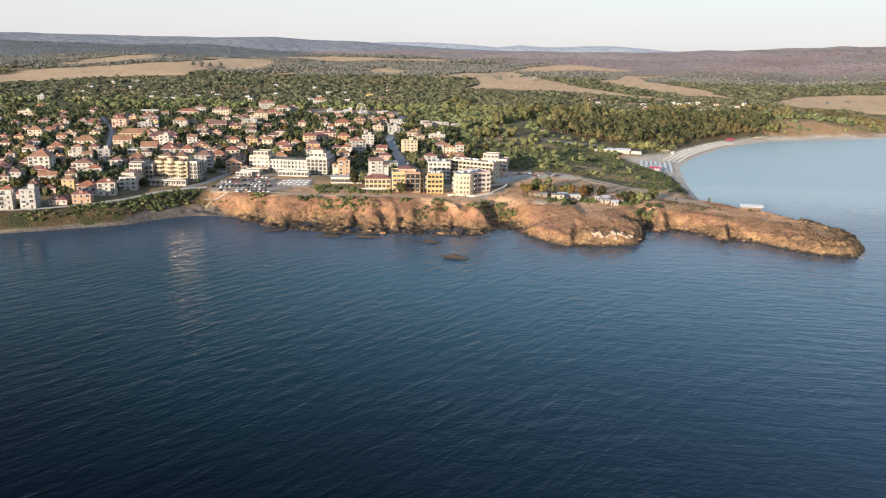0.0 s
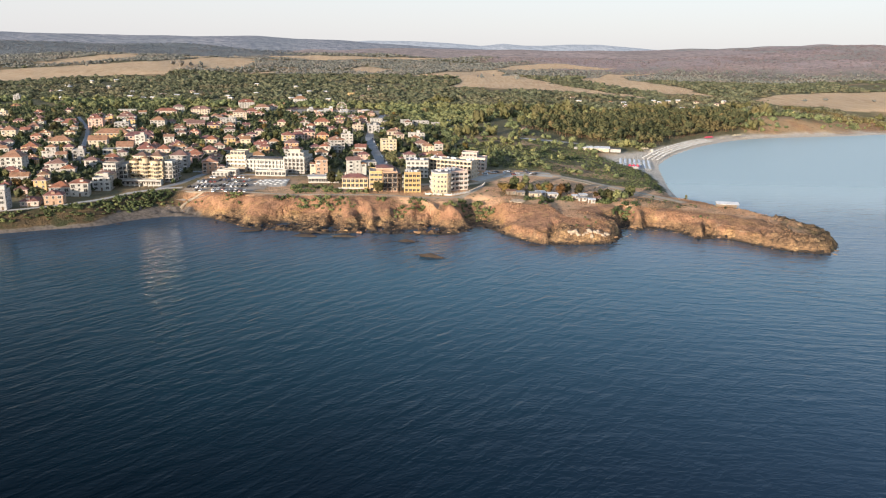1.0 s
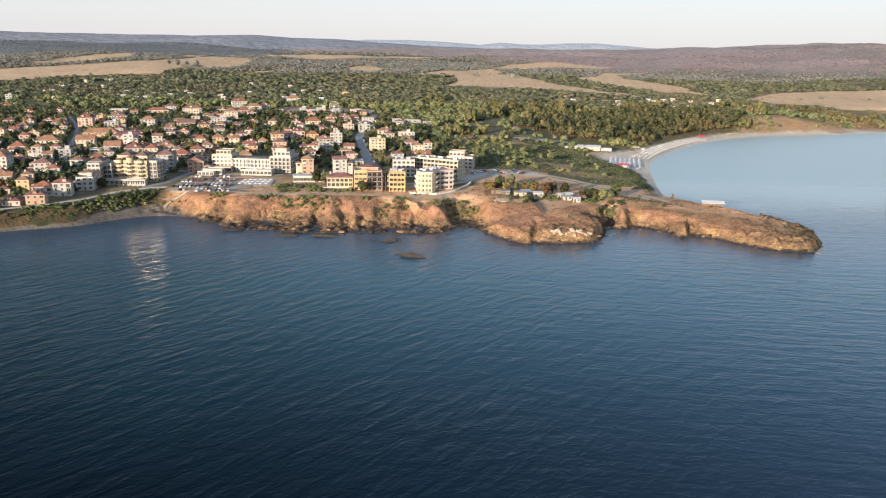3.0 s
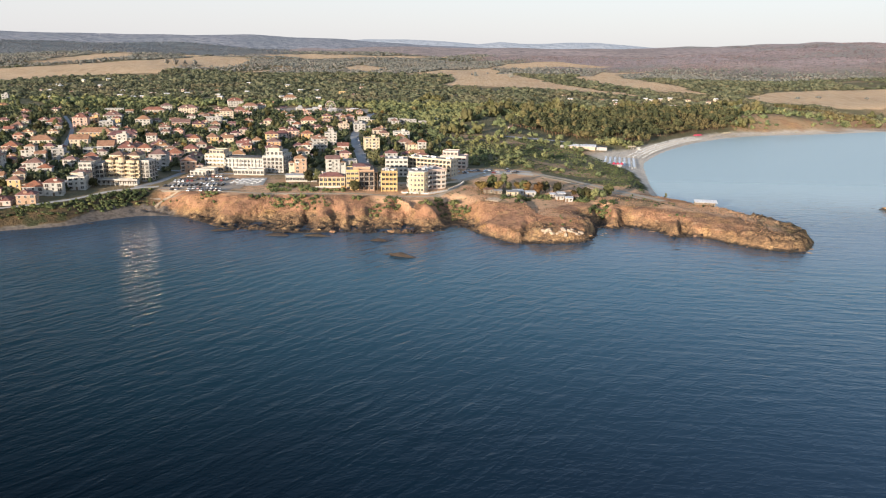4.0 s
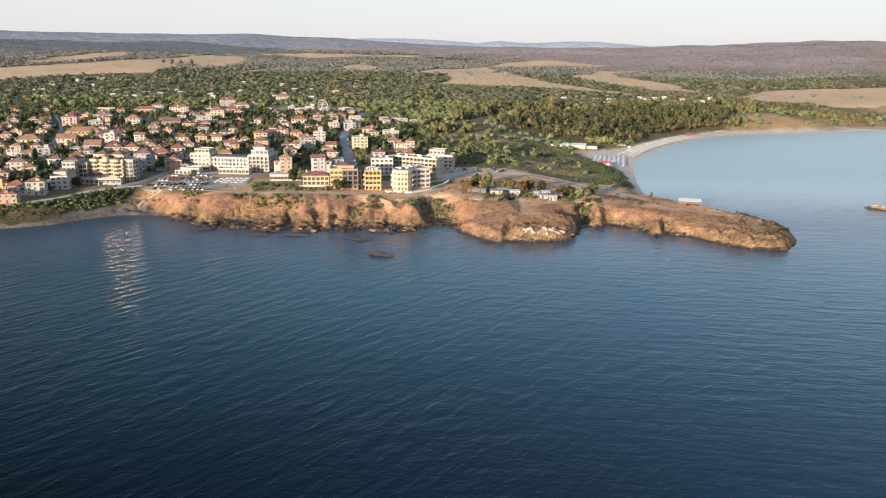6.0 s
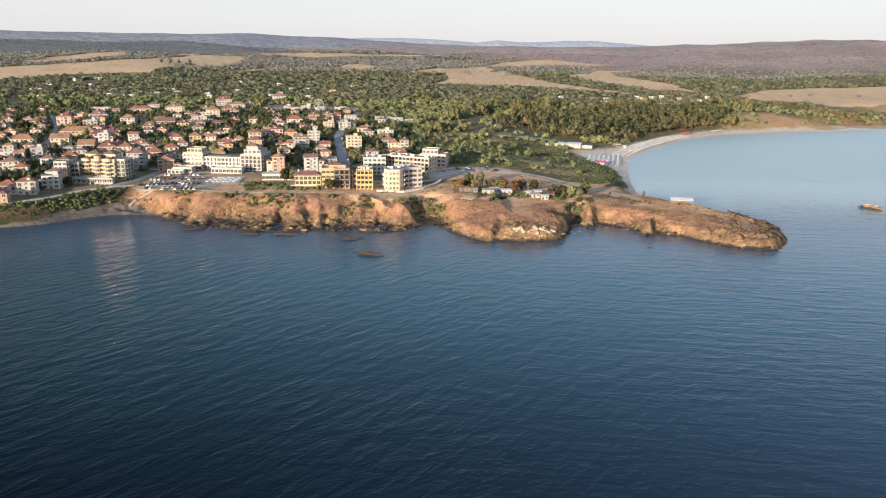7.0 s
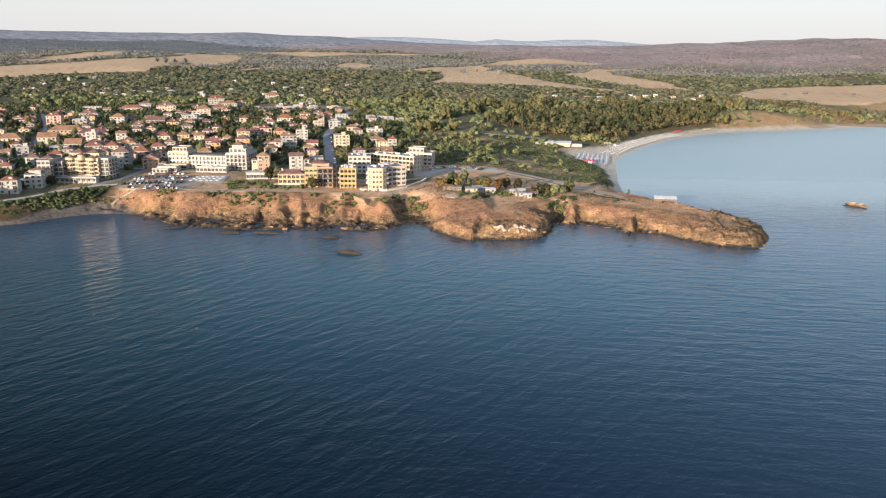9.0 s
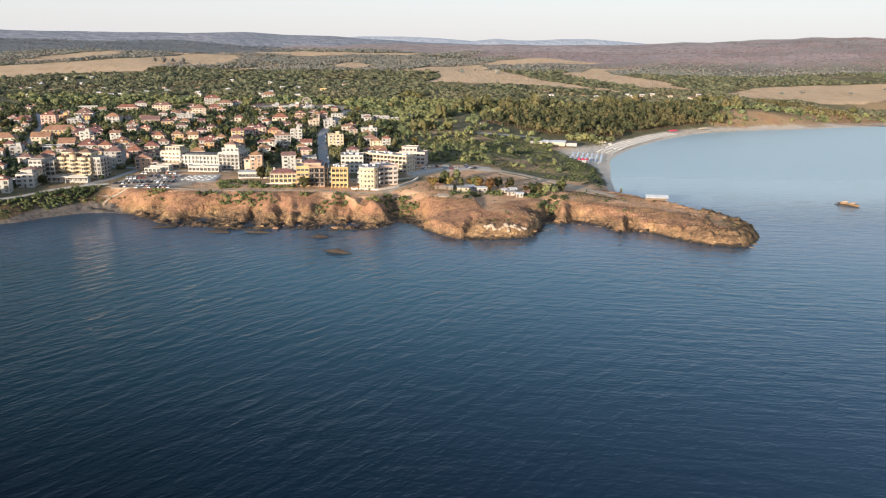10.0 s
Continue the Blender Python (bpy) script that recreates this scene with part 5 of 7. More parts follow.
lodge = standing(-146, 531, -1, "restaurant", "low white terrace restaurant with an arched front", "restaurant")
block(lodge, 0, 0, 0, 22, 7, 1, WALLS["w"], 8, big="d", sides="lr", up=3.4)
part("gable", Shape().add([(-3, -4.2, 3.4), (3, -4.2, 3.4), (3, -3, 3.4), (-3, -3, 3.4), (0, -4.2, 5.6), (0, -3, 5.6)], [(0, 1, 4), (2, 3, 5), (0, 4, 5, 3), (1, 2, 5, 4), (3, 2, 1, 0)]).mesh("gable", WALLS["w"]), lodge)
side_lodge = standing(-178, 533, -6, "restaurant", "low white stepped terrace building by the car park", "restaurant")
block(side_lodge, 0, 0, 0, 14, 7, 1, WALLS["w"], 5, big="d", sides="lr", up=3.2)
block(side_lodge, -3, -6, -0.6, 12, 5, 1, WALLS["w"], 4, big="d", sides="lr", up=2.6)
# garden wall with posts round the cream block
fence = thing("garden_fence", "white masonry fence with square posts round the apartments", "fence", "", Matrix())
FENCE_LINE = [(-32, 466.5), (-15, 464.5), (-3, 476), (6, 497), (9, 512)]
POST = Shape().box(-0.2, 0.2, -0.2, 0.2, -0.8, 1.5).box(-0.27, 0.27, -0.27, 0.27, 1.5, 1.62).mesh("post", TRIM)
for a, b in zip(FENCE_LINE[:-1], FENCE_LINE[1:]):
    n = int(math.hypot(b[0] - a[0], b[1] - a[1]) / 2.6)
    for k in range(n):
        x0, y0 = (a[i] + (b[i] - a[i]) * k / n for i in (0, 1))
        x1, y1 = (a[i] + (b[i] - a[i]) * (k + 1) / n for i in (0, 1))
        z = ground(x0, y0)
        part("post", POST, fence, pose(x0, y0, z))
        length, turn = math.hypot(x1 - x0, y1 - y0), math.degrees(math.atan2(y1 - y0, x1 - x0))
        part("panel", Shape().box(0.2, length - 0.2, -0.08, 0.08, -0.8, 1.05).mesh("panel", TRIM), fence, pose(x0, y0, z, 0, 0, turn))


# ---- roads, squares, parking ----
def ribbon(name, line, width, material, label, category, lift=0.12):
    """A road laid over the ground."""
    line = spline(line, 14)
    verts, faces = [], []
    for k, p in enumerate(line):
        q = line[min(k + 1, len(line) - 1)] - line[max(k - 1, 0)]
        side = np.array([-q[1], q[0]]) / (np.hypot(*q) + 1e-9)
        for j in range(5):
            e = p + side * width * (0.5 - j / 4)
            z = max(ground(e[0] + a, e[1] + b) for a in (-1, 0, 1) for b in (-1, 0, 1))
            verts.append((e[0], e[1], z + lift - (0.5 if j in (0, 4) else 0)))
    for k in range(len(line) - 1):
        for j in range(4):
            a = 5 * k + j
            faces.append((a, a + 1, a + 6, a + 5))
    return tagged(sheet(name, verts, faces, material), label, category, kind="structure")


SEA_ROAD = [(-420, 362), (-330, 390), (-275, 408), (-251, 424), (-234, 443), (-222, 466), (-207, 480), (-195, 484)]
HEAD_ROAD = [(-62, 528), (-46, 506), (-26, 506), (-4, 508), (16, 532), (31, 556), (58, 558), (87, 552), (112, 532), (129, 500), (140, 478)]
TRACK = [(-188, 471), (-163, 466), (-128, 459), (-93, 457), (-58, 460), (-33, 457), (-14, 459), (0, 482), (8, 512)]
BEACH_ROAD = [(60, 790), (81, 799), (107, 813), (132, 814), (150, 786)]
CROSS_ROAD = [(-250, 550), (-225, 543), (-193, 541), (-176, 534), (-120, 534), (-62, 560)]
ribbon("road", MAIN_ROAD, 13, ASPHALT, "grey asphalt street running inland between houses", "road")
ribbon("road", SEA_ROAD, 6, PAVING, "pale paved shore road along the bank", "road")
ribbon("road", HEAD_ROAD, 9, DIRT, "pale dusty road out to the headland", "road")
ribbon("road", TRACK, 5, DIRT, "trodden earth track along the cliff edge", "track")
ribbon("road", BEACH_ROAD, 6, ASPHALT, "narrow asphalt road down to the beach", "road")
ribbon("road", CROSS_ROAD, 7, ASPHALT, "grey asphalt street behind the car park", "road")
ribbon("road", UP_ROAD, 6, ASPHALT, "narrow asphalt street climbing through the houses", "road")
ribbon("path", [(-186, 452), (-182, 459), (-175, 466), (-168, 470)], 1.6, DIRT, "pale trodden path from the beach up the bank", "path", 0.12)
ribbon("road", [(50, 549), (84, 541), (110, 514), (128, 484)], 4, DIRT, "pale rutted track on the headland", "track", 0.2)
ribbon("road", [(60, 557), (92, 548), (120, 520), (136, 488)], 8, DIRT, "pale wheel track over the headland", "track", 0.16)
ribbon("road", [(-209, 480), (-201, 505), (-197, 528), (-195, 541)], 8, ASPHALT, "grey asphalt street beside the car park", "road", 0.14)
ribbon("fairground", [(-238, 1035), (-110, 1035)], 78, EARTH, "bare trodden earth of the fairground", "fairground", 0.25)
ribbon("car_park", [(-192, 492), (-138, 492)], 64, EARTH, "dusty earth car park on the cliff top", "car park", 0.1)
ribbon("terrace", [(-146, 500), (-128, 502)], 38, PAVING, "pale paved terrace before the hotel", "terrace", 0.3)
ribbon("square", [(0, 526), (18, 545), (44, 558), (62, 559)], 24, PAVING, "bare grey parking ground by the road", "car park", 0.1)


def car_kind(name, colour):
    body = paint(name + "_paint", colour, 0.08, 0.3)
    root = thing("car", f"small {name} car parked on dusty ground", "car", "parked cars")
    s = Shape()
    prof = [(-2.1, 0.35), (-2.1, 0.8), (-1.2, 0.92), (1.6, 0.95), (2.05, 0.85), (2.1, 0.35)]
    s.add([(x, -0.85, z) for x, z in prof] + [(x, 0.85, z) for x, z in prof], [tuple(range(6)), tuple(range(11, 5, -1))] + [(i, i + 6, (i + 1) % 6 + 6, (i + 1) % 6) for i in range(6)])
    part("body", s.mesh("body", body), root)
    g = Shape()
    a, b = [(-1.15, -0.8), (1.55, -0.8), (1.55, 0.8), (-1.15, 0.8)], [(-0.55, -0.66), (1.15, -0.66), (1.15, 0.66), (-0.55, 0.66)]
    g.add([(x, y, 0.93) for x, y in a] + [(x, y, 1.42) for x, y in b], [(0, 1, 5, 4), (1, 2, 6, 5), (2, 3, 7, 6), (3, 0, 4, 7)])
    part("cabin_glass", g.mesh("cabin_glass", PANE), root)
    part("roof", Shape().prism(b, 1.42, 1.48).mesh("roof", body), root)
    for x in (-1.3, 1.3):
        for y in (-0.86, 0.66):
            part("wheel", WHEEL, root, pose(x, y, 0.31))
    return root


WHEEL = Shape().tube((0, 0, 0), (0, 0.2, 0), 0.31, 0.31, 10).mesh("wheel", DARK_TRIM)
CARS = [car_kind(n, c) for n, c in (("white", (0.75, 0.75, 0.74)), ("silver", (0.45, 0.46, 0.48)), ("black", (0.02, 0.02, 0.024)), ("dark blue", (0.03, 0.05, 0.13)), ("red", (0.20, 0.035, 0.03)))]
park = random.Random(5)
slots = []
for y, x0, x1, turn in ((463, -168, -142, 88), (470, -184, -150, 88), (482, -190, -152, 80), (488, -188, -152, 80), (501, -190, -154, 96), (507, -188, -154, 96), (518, -192, -158, 90)):
    x = x0
    while x < x1:
        if park.random() < 0.72:
            slots.append((x, y + park.uniform(-0.6, 0.6), turn + park.uniform(-6, 6) + park.choice((0, 180))))
        x += 2.9
for k in range(26):
    slots.append((park.uniform(-6, 50), park.uniform(548, 566), park.uniform(0, 180)))
for line in (MAIN_ROAD, CROSS_ROAD):
    for p in spline(line, 6):
        if park.random() < 0.55:
            slots.append((p[0] + 3.4, p[1], 95))
for k, (x, y, turn) in enumerate(slots):
    at = pose(x, y, ground(x, y) + 0.16, 0, 0, turn)
    if k < len(CARS):
        CARS[k].matrix_basis = at
    else:
        copy_thing(park.choice(CARS[:1] * 5 + CARS[1:2] * 4 + CARS[2:3] * 5 + CARS[3:]), at)


# ---- plants ----
def foliage(name, dark, light, dry):
    m, tree, bsdf = shade(name)
    geo = tree.nodes.new("ShaderNodeNewGeometry")
    info = tree.nodes.new("ShaderNodeObjectInfo")
    where = place_of(tree)
    tone = attribute(tree, "tone").outputs["Fac"]
    mixed = tree.nodes.new("ShaderNodeMath")
    mixed.operation, mixed.use_clamp = "MULTIPLY_ADD", True
    tree.links.new(geo.outputs["Random Per Island"], mixed.inputs[0])
    mixed.inputs[1].default_value = 0.3
    half = tree.nodes.new("ShaderNodeMath")
    half.operation = "MULTIPLY"
    half.inputs[1].default_value = 0.75
    tree.links.new(tone, half.inputs[0])
    tree.links.new(half.outputs[0], mixed.inputs[2])
    col = blend(tree, "MIX", dark, light, mixed.outputs[0])
    golden = tree.nodes.new("ShaderNodeMapRange")
    golden.inputs["From Min"].default_value, golden.inputs["From Max"].default_value = 0.86, 1.0
    tree.links.new(tone, golden.inputs["Value"])
    col = blend(tree, "MIX", col, tuple(1.1 * c for c in dry), golden.outputs["Result"])
    col = blend(tree, "MIX", col, tuple(0.6 * c + 0.4 * e for c, e in zip(light, dry)), grain(tree, 0.085, 1, where, 0.5, 0.66))
    col = blend(tree, "MIX", col, tuple(c * 0.7 for c in dark), grain(tree, 0.06, 1, place_of(tree, (1, 1, 0.2)), 0.52, 0.66))
    col = blend(tree, "MIX", col, dry, grain(tree, 0.011, 5, where, 0.5, 0.72))
    col = blend(tree, "MIX", col, tuple(c * 0.5 for c in dark), grain(tree, 0.9, 4, where, 0.5, 0.7))
    hsv = tree.nodes.new("ShaderNodeHueSaturation")
    for slot, lo, hi in (("Hue", 0.475, 0.52), ("Value", 0.7, 1.35)):
        r = tree.nodes.new("ShaderNodeMapRange")
        r.inputs["To Min"].default_value, r.inputs["To Max"].default_value = lo, hi
        tree.links.new(info.outputs["Random"], r.inputs["Value"])
        tree.links.new(r.outputs["Result"], hsv.inputs[slot])
    tree.links.new(col, hsv.inputs["Color"])
    tree.links.new(hsv.outputs["Color"], bsdf.inputs["Base Color"])
    bsdf.inputs["Roughness"].default_value = 0.85
    bsdf.inputs["Specular IOR Level"].default_value = 0.15
    relief(tree, bsdf, grain(tree, 2.2, 4, where, 0.2, 0.8), 0.6, 0.4)
    # some light comes through the leaves
    glow = tree.nodes.new("ShaderNodeBsdfTranslucent")
    tree.links.new(hsv.outputs["Color"], glow.inputs["Color"])
    both = tree.nodes.new("ShaderNodeMixShader")
    both.inputs[0].default_value = 0.3
    tree.links.new(bsdf.outputs[0], both.inputs[1])
    tree.links.new(glow.outputs[0], both.inputs[2])
    tree.links.new(both.outputs[0], tree.nodes["Material Output"].inputs["Surface"])
    return m


LEAF = foliage("leaves", (0.050, 0.058, 0.026), (0.115, 0.118, 0.050), (0.15, 0.125, 0.058))
WOODLAND = foliage("woodland_leaves", (0.107, 0.125, 0.063), (0.225, 0.235, 0.110), (0.268, 0.231, 0.103))
PINE = foliage("pine_needles", (0.061, 0.068, 0.035), (0.127, 0.121, 0.059), (0.190, 0.129, 0.067))
POPLAR = foliage("poplar_leaves", (0.172, 0.184, 0.075), (0.282, 0.276, 0.115), (0.287, 0.247, 0.115))
# distance haze is mixed into these four leaf colours, paler and bluer
HAZY_LEAF = foliage("hazy_wood_leaves", (0.202, 0.218, 0.202), (0.288, 0.293, 0.255), (0.341, 0.286, 0.235))
HAZY_HEATH = foliage("hazy_heath_leaves", (0.33, 0.285, 0.275), (0.42, 0.345, 0.335), (0.47, 0.36, 0.345))
HAZY_INLAND = foliage("hazy_inland_leaves", (0.160, 0.194, 0.123), (0.295, 0.325, 0.194), (0.328, 0.300, 0.171))
HAZY_RIDGE_LEAF = foliage("hazy_ridge_leaves", (0.17, 0.19, 0.205), (0.225, 0.235, 0.245), (0.25, 0.225, 0.23))
GARDEN = foliage("garden_leaves", (0.062, 0.076, 0.040), (0.135, 0.146, 0.075), (0.185, 0.155, 0.078))
SCRUB = foliage("scrub_leaves", (0.088, 0.111, 0.051), (0.182, 0.199, 0.081), (0.231, 0.215, 0.091))
RUSSET = foliage("russet_leaves", (0.13, 0.095, 0.034), (0.23, 0.16, 0.06), (0.25, 0.14, 0.05))


def ico(level):
    bm = bmesh.new()
    bmesh.ops.create_icosphere(bm, subdivisions=level, radius=1.0)
    v, f = np.array([p.co[:] for p in bm.verts]), np.array([[p.index for p in q.verts] for q in bm.faces])
    bm.free()
    return v, f


ICO1, ICO2 = ico(1), ico(2)


def crown(seed, lobes, leaves, tall, ball=ICO2, spread=0.62, leaf=(0.10, 0.22)):
    """Verts and faces of a crown: uneven lobes with loose sprays of leaves round them; about 1 across in radius, from 0 up."""
    r = np.random.RandomState(seed)
    verts, faces, k = [], [], 0
    centres = []
    for i in range(lobes):
        a, h = r.uniform(0, 2 * np.pi), r.uniform(0.25, 1.0) if i else 0.55
        out = spread * np.sqrt(r.rand()) * (1.15 - 0.75 * abs(h - 0.4)) if i else 0
        c = np.array([out * np.cos(a), out * np.sin(a), h * tall])
        size = r.uniform(0.3, 0.5) if i else 0.55
        v = ball[0] * (1 + 0.28 * r.randn(len(ball[0]), 1)) * size * np.array([1, 1, 0.85])
        verts.append(v + c)
        faces.append(ball[1] + k)
        k += len(v)
        centres.append((c, size))
    for i in range(leaves):
        c, size = centres[r.randint(len(centres))]
        n = r.randn(3)
        n /= np.linalg.norm(n)
        u = np.cross(n, r.randn(3))
        u /= np.linalg.norm(u)
        w = np.cross(n, u)
        p = c + n * size * r.uniform(0.95, 1.3)
        s = r.uniform(*leaf)
        tilt = u + 0.6 * n * r.randn()
        verts.append(np.array([p - tilt * s, p + w * s * 0.7, p + tilt * s, p - w * s * 0.7]))
        faces.append(np.array([[k, k + 1, k + 2], [k, k + 2, k + 3]]))
        k += 4
    return np.vstack(verts), np.vstack(faces)


def tri_mesh(name, verts, faces, material, soft=False, tone=0.55):
    me = bpy.data.meshes.new(name)
    me.vertices.add(len(verts))
    me.vertices.foreach_set("co", np.asarray(verts, np.float32).ravel())
    me.loops.add(faces.size)
    me.loops.foreach_set("vertex_index", np.asarray(faces, np.int32).ravel())
    me.polygons.add(len(faces))
    me.polygons.foreach_set("loop_start", np.arange(0, faces.size, 3, dtype=np.int32))
    me.update(calc_edges=True)
    me.materials.append(material)
    tones = me.attributes.new("tone", "FLOAT", "POINT")
    tones.data.foreach_set("value", np.broadcast_to(np.asarray(tone, np.float32), (len(verts),)).ravel().copy())
    if soft:
        me.shade_smooth()
    return me


def tree_kind(name, seed, material, label, tall, radius, trunk, tone=""):
    """A tree with a tapered, forked trunk and a clumped crown."""
    root = thing(name, label, "tree", "garden trees of the town")
    s = Shape()
    s.tube((0, 0, -0.5), (0.1, 0, trunk), 0.28, 0.18)
    r = random.Random(seed)
    for k in range(4):
        a = k * 1.6 + r.random()
        s.tube((0.1, 0, trunk * 0.9), (0.55 * radius * math.cos(a), 0.55 * radius * math.sin(a), trunk + tall * 0.45), 0.13, 0.05, 5)
    part("trunk", s.mesh("trunk", BARK), root)
    v, f = crown(seed, 9, 200, tall / radius, ICO1, leaf=(0.12, 0.26))
    part("crown", tri_mesh("crown", v * radius + (0, 0, trunk * 0.8), f, material), root)
    return root


TREES = [
    tree_kind("broadleaf_tree", 1, LEAF, "dark green broadleaf tree with a rounded uneven crown among houses", 5.0, 3.4, 1.6),
    tree_kind("broadleaf_tree", 2, LEAF, "green spreading tree with a loose crown in a garden", 4.4, 3.0, 1.4),
    tree_kind("broadleaf_tree", 3, WOODLAND, "tall olive-green tree with a dense crown between houses", 6.2, 3.2, 2.0),
    tree_kind("broadleaf_tree", 4, WOODLAND, "small dull green tree beside a house", 3.4, 2.4, 1.2),
    tree_kind("autumn_tree", 5, RUSSET, "thin ochre tree turning colour in dry grass", 4.4, 2.4, 1.6),
    tree_kind("poplar", 6, POPLAR, "tall yellow-green poplar with a narrow crown", 9.0, 2.2, 2.0),
]
tree_rng = random.Random(21)
TREE_COUNT = [0] * len(TREES)
TREE_SPOTS = []


def plant(kind, x, y, scale):
    at = pose(x, y, ground(x, y) - 0.1, 0, 0, tree_rng.uniform(0, 360)) @ Matrix.Scale(scale, 4)
    TREE_SPOTS.append((x, y))
    if TREE_COUNT[kind] == 0:
        TREES[kind].matrix_basis = at
    else:
        ob = copy_thing(TREES[kind], Matrix())
        ob.matrix_basis = at
    TREE_COUNT[kind] += 1


SPOT = np.array(SPOTS)
ROADS = np.vstack([spline(line, 20) for line in (MAIN_ROAD, CROSS_ROAD, UP_ROAD, SEA_ROAD, HEAD_ROAD, BEACH_ROAD, TRACK)])


def free(x, y, room, roads=9.0):
    """Whether a place is clear of buildings and roads."""
    if (np.hypot(SPOT[:, 0] - x, SPOT[:, 1] - y) < SPOT[:, 2] * 0.8 + room).any():
        return False
    if -205 < x < -105 and 445 < y < 556:
        return False
    return np.hypot(ROADS[:, 0] - x, ROADS[:, 1] - y).min() > roads


# a tree on the headland, by the huts, and in the dry grass
for x, y, kind, size in ((18, 480, 4, 1.17), (25, 483, 0, 1.04), (31, 479, 4, 1.30), (38, 484, 3, 1.17), (44, 488, 4, 1.17), (50, 482, 4, 1.43), (57, 478, 4, 1.56), (63, 487, 3, 1.56), (21, 476, 4, 1.3), (28, 487, 0, 1.3), (35, 490, 2, 1.1), (48, 484, 0, 1.2), (70, 486, 1, 1.3), (80, 474, 4, 0.9), (104, 482, 1, 1.3), (7, 735, 5, 1.2), (18, 640, 5, 0.8), (-12, 700, 5, 0.9), (60, 796, 5, 1.0), (-48, 650, 5, 0.9), (88, 474, 1, 1.17), (93, 470, 3, 1.43), (149, 505, 5, 0.6), (-62, 466, 1, 1.30), (-98, 498, 0, 1.30), (-91, 496, 2, 1.04), (-48, 500, 0, 1.17), (98, 472, 3, 1.17), (84, 478, 3, 1.17)):
    plant(kind, x, y, size)
while sum(TREE_COUNT) < 292:
    v = tree_rng.random()
    y = 440 + 560 * v**1.5
    x = tree_rng.uniform(max(-0.66 * y - 60, -620), 30)
    if inside(np.array([x]), np.array([y]), TOWN_RING)[0] and free(x, y, 1.2) and min((math.hypot(x - a, y - b) for a, b in TREE_SPOTS), default=9) > 4.2:
        plant(tree_rng.choice((0, 0, 1, 1, 2, 2, 3, 3, 4)), x, y, tree_rng.uniform(0.8, 1.35))


def scatter(name, label, category, templates, places, material, soft=False, lift=0.0):
    """One mesh of very many plants. places: x, y, radius, tallness."""
    places = np.asarray(places)
    r = np.random.RandomState(len(places))
    vs, fs, ts, k = [], [], [], 0
    z = np.array([ground(x, y) for x, y in places[:, :2]])
    pick = r.randint(len(templates), size=len(places))
    turn = r.uniform(0, 2 * np.pi, len(places))
    for t, (v, f) in enumerate(templates):
        at = np.where(pick == t)[0]
        if not len(at):
            continue
        c, s = np.cos(turn[at])[:, None], np.sin(turn[at])[:, None]
        x = (v[None, :, 0] * c - v[None, :, 1] * s) * places[at, 2:3] + places[at, 0:1]
        y = (v[None, :, 0] * s + v[None, :, 1] * c) * places[at, 2:3] + places[at, 1:2]
        h = v[None, :, 2] * places[at, 3:4] + z[at, None] + lift
        vs.append(np.stack([x, y, h], -1).reshape(-1, 3))
        fs.append((f[None] + (np.arange(len(at)) * len(v))[:, None, None] + k).reshape(-1, 3))
        ts.append(np.repeat(r.rand(len(at)), len(v)))
        k += len(at) * len(v)
    ob = new(name, tri_mesh(name, np.vstack(vs), np.vstack(fs), material, soft, np.concatenate(ts)))
    return tagged(ob, label, category, kind="stuff")


def raster(x0, x1, y0, y1, step, seed):
    """Jittered rows of places."""
    r = np.random.RandomState(seed)
    gx, gy = np.meshgrid(np.arange(x0, x1, step), np.arange(y0, y1, step))
    return gx.ravel() + r.uniform(-0.5, 0.5, gx.size) * step, gy.ravel() + r.uniform(-0.5, 0.5, gx.size) * step, r


def in_fields(x, y):
    wob = 14 * rough(x, y, 60, 91, 3)
    hit = np.zeros(x.shape, bool)
    for ring in FIELDS:
        hit |= inside(x + wob, y + wob, np.array(ring, float))
    return hit


def clear_of(x, y, room):
    """Keeps plants off buildings, roads and the town's open ground."""
    ok = np.ones(x.shape, bool)
    for a, b, rad in SPOTS:
        ok &= np.hypot(x - a, y - b) > rad * 0.85 + room
    for p in ROADS:
        ok &= np.hypot(x - p[0], y - p[1]) > room + 5.5
    return ok


WOOD_KINDS = [crown(s, 3, 25, 0.95, ICO1, 0.66, (0.16, 0.36)) for s in (31, 32, 33, 34, 35, 30)]
PINE_KINDS = [crown(s, 3, 26, 1.5, ICO1, 0.45, (0.12, 0.3)) for s in (41, 42, 43)]
BUSH_KINDS = [crown(s, 1, 17, 0.8, ICO1, 0.6, (0.2, 0.45)) for s in (51, 52, 53)]
BACK_KINDS = [crown(s, 1, 15, 0.9, ICO1, 0.7, (0.22, 0.5)) for s in (36, 37, 38, 39)]
FAR_KINDS = [crown(s, 1, 5, 0.9, ICO1, 0.8, (0.25, 0.5)) for s in (61, 62, 63, 64)]
HEATH_KINDS = [crown(s, 1, 3, 0.7, ICO1, 0.8, (0.25, 0.5)) for s in (65, 66, 67)]

PINE_RING = np.array([(150, 830), (215, 826), (268, 890), (330, 945), (384, 1002), (412, 1070), (405, 1150), (250, 1080), (110, 960), (70, 880)], float)
POPLAR_RING = np.array([(40, 880), (120, 950), (190, 1060), (180, 1140), (60, 1110), (0, 940)], float)
SCRUB_RING = np.array([(14, 590), (90, 566), (140, 522), (149, 560), (153, 600), (156, 640), (150, 700), (132, 755), (90, 800), (30, 775), (-6, 680)], float)
FUN_RING = np.array([(-240, 985), (-110, 985), (-105, 1080), (-250, 1090)], float)


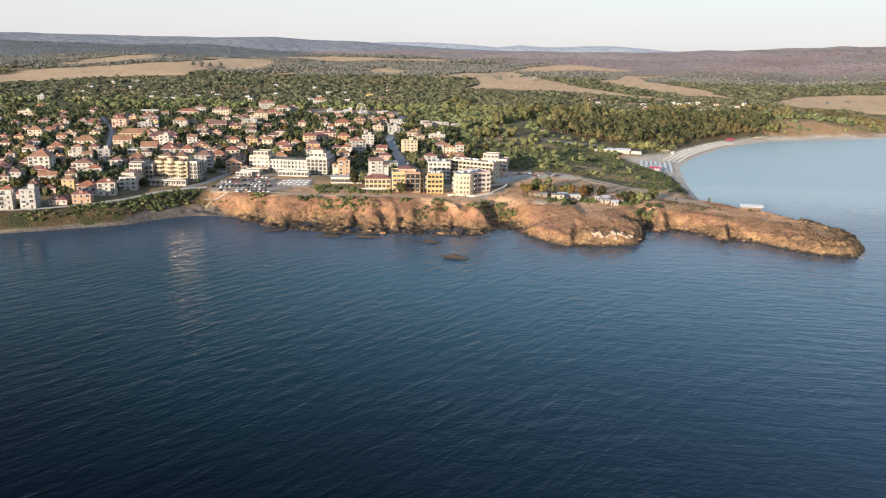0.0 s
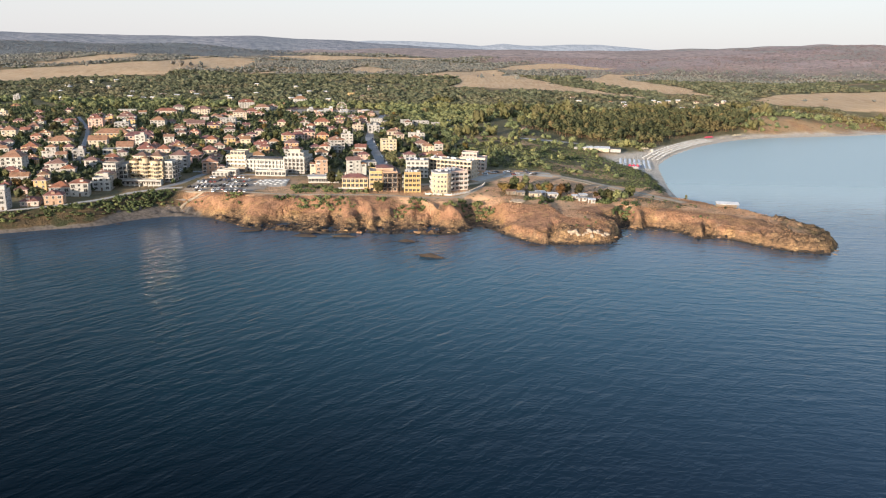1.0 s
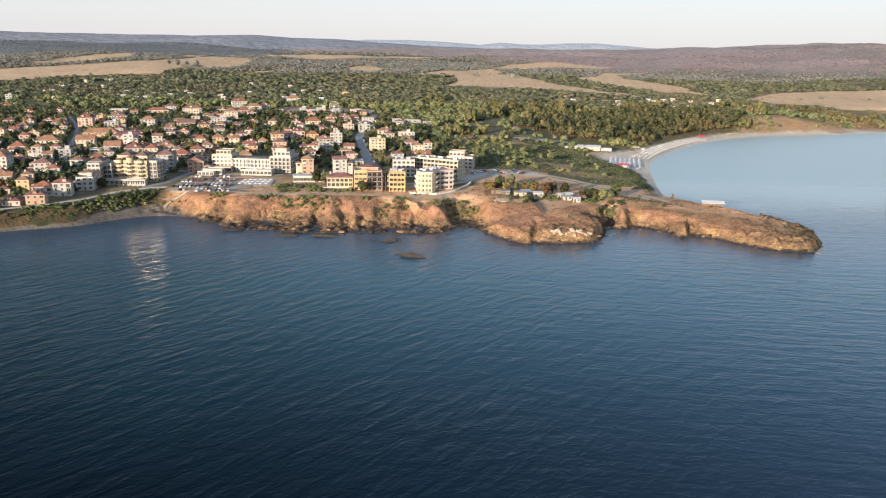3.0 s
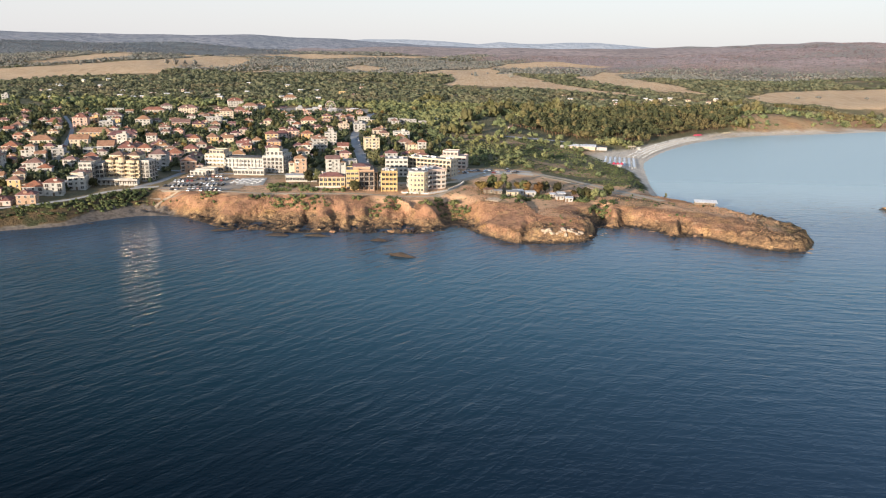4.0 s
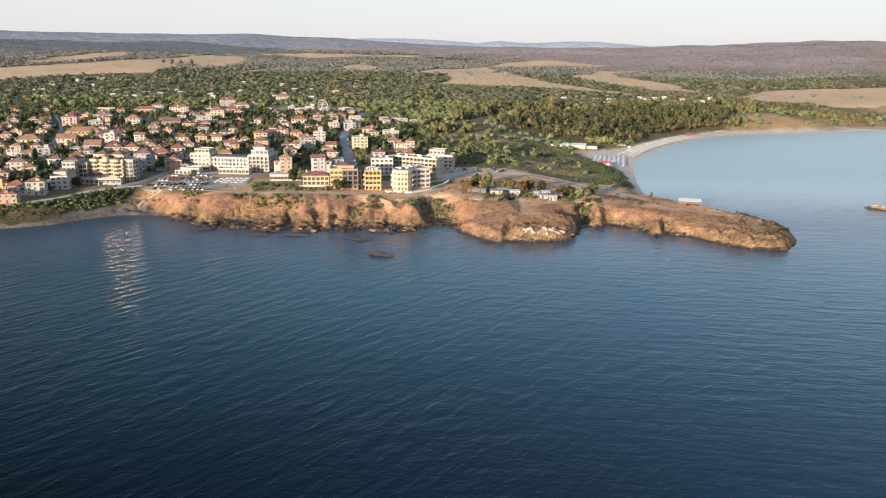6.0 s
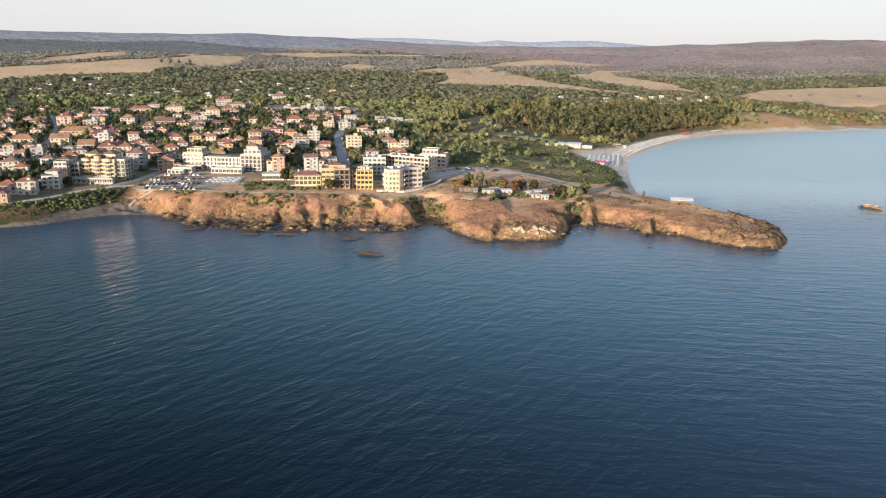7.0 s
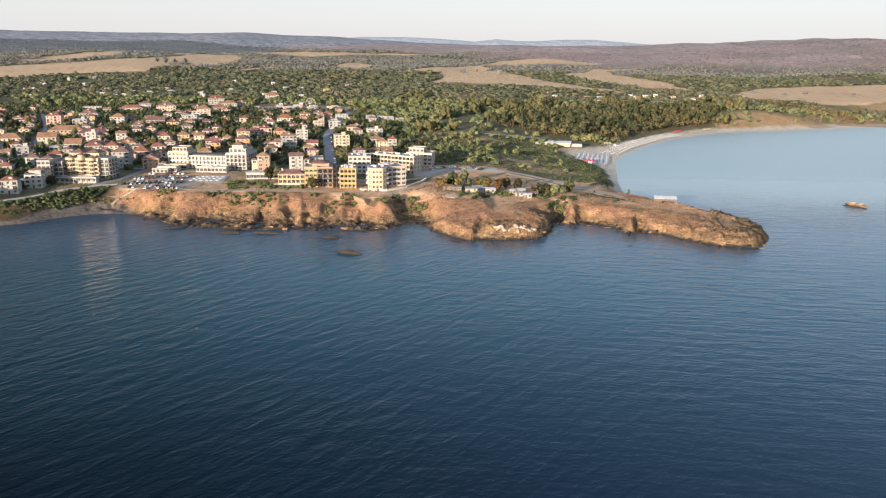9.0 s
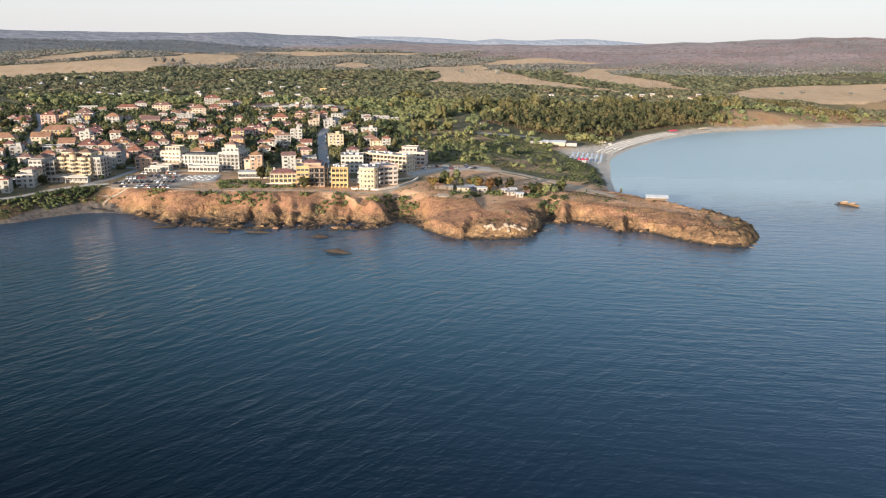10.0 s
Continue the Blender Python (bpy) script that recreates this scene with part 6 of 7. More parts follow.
def woodland():
    sets = {"wood": [], "poplar": [], "pine": [], "scrub": [], "hedge": [], "heath": [], "slope": [], "back": [], "single": [], "garden": []}
    for y0, y1, step, seed in ((470, 800, 6.6, 1), (800, 1150, 8.0, 2), (1150, 1500, 9.5, 3), (1500, 1900, 11.5, 4)):
        x, y, r = raster(-0.72 * y1 - 80, 0.72 * y1 + 80, y0, y1, step, seed)
        d, _ = shore(x, y)
        ok = (d > np.where(x > 100, 34, 60)) & ~in_fields(x, y) & (np.abs(x) < 0.70 * y + 90) & ~inside(x, y, FUN_RING)
        town, pine = inside(x, y, TOWN_RING), inside(x, y, PINE_RING)
        scrub = inside(x, y, SCRUB_RING)
        thick = rough(x, y, 120, 120, 3)
        ok &= r.rand(len(x)) < np.where(pine, 0.97, 0.93) - 0.85 * smooth(0.25, 0.75, thick) * ~pine
        ok &= ~in_fields(x, y + 38) & ~in_fields(x, y + 16)
        ok &= ~town & ~scrub & ~((x < -190) & (y < 560)) & ~((x < 100) & (y < 640)) & ~((x > 100) & (x < 190) & (y < 800) & (d < 70))
        ok &= ~(inside(x, y, np.array(BARE_BANK, float)) & (r.rand(len(x)) < 0.66))
        ok &= clear_of(x, y, 2.0) & ~((x > -245) & (x < -105) & (y > 930) & (y < 985))
        size = step * (0.40 + 0.55 * r.rand(len(x)) ** 2)
        high = size * r.uniform(0.75, 1.2, len(x)) * (0.6 if y0 > 1100 else 0.9)
        pop = inside(x, y, POPLAR_RING) & (r.rand(len(x)) < 0.3) | (rough(x, y, 45, 130, 2) > 0.85) & (x > -80) & (y < 1250)
        rows = np.stack([x, y, size, high], -1)
        sets["pine"].append(rows[ok & pine] * (1, 1, 1.0, 1.0))
        sets["poplar"].append(rows[ok & ~pine & pop & ~((x > 430) & (y > 1480))] * (1, 1, 1.25, 1.9))
        moor = (heath_at(x, y) > r.uniform(0.1, 0.8, len(x))) & ~pine
        sets["heath"].append(rows[ok & moor] * (1, 1, 0.7, 0.5))
        sets["wood" if y0 < 1100 else "back"].append(rows[ok & ~pine & ~pop & ~moor])
    # a belt of pines over the bare bank, and a thicker stand on the slope
    u = np.linspace(0, 1, 70)
    belt = np.random.RandomState(23)
    sets["pine"].append(np.stack([528 + 100 * u + belt.uniform(-7, 7, 70), 1216 - 80 * u + belt.uniform(-7, 7, 70), belt.uniform(2.6, 4.2, 70), belt.uniform(2.6, 4.2, 70)], -1))
    sets["pine"].append(np.vstack(sets["pine"]) + np.array([3.6, 3.1, 0, 0]))
    # more garden trees, behind the first rows
    x, y, r = raster(-620, 0, 445, 1010, 6.0, 9)
    ok = inside(x, y, TOWN_RING) & clear_of(x, y, 0.6) & (r.rand(len(x)) < np.where(x < -230, 0.85, 0.65)) & ~((x > -205) & (x < -105) & (y < 556))
    for a, b in TREE_SPOTS:
        ok &= np.hypot(x - a, y - b) > 4
    sets["garden"].append(np.stack([x, y, r.uniform(1.8, 3.6, len(x)) * np.where(x < -230, 1.15, 1), r.uniform(2.0, 3.8, len(x)) * np.where(x < -230, 1.25, 1)], -1)[ok])
    # the green edge between the last houses and the low ground
    x, y, r = raster(-60, 75, 575, 800, 5.5, 14)
    edge = np.array([(-25, 598), (35, 585), (72, 600), (60, 690), (45, 770), (-45, 795)], float)
    ok = inside(x, y, edge) & clear_of(x, y, 1.0) & (r.rand(len(x)) < 0.26 - 0.22 * smooth(0.0, 0.5, rough(x, y, 40, 145, 2)))
    sets["wood"].append(np.stack([x, y, r.uniform(1.4, 3.6, len(x)), r.uniform(1.2, 3.2, len(x))], -1)[ok])
    # bushes of the low ground behind the beach
    x, y, r = raster(-8, 165, 515, 805, 2.7, 10)
    d, _ = shore(x, y)
    ok = inside(x, y, SCRUB_RING) & (d > 9) & clear_of(x, y, 1.0) & (r.rand(len(x)) < 0.95 - 0.75 * smooth(0.1, 0.55, rough(x, y, 30, 140, 3)))
    sets["scrub"].append(np.stack([x, y, 0.8 + 1.6 * r.rand(len(x)) ** 3, 0.3 + 0.9 * r.rand(len(x)) ** 3], -1)[ok])
    # young trees among them, mostly inland
    ok = inside(x, y, SCRUB_RING) & (d > 40) & clear_of(x, y, 2.0) & (r.rand(len(x)) < 0.035 * (1 - smooth(40, 110, x)) + 0.006)
    sets["wood"].append(np.stack([x, y, r.uniform(2.0, 4.2, len(x)), r.uniform(2.0, 4.0, len(x))], -1)[ok])
    # bushes on the cliff top, in the gullies and on the headland
    x, y, r = raster(-330, 160, 400, 520, 2.6, 11)
    d, tr = shore(x, y)
    patch = smooth(0.35, 0.75, rough(x, y, 22, 150, 3)) * np.where(x > 5, 0.15, 1.0)
    big = np.zeros(x.shape)
    for a, b, rad in ((-46, 437, 7), (92, 447, 10), (-4, 440, 7), (5, 446, 8), (-210, 455, 14), (-225, 446, 14), (-232, 430, 13), (-216, 440, 10), (-250, 414, 8), (-268, 404, 9), (-202, 452, 8), (-235, 429, 10), (-229, 442, 12), (-222, 453, 10), (-222, 436, 10), (-240, 424, 9), (-113, 487, 6), (-105, 485, 6), (-97, 480, 7), (-124, 488, 5), (-154, 453, 4), (-148, 451, 4), (-121, 449, 5), (-112, 450, 6), (-104, 447, 8), (-95, 447, 8), (-87, 444, 8), (-83, 467, 5), (-77, 464, 5), (-71, 468, 5), (-36, 443, 7), (-39, 447, 6), (-58, 447, 4), (-15, 440, 7), (-6, 452, 6), (1, 455, 5), (46, 464, 7), (41, 446, 5), (88, 474, 9), (99, 488, 8), (98, 502, 8), (-100, 452, 7), (-110, 466, 9), (-92, 470, 8), (-205, 462, 12), (60, 470, 9), (42, 462, 6), (100, 460, 8), (35, 455, 5), (-120, 480, 7), (82, 466, 8)):
        big = np.maximum(big, 1 - smooth(rad * 0.6, rad, np.hypot(x - a, y - b)))
    patch = np.maximum(patch, big)
    patch = np.maximum(patch, 0.9 * (x < -196) * smooth(7, 10, d) * (1 - smooth(22, 30, d)))
    ok = (d > np.where(x < -196, 7.5, 12)) & (r.rand(len(x)) < 0.8 * patch) & clear_of(x, y, 0.6) & ~((x > -195) & (x < -122) & (y > 458))
    sets["scrub"].append(np.stack([x, y, r.uniform(0.6, 1.9, len(x)) * np.where((x < -196) | (big > 0.3), 1.5, 1), r.uniform(0.5, 1.5, len(x)) * (1 + 0.5 * (big > 0.3))], -1)[ok])
    # woods of the far slopes
    for y0, y1, step, seed in ((1900, 2500, 11, 5), (2500, 3400, 16, 6), (3400, 4100, 26, 7)):
        x, y, r = raster(-0.70 * y1, 0.70 * y1, y0, y1, step, seed)
        ok = ~in_fields(x, y) & ~in_fields(x, y + 45) & (np.abs(x) < 0.68 * y + 60) & (r.rand(len(x)) < 0.8 - 0.5 * smooth(0.2, 0.8, rough(x, y, 300, 160, 3)))
        moor = heath_at(x, y) > r.uniform(0.05, 0.75, len(x))
        ok &= ~moor | (r.rand(len(x)) < 0.75)
        rows = np.stack([x, y, step * r.uniform(0.4, 0.75, len(x)), r.uniform(2.5, 5.5, len(x))], -1)
        slope = hazy_ridge_wood_at(x, y) > r.uniform(0.2, 0.8, len(x))
        sets["slope"].append(rows[ok & ~moor & slope] * (1, 1, 0.75, 0.35))
        sets["hedge"].append(rows[ok & ~moor & ~slope] * (1, 1, 1.0, 1.0))
        sets["heath"].append(rows[ok & moor] * (1, 1, 0.8, 0.5))
    # single trees standing in the fields
    for x, y, s in ((66, 1795, 8), (146, 1768, 9), (-745, 2150, 9), (-760, 2120, 12), (-790, 2135, 11), (-720, 2170, 10), (-640, 2060, 6), (-960, 1980, 6), (60, 1880, 4), (100, 1900, 4), (700, 1420, 8), (780, 1400, 6), (650, 1400, 7), (850, 1380, 6), (900, 1500, 7)):
        sets["single"].append(np.array([(x, y, s * 0.85, s * (1.05 if x < 300 else 0.5))], float))
    return {k: np.vstack(v) for k, v in sets.items() if v}


PLANTS = woodland()
scatter("woodland", "dense olive-green broadleaf woodland behind the town", "woodland", WOOD_KINDS, PLANTS["wood"], WOODLAND, True)
scatter("garden_trees", "dark green fig, walnut and cypress trees between the houses", "trees", WOOD_KINDS, PLANTS["garden"], GARDEN, True)
scatter("inland_woodland", "oak woodland stretching inland to the stubble fields, painted grey-green with haze", "woodland", BACK_KINDS, PLANTS["back"], HAZY_INLAND, True)
scatter("poplar_grove", "yellow-green poplars standing out of the woodland", "woodland", WOOD_KINDS, PLANTS["poplar"], POPLAR, True)
scatter("pine_wood", "tall dark pine wood on the bank above the beach", "woodland", PINE_KINDS, PLANTS["pine"] * (1, 1, 1.0, 0.85), PINE, True, 3.2)
POLE = np.array([(math.cos(a), math.sin(a), h) for h in (-0.5, 7.0) for a in (0, 2.1, 4.2)]) * (0.2, 0.2, 0.85), np.array([(0, 1, 4), (0, 4, 3), (1, 2, 5), (1, 5, 4), (2, 0, 3), (2, 3, 5)])
scatter("pine_trunks", "bare reddish trunks at the foot of the pine wood", "woodland", [POLE], np.column_stack([PLANTS["pine"][:, :2], np.ones((len(PLANTS["pine"]), 2))]), PINE_BARK)
scatter("scrub", "low green and dry bushes on dunes and cliff tops", "bushes", BUSH_KINDS, PLANTS["scrub"], SCRUB, True)
scatter("heath", "brown and mauve scrub oak covering the far slopes, paled by painted haze", "woodland", HEATH_KINDS, PLANTS["heath"], HAZY_HEATH, True)
scatter("ridge_woods", "oak woods on the far western ridge, painted blue-grey with haze", "woodland", HEATH_KINDS, PLANTS["slope"], HAZY_RIDGE_LEAF, True)
scatter("far_woods", "far hedges and woods between the stubble fields", "woodland", FAR_KINDS, PLANTS["hedge"], HAZY_LEAF, True)


scatter("field_trees", "lone round trees and bushes standing in stubble", "trees", WOOD_KINDS, PLANTS["single"], HAZY_LEAF, True)


# tufts of dry grass on the headland and the cliffs
TUFT = foliage("dry_grass", (0.46, 0.27, 0.135), (0.62, 0.41, 0.22), (0.55, 0.32, 0.16))
x, y, r = raster(-200, 205, 385, 500, 1.75, 12)
d, tr = shore(x, y)
steep = (1 - smooth(0.3, 0.9, tr[:, 4])) * smooth(5, 12, d)
ok = (r.rand(len(x)) < 0.8 * steep * smooth(-0.5, 0.3, rough(x, y, 18, 180, 3)) * np.where(x < 4, 0.4, 1.0)) & clear_of(x, y, 0.4) & ~((x > -195) & (x < -122) & (y > 462)) & ~((x < 0) & (y > 470)) & (x < 182)
TUFT_KINDS = [crown(s, 1, 9, 0.7, ICO1, 0.5) for s in (81, 82, 83)]
scatter("dry_grass", "tufts of dry ochre grass on the headland and cliffs", "grass", TUFT_KINDS, np.stack([x, y, r.uniform(0.4, 0.95, len(x)), r.uniform(0.18, 0.5, len(x))], -1)[ok], TUFT, True)


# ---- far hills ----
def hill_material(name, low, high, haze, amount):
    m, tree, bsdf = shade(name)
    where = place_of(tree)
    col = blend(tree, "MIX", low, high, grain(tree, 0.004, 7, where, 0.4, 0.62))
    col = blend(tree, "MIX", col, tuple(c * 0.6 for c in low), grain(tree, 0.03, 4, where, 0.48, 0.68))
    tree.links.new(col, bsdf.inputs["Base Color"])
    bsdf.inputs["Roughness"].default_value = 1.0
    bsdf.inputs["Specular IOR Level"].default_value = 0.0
    # distance haze is put in as a faint glow of the hills
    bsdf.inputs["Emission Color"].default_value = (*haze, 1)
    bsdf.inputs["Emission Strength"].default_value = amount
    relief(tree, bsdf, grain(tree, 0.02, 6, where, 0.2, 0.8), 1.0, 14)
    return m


def ridge(name, xs, y, heights, seed, material, label, depth=500, jag=8):
    """A far hill range with a rounded back."""
    x = np.linspace(xs[0], xs[-1], 220)
    crest = np.interp(x, xs, heights) + jag * rough(x, 0 * x + y, 420, seed, 4)
    rows = np.linspace(0, 1, 14)
    vx = np.repeat(x[None], len(rows), 0)
    vy = y - depth + depth * np.repeat(rows[:, None], len(x), 1)
    vz = 60 + (crest[None] - 60) * np.sin(rows * np.pi / 2)[:, None] ** 0.8 + jag * 1.2 * rough(vx, vy, 260, seed + 9, 4) * np.sin(rows * np.pi)[:, None]
    ob = sheet(name, np.stack([vx, vy, vz], -1).reshape(-1, 3), grid_faces(len(x), len(rows)), material)
    return tagged(ob, label, "hills", kind="structure")


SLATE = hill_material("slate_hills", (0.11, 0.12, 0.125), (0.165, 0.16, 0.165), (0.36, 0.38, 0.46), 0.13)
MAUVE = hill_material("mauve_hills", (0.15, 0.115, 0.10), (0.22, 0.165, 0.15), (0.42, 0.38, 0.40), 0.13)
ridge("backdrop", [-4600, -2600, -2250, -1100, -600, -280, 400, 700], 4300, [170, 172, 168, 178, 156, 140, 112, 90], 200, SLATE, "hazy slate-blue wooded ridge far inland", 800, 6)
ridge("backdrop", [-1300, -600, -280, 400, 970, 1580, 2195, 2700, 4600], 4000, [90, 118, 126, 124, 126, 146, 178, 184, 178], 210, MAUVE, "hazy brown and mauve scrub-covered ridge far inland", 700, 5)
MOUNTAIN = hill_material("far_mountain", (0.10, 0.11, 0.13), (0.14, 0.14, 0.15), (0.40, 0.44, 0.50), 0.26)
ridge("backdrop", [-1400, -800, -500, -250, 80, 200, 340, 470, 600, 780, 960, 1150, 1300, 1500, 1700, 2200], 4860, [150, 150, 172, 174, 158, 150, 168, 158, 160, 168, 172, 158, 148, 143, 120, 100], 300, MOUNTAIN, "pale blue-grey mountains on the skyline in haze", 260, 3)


# ---- rocks ----
ROCK = paint("sea_rock", (0.050, 0.036, 0.026), 0.5, 0.9, 0.6, vary=0.5)
PALE_ROCK = paint("pale_rock", (0.46, 0.36, 0.26), 0.4, 0.9, 0.5, vary=0.3)
OCHRE_ROCK = paint("ochre_rock", (0.36, 0.22, 0.11), 0.45, 0.95, 0.4, vary=0.6)


def rock_mesh(seed, material, flat=0.5):
    v, f = ICO2
    r = np.random.RandomState(seed)
    p = v * (1 + 0.1 * r.randn(len(v), 1))
    for k in range(11):  # broken faces
        n = r.randn(3)
        n /= np.linalg.norm(n)
        over = np.maximum(p @ n - r.uniform(0.45, 0.75), 0)
        p = p - over[:, None] * n
    p = p * 1.3 * (1, r.uniform(0.6, 0.9), flat)
    return tri_mesh("rock", p, f, material)


ROCKS = [rock_mesh(s, m, fl) for s, m, fl in ((71, ROCK, 0.36), (72, ROCK, 0.42), (73, OCHRE_ROCK, 0.4), (74, OCHRE_ROCK, 0.45), (75, PALE_ROCK, 0.7), (76, PALE_ROCK, 0.6))]
rock_rng = random.Random(8)


def rock(kind, x, y, z, size, label, stretch=1.0, turn=None, tall=1.0):
    turn = rock_rng.uniform(0, 180) if turn is None else turn
    ob = tagged(new("rock", ROCKS[kind]), label, "rock", "rocks of the shore")
    ob.matrix_basis = pose(x, y, z, rock_rng.uniform(-8, 8), rock_rng.uniform(-8, 8), turn) @ Matrix.Diagonal((size * stretch, size, size * tall, 1))
    return ob


# rocks lying off the shore
rock(1, -25, 358.5, 0.35, 3.0, "long flat brown rock awash in the sea", 2.0, -12, 1.6)
rock(0, -21, 357, -0.2, 2.0, "dark wet shelf beside the brown rock", 2.0, -10)
rock(1, -33, 362, -0.3, 1.6, "dark rock just above the water", 1.4)
rock(1, -39.5, 389, 0.3, 2.5, "flat brown rock awash near the cliff", 1.7, -8, 1.6)
rock(1, -34, 391, -0.2, 1.4, "small dark rock awash near the cliff", 1.3)
rock(0, 121, 381, -0.6, 2.0, "weedy rock showing at the water surface", 1.8, 0)
rock(1, -132, 407, 0.0, 3.3, "flat dark rock at the foot of the cliff", 2.2, 10)
rock(0, -98, 398, 0.0, 3.5, "flat dark rock at the foot of the cliff", 2.4, -5)
rock(1, -73, 398, 0.0, 3.3, "flat dark rock at the foot of the cliff", 2.4, 5)
rock(0, -216, 415, -0.1, 1.2, "dark stone on the wet beach edge", 1.5)
rock(1, -211, 418, -0.1, 1.4, "dark stone on the wet beach edge", 1.5)
rock(0, 30, 386, -0.5, 3.0, "flat ochre ledge at the headland foot", 2.2, -15)
# the islet
rock(1, 302, 493, 0.0, 3.4, "low dark islet of wet stone in the sea", 2.2, -48)
rock(3, 302, 493.5, 1.1, 2.9, "ochre back of the islet above the tide line", 2.0, -48)
rock(1, 299, 496.5, 1.2, 1.7, "dark upper ledge of the islet", 1.8, -48)
rock(4, 300, 496, 2.1, 1.0, "pale bleached rock on top of the islet", 2.0, -48)
rock(4, 303.5, 492, 2.2, 0.9, "pale bleached rock on top of the islet", 1.6, -40)
rock(0, 293, 502, -0.3, 1.2, "dark stone beside the islet", 1.6, -30)
rock(1, 318, 498, -0.5, 1.2, "dark stone in open water past the islet", 1.8, 10)
# pale bleached ledge on the nose of the headland, broken into blocks half sunk in the face
for k in range(18):
    x = 50 + 1.1 * k if k < 5 else 58 + 1.05 * (k - 5)
    y = 393.0 + 0.13 * (x - 50) + rock_rng.uniform(-0.9, 1.3)
    rock(rock_rng.choice((4, 5)), x, y, ground(x, y) - rock_rng.uniform(0.1, 0.6), rock_rng.uniform(1.0, 1.7), "pale bleached block on the rocky nose", rock_rng.uniform(1.0, 1.4), None, rock_rng.uniform(1.0, 1.5))
# boulders along the foot of the cliffs
for p in COAST:
    if -160 < p[0] < 212 and p[1] < 440:
        for k in range(2):
            x, y = p[0] + rock_rng.uniform(-5, 5), p[1] + rock_rng.uniform(-2.5, 4)
            size = rock_rng.uniform(0.5, 1.5) ** 1.5
            if ground(x, y) > 1.6 and x > 6 or x > 200:
                continue
            kind = rock_rng.choice((0, 1, 0, 1, 2))
            rock(kind, x, y, max(ground(x, y), -0.3), size, ("dark wet boulder" if kind < 2 else "ochre boulder") + " at the foot of the cliff", rock_rng.uniform(1.2, 2.4))


# ---- huts and shelter on the headland ----
SHEET = paint("pale_sheet_roof", (0.66, 0.66, 0.66), 0.25, 0.6)
RUST = paint("rusty_sheet", (0.30, 0.16, 0.10), 0.4, 0.8)
TIMBER = paint("grey_timber", (0.24, 0.19, 0.14), 0.35, 0.9, 1.5)


def hut(x, y, turn, w, d, h, wall, roof, label):
    root = thing("hut", label, "hut", "huts on the headland", pose(x, y, ground(x, y), 0, 0, turn))
    part("wall", Shape().box(-w / 2, w / 2, -d / 2, d / 2, -0.8, h).mesh("wall", wall), root)
    s = Shape()
    s.add([(-w / 2 - 0.4, -d / 2 - 0.4, h + 0.02), (w / 2 + 0.4, -d / 2 - 0.4, h + 0.02), (w / 2 + 0.4, d / 2 + 0.4, h + 0.55), (-w / 2 - 0.4, d / 2 + 0.4, h + 0.55), (-w / 2 - 0.4, -d / 2 - 0.4, h + 0.14), (w / 2 + 0.4, -d / 2 - 0.4, h + 0.14), (w / 2 + 0.4, d / 2 + 0.4, h + 0.67), (-w / 2 - 0.4, d / 2 + 0.4, h + 0.67)],
          [(3, 2, 1, 0), (4, 5, 6, 7), (0, 1, 5, 4), (1, 2, 6, 5), (2, 3, 7, 6), (3, 0, 4, 7)])
    part("roof", s.mesh("roof", roof), root)
    part("door", DOOR, root, pose(-w / 4, -d / 2, 0))
    part("window", WINDOW["s"], root, pose(w / 4, -d / 2, 0.8))


hut(24, 473, 10, 6, 4, 2.4, TIMBER, RUST, "low brown hut with a rusty sheet roof")
hut(30, 471, 6, 5, 3.5, 2.2, TIMBER, FLAT, "low grey timber hut in dry grass")
hut(39, 467, 8, 7, 4.5, 2.5, WALLS["c"], FLAT, "cream hut with a grey felt roof")
hut(44, 477, 12, 6, 4.5, 2.4, WALLS["g"], SHEET, "grey hut with a pale sheet roof")
hut(51.5, 475, 6, 6.5, 4, 2.6, WALLS["w"], SHEET, "white hut with a pale sheet roof")
hut(66, 474, 4, 3.5, 3, 2.2, WALLS["w"], SHEET, "small white hut on the headland")
hut(72, 478, 8, 5, 3.5, 2.3, WALLS["g"], SHEET, "grey hut under a pale sheet roof")
hut(75, 463, -6, 4.5, 3.2, 2.4, WALLS["w"], SHEET, "white cabin above the rocky slope")
hut(70, 469, 6, 5, 3.5, 2.2, WALLS["w"], FLAT, "low white cabin with a grey felt roof")
hut(80, 469, 6, 3.5, 3.0, 2.2, TIMBER, RUST, "brown shed with a rusty roof")
slab = tagged(new("slab", Shape().prism([(-4, -2), (3, -2.6), (4.4, 0.5), (1, 2.4), (-3, 1.6)], -0.9, 0.25).mesh("slab", PALE_ROCK)), "cracked concrete slab in dry grass", "slab")
slab.matrix_basis = pose(26, 450, ground(26, 450) + 0.45, 9, 0, -18) @ Matrix.Diagonal((1.15, 1.3, 1, 1))
shelter = thing("shelter", "open shelter with a long white sloping roof", "shelter", "", pose(162, 462, ground(162, 462), 0, 0, -8))
s = Shape()
s.add([(-7, -2.4, 2.5), (7, -2.4, 2.5), (7, 2.4, 3.5), (-7, 2.4, 3.5), (-7, -2.4, 2.65), (7, -2.4, 2.65), (7, 2.4, 3.65), (-7, 2.4, 3.65)], [(3, 2, 1, 0), (4, 5, 6, 7), (0, 1, 5, 4), (1, 2, 6, 5), (2, 3, 7, 6), (3, 0, 4, 7)])
part("roof", s.mesh("roof", SHEET), shelter)
for x in np.linspace(-6.5, 6.5, 6):
    for y in (-2.1, 2.1):
        part("post", Shape().box(x - 0.09, x + 0.09, y - 0.09, y + 0.09, -1.5, 2.95 + y * 0.2).mesh("post", TIMBER), shelter)
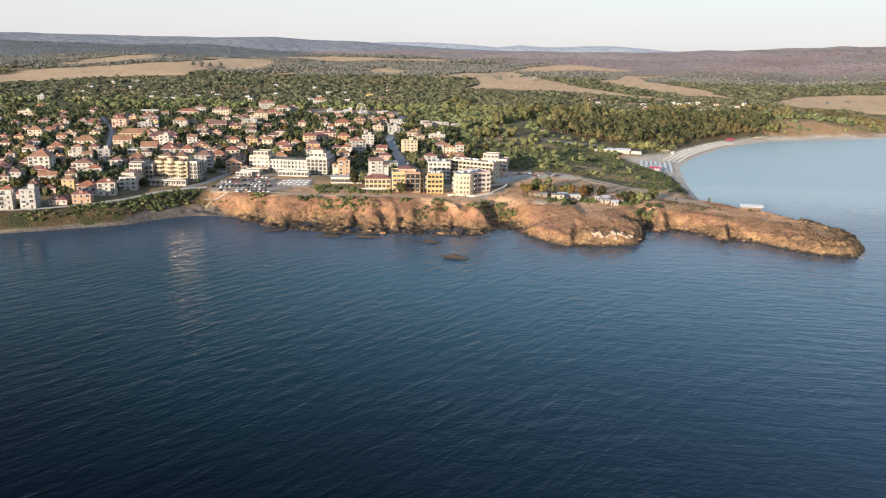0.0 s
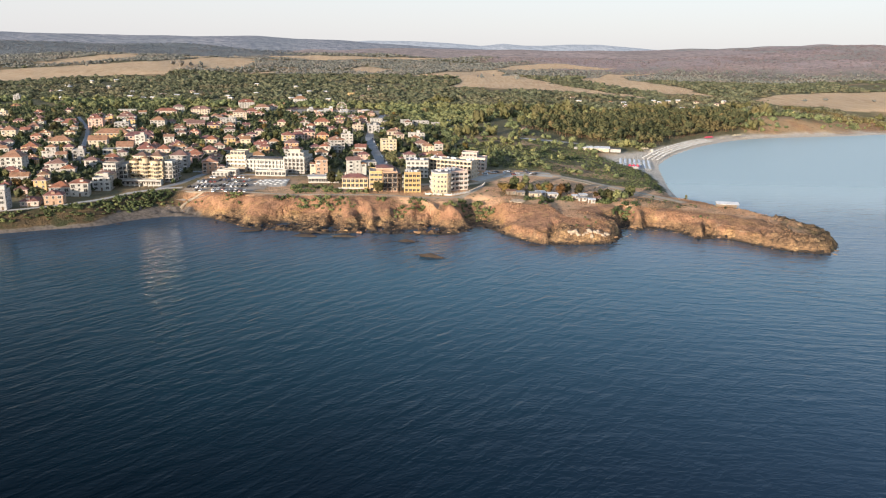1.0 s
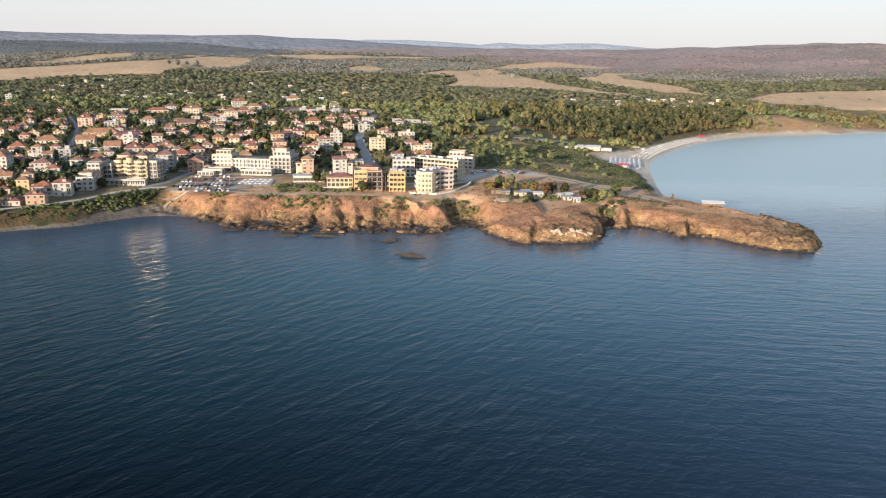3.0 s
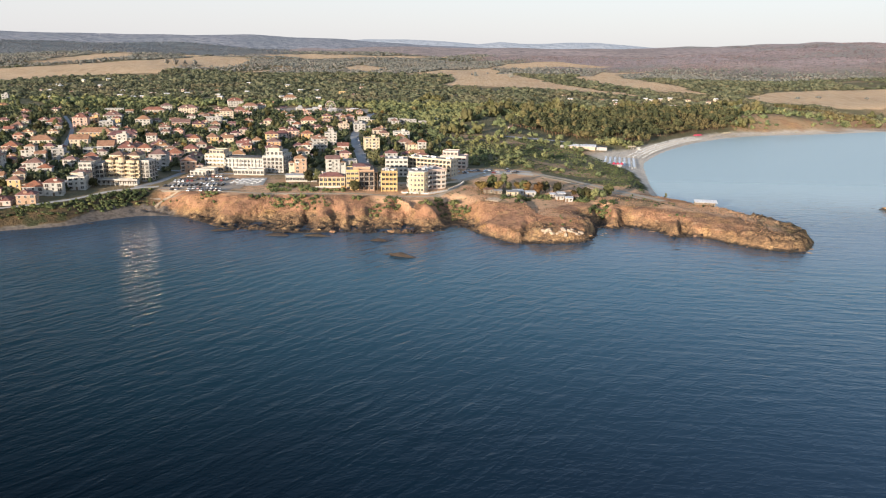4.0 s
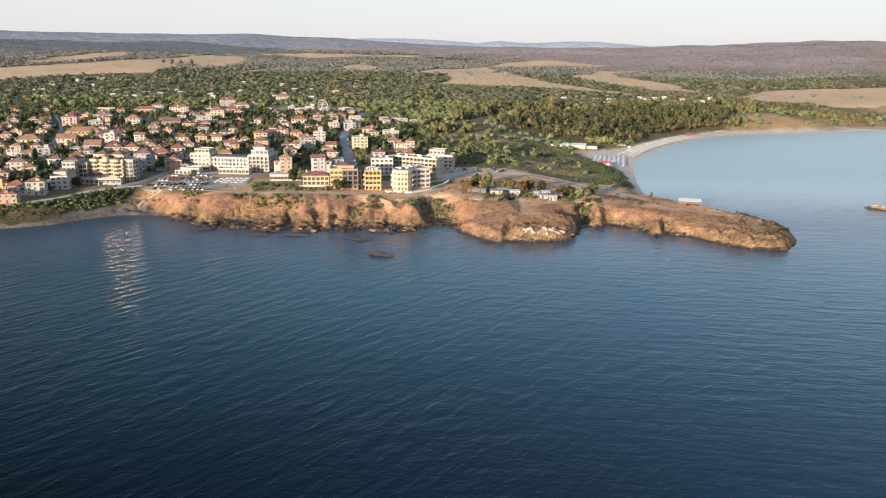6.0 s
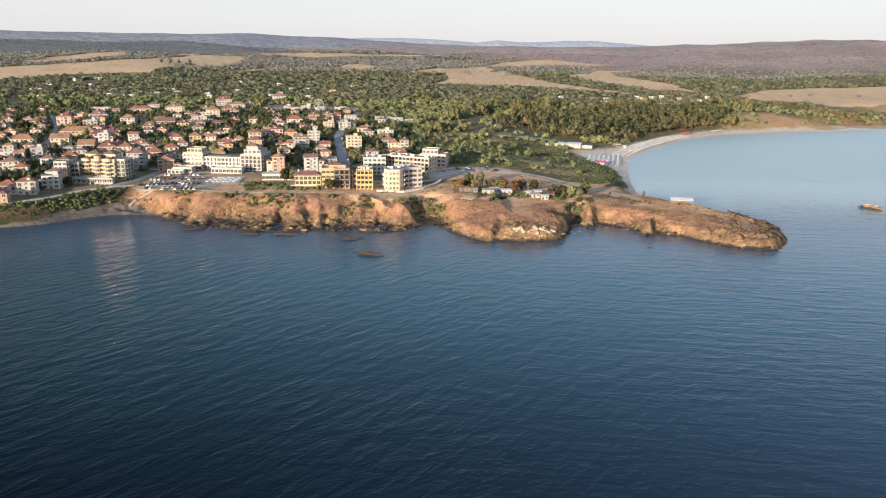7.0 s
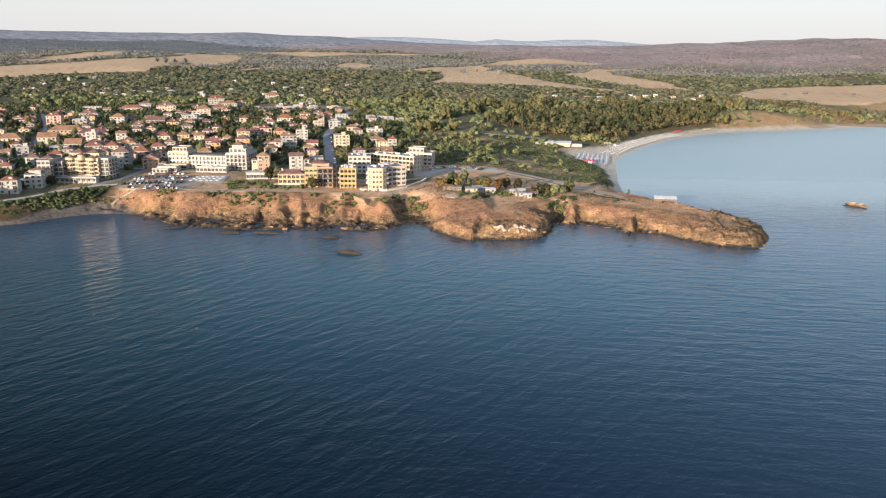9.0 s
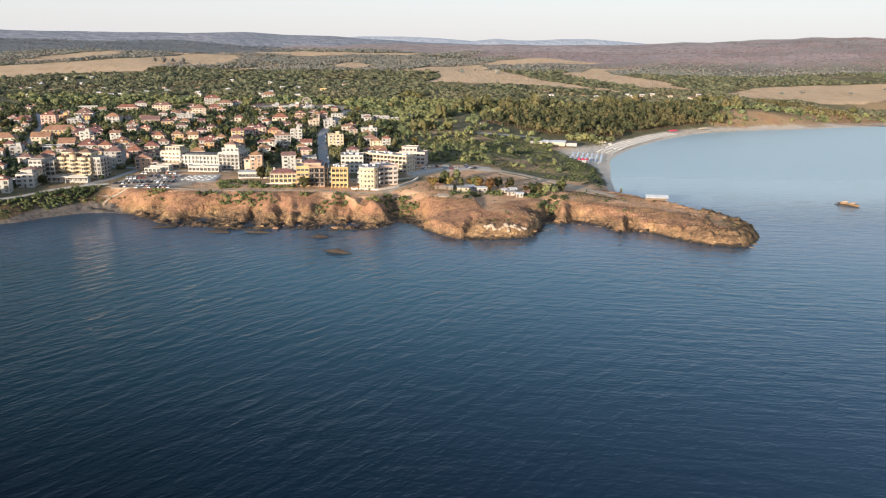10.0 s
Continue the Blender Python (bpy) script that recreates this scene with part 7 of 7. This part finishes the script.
part("back_wall", Shape().box(-6.6, 6.6, 2.2, 2.3, -1.5, 2.2).mesh("back_wall", TIMBER), shelter)
for k in range(14):
    x, y = 176 + 2 * k * 0.9, 452 - 1.9 * k
    rock(0, x, y, max(ground(x, y), 0) + 0.1, rock_rng.uniform(0.8, 1.5), "dark jagged rock on the far edge of the headland", 1.3)


# ---- the beach ----
CANVAS = {"white": paint("white_canvas", (0.66, 0.64, 0.60), 0.1), "blue": paint("blue_canvas", (0.34, 0.40, 0.48), 0.12), "straw": paint("straw_thatch", (0.52, 0.42, 0.28), 0.3), "red": paint("red_canvas", (0.55, 0.06, 0.10), 0.15)}


def parasol_kind(tone):
    root = thing("parasol", f"open {tone} beach parasol standing in the sand", "parasol", "parasols on the beach")
    part("pole", Shape().tube((0, 0, -0.4), (0, 0, 2.3), 0.04, 0.04).mesh("pole", TRIM), root)
    n = 8
    ring = [(1.45 * math.cos(2 * math.pi * k / n), 1.45 * math.sin(2 * math.pi * k / n)) for k in range(n)]
    v = [(x, y, 2.0) for x, y in ring] + [(x, y, 1.85) for x, y in ring] + [(0, 0, 2.5)]
    part("canopy", mesh_of("canopy", v, [(k, (k + 1) % n, 2 * n) for k in range(n)] + [(k + n, (k + 1) % n + n, (k + 1) % n, k) for k in range(n)], [CANVAS[tone]]), root)
    return root


PARASOLS = {tone: parasol_kind(tone) for tone in ("white", "blue", "straw")}
USED = set()
LOUNGER = Shape().box(-0.33, 0.33, -1, 0.4, 0.28, 0.36).add([(-0.33, 0.4, 0.3), (0.33, 0.4, 0.3), (0.33, 1.0, 0.75), (-0.33, 1.0, 0.75), (-0.33, 0.4, 0.37), (0.33, 0.4, 0.37), (0.33, 1.0, 0.82), (-0.33, 1.0, 0.82)], [(3, 2, 1, 0), (4, 5, 6, 7), (0, 1, 5, 4), (1, 2, 6, 5), (2, 3, 7, 6), (3, 0, 4, 7)]).mesh("sun_lounger", CANVAS["white"])


def parasol(tone, x, y):
    at = pose(x, y, ground(x, y))
    if tone not in USED:
        USED.add(tone)
        PARASOLS[tone].matrix_basis = at
    else:
        copy_thing(PARASOLS[tone], at)


sand_rng = random.Random(14)
for i in range(7):
    for j in range(11):
        parasol("blue", 141 + i * 4.4 + j * 1.3, 668 + j * 5.6 - i * 0.5)
for p, q in zip(COAST[:-1], COAST[1:]):
    if not 196 < p[0] < 330 or not 722 < p[1] < 905:
        continue
    way_x, way_y = q[0] - p[0], q[1] - p[1]
    length = math.hypot(way_x, way_y)
    for k in range(max(1, int(length / 5.2))):
        u = k / max(1, int(length / 5.2))
        for row in range(4):
            inland = 7 + 4.6 * row + sand_rng.uniform(-0.4, 0.4)
            parasol("white", p[0] + u * way_x - way_y / length * inland, p[1] + u * way_y + way_x / length * inland)
for k in range(36):
    u = k / 35
    parasol("straw", 318 + 190 * u + 4 * math.sin(k), 930 + 92 * u + 26 * u * (1 - u))
for k in range(60):
    i, j = k % 6, k // 6
    ob = tagged(new("sun_lounger", LOUNGER), "white sun lounger standing on the sand", "lounger", "loungers on the beach")
    x, y = 143 + i * 4.4 + j * 1.3, 666 + j * 5.6 - i * 0.5
    ob.matrix_basis = pose(x, y, ground(x, y) - 0.2, 0, 0, -70)


def marquee(x, y, turn, w, d, h, tone, label):
    root = thing("marquee", label, "tent", "tents on the beach", pose(x, y, ground(x, y), 0, 0, turn))
    s = Shape()
    n = 3
    for k in range(n):
        x0, x1 = -w / 2 + k * w / n, -w / 2 + (k + 1) * w / n
        m = (x0 + x1) / 2
        s.add([(x0, -d / 2, h), (x1, -d / 2, h), (x1, d / 2, h), (x0, d / 2, h), (m, 0, h + 1.8)], [(0, 1, 4), (1, 2, 4), (2, 3, 4), (3, 0, 4), (3, 2, 1, 0)])
    part("canopy", s.mesh("canopy", CANVAS[tone]), root)
    for px in np.linspace(-w / 2 + 0.2, w / 2 - 0.2, 4):
        for py in (-d / 2 + 0.2, d / 2 - 0.2):
            part("pole", Shape().tube((px, py, -0.5), (px, py, h), 0.07, 0.07).mesh("pole", TRIM), root)


pavilion_at = pose(139, 776, ground(139, 776), 0, 0, -12)
beach_hall = thing("beach_pavilion", "low beach pavilion under a broad white sheet roof", "pavilion", "", pavilion_at)
part("wall", Shape().box(-14, 14, -7, 7, -1, 2.6).mesh("wall", WALLS["c"]), beach_hall)
for x0, x1, y0, y1, z0, z1 in ((-16, 15, -9, -1.5, 2.7, 3.9), (-16, -3, -1.2, 8, 3.9, 3.2), (1, 15, -1.2, 8, 3.9, 3.2)):
    p = [(x0, y0, z0), (x1, y0, z0), (x1, y1, z1), (x0, y1, z1)]
    part("roof", Shape().add(p + [(x, y, z + 0.18) for x, y, z in p], [(3, 2, 1, 0), (4, 5, 6, 7), (0, 1, 5, 4), (1, 2, 6, 5), (2, 3, 7, 6), (3, 0, 4, 7)]).mesh("roof", SHEET), beach_hall)
for k in range(8):
    part("post", Shape().tube((-15.5 + k * 4.3, -8.6, -1), (-15.5 + k * 4.3, -8.6, 2.75), 0.1, 0.1).mesh("post", TRIM), beach_hall)
part("annex", Shape().box(15.4, 26, -6, 4, -1, 2.4).mesh("annex", WALLS["g"]), beach_hall)
part("annex_roof", Shape().box(15.1, 26.4, -6.4, 4.4, 2.4, 2.6).mesh("annex_roof", SLATE_ROOF), beach_hall)
marquee(150, 656, -15, 10, 6, 2.6, "red", "red canvas beach bar on the sand")
marquee(196, 795, 10, 9, 6, 2.8, "straw", "thatched beach bar at the end of the sand")
marquee(362, 966, 34, 16, 8, 3.0, "straw", "pale thatched bar by the far beach")
marquee(312, 930, 40, 14, 6, 2.8, "red", "red-roofed bar by the far beach")
for x, y in ((150, 650), (164, 690), (231, 822), (118, 775), (205, 800)):
    kiosk = thing("kiosk", "small white kiosk on the beach", "kiosk", "kiosks on the beach", pose(x, y, ground(x, y), 0, 0, 20))
    part("wall", Shape().box(-1.5, 1.5, -1.2, 1.2, -0.8, 2.3).mesh("wall", WALLS["w"]), kiosk)
    part("roof", Shape().box(-1.8, 1.8, -1.5, 1.5, 2.3, 2.45).mesh("roof", SHEET), kiosk)


# ---- fairground on the edge of the woods ----
wheel = thing("ferris_wheel", "white ferris wheel with small cabins above the fairground", "ferris wheel", "", pose(-163, 1030, ground(-163, 1030), 0, 0, 10) @ Matrix.Scale(0.8, 4))
hub = 9.6


def hoop(y, radius, thick):
    v, f, n = [], [], 32
    for k in range(n):
        a = 2 * math.pi * k / n
        for r, dy in ((radius - thick, -thick), (radius + thick, -thick), (radius + thick, thick), (radius - thick, thick)):
            v.append((r * math.cos(a), y + dy, hub + r * math.sin(a)))
    for k in range(n):
        for j in range(4):
            f.append((4 * k + j, 4 * k + (j + 1) % 4, 4 * ((k + 1) % n) + (j + 1) % 4, 4 * ((k + 1) % n) + j))
    return mesh_of("rim", v, f, [TRIM])


for y in (-0.8, 0.8):
    part("rim", hoop(y, 8.2, 0.22), wheel)
    for k in range(12):
        a = 2 * math.pi * k / 12
        part("spoke", Shape().tube((0, y, hub), (8.2 * math.cos(a), y, hub + 8.2 * math.sin(a)), 0.13, 0.1, 5).mesh("spoke", TRIM), wheel)
    for sx in (-1, 1):
        part("leg", Shape().tube((sx * 4.5, y * 2.4, -0.5), (0, y * 1.4, hub), 0.25, 0.2).mesh("leg", STEEL), wheel)
part("axle", Shape().tube((0, -1.6, hub), (0, 1.6, hub), 0.35, 0.35, 10).mesh("axle", STEEL), wheel)
CABIN = Shape().box(-0.8, 0.8, -0.7, 0.7, -1.9, -1.0).box(-0.9, 0.9, -0.8, 0.8, -0.2, 0.0).box(-0.75, -0.65, -0.6, 0.6, -1.0, -0.2).box(0.65, 0.75, -0.6, 0.6, -1.0, -0.2).mesh("cabin", WALLS["p"])
for k in range(12):
    a = 2 * math.pi * (k + 0.5) / 12
    part("cabin", CABIN, wheel, pose(8.2 * math.cos(a), 0, hub + 8.2 * math.sin(a)))
fair_rng = random.Random(3)
for k in range(16):
    x, y = fair_rng.uniform(-235, -120), fair_rng.uniform(992, 1075)
    tone = fair_rng.choice(("c", "p", "w", "r", "g"))
    stall = thing("fair_stall", f"low {WORDS[tone]} fairground booth on bare ground", "booth", "booths of the fairground", pose(x, y, ground(x, y), 0, 0, fair_rng.uniform(0, 40)))
    w, d, h = fair_rng.uniform(4, 11), fair_rng.uniform(3, 6), fair_rng.uniform(2.4, 4)
    part("wall", Shape().box(-w / 2, w / 2, -d / 2, d / 2, -1, h).mesh("wall", WALLS[tone]), stall)
    part("roof", hip_roof(w, d, 0.9, False, TILE["b"] if tone in "pr" else SHEET), stall, pose(0, 0, h))

# ---- cabins in the woods ----
wood_rng = random.Random(31)
CABIN_WALL = Shape().box(-3.5, 3.5, -2.5, 2.5, -1.5, 2.6).mesh("wall", WALLS["c"])
CABIN_ROOF = {"a": hip_roof(7, 5, 1.5, True, SHEET), "b": hip_roof(7, 5, 1.6, False, TILE["a"])}
cabins = []
while len(cabins) < 66:
    zone = wood_rng.random()
    if zone < 0.55:
        x, y = wood_rng.uniform(-760, -140), wood_rng.uniform(1090, 1560)
    elif zone < 0.64:
        x, y = wood_rng.uniform(-60, 110), wood_rng.uniform(800, 960)
    else:
        x, y = wood_rng.uniform(190, 480), wood_rng.uniform(1150, 1330)
    if min((math.hypot(x - a, y - b) for a, b in cabins), default=99) < 14:
        continue
    cabins.append((x, y))
    tone = wood_rng.choice("aab")
    root = thing("cabin", "small cream cabin with a " + ("pale sheet roof" if tone == "a" else "clay-tile roof") + " among trees", "cabin", "cabins in the woods", pose(x, y, ground(x, y) + 1.2, 0, 0, wood_rng.uniform(-30, 40)))
    part("wall", CABIN_WALL, root)
    part("roof", CABIN_ROOF[tone], root, pose(0, 0, 2.6))
    part("window", WINDOW["l"], root, pose(-1.4, -2.5, 0.8))
    part("door", DOOR, root, pose(1.5, -2.5, 0))
# parasols on the hotel terrace
for i in range(6):
    for j in range(3):
        parasol("white", -146 + i * 3.4, 484 + j * 7 + (i % 2) * 1.5)
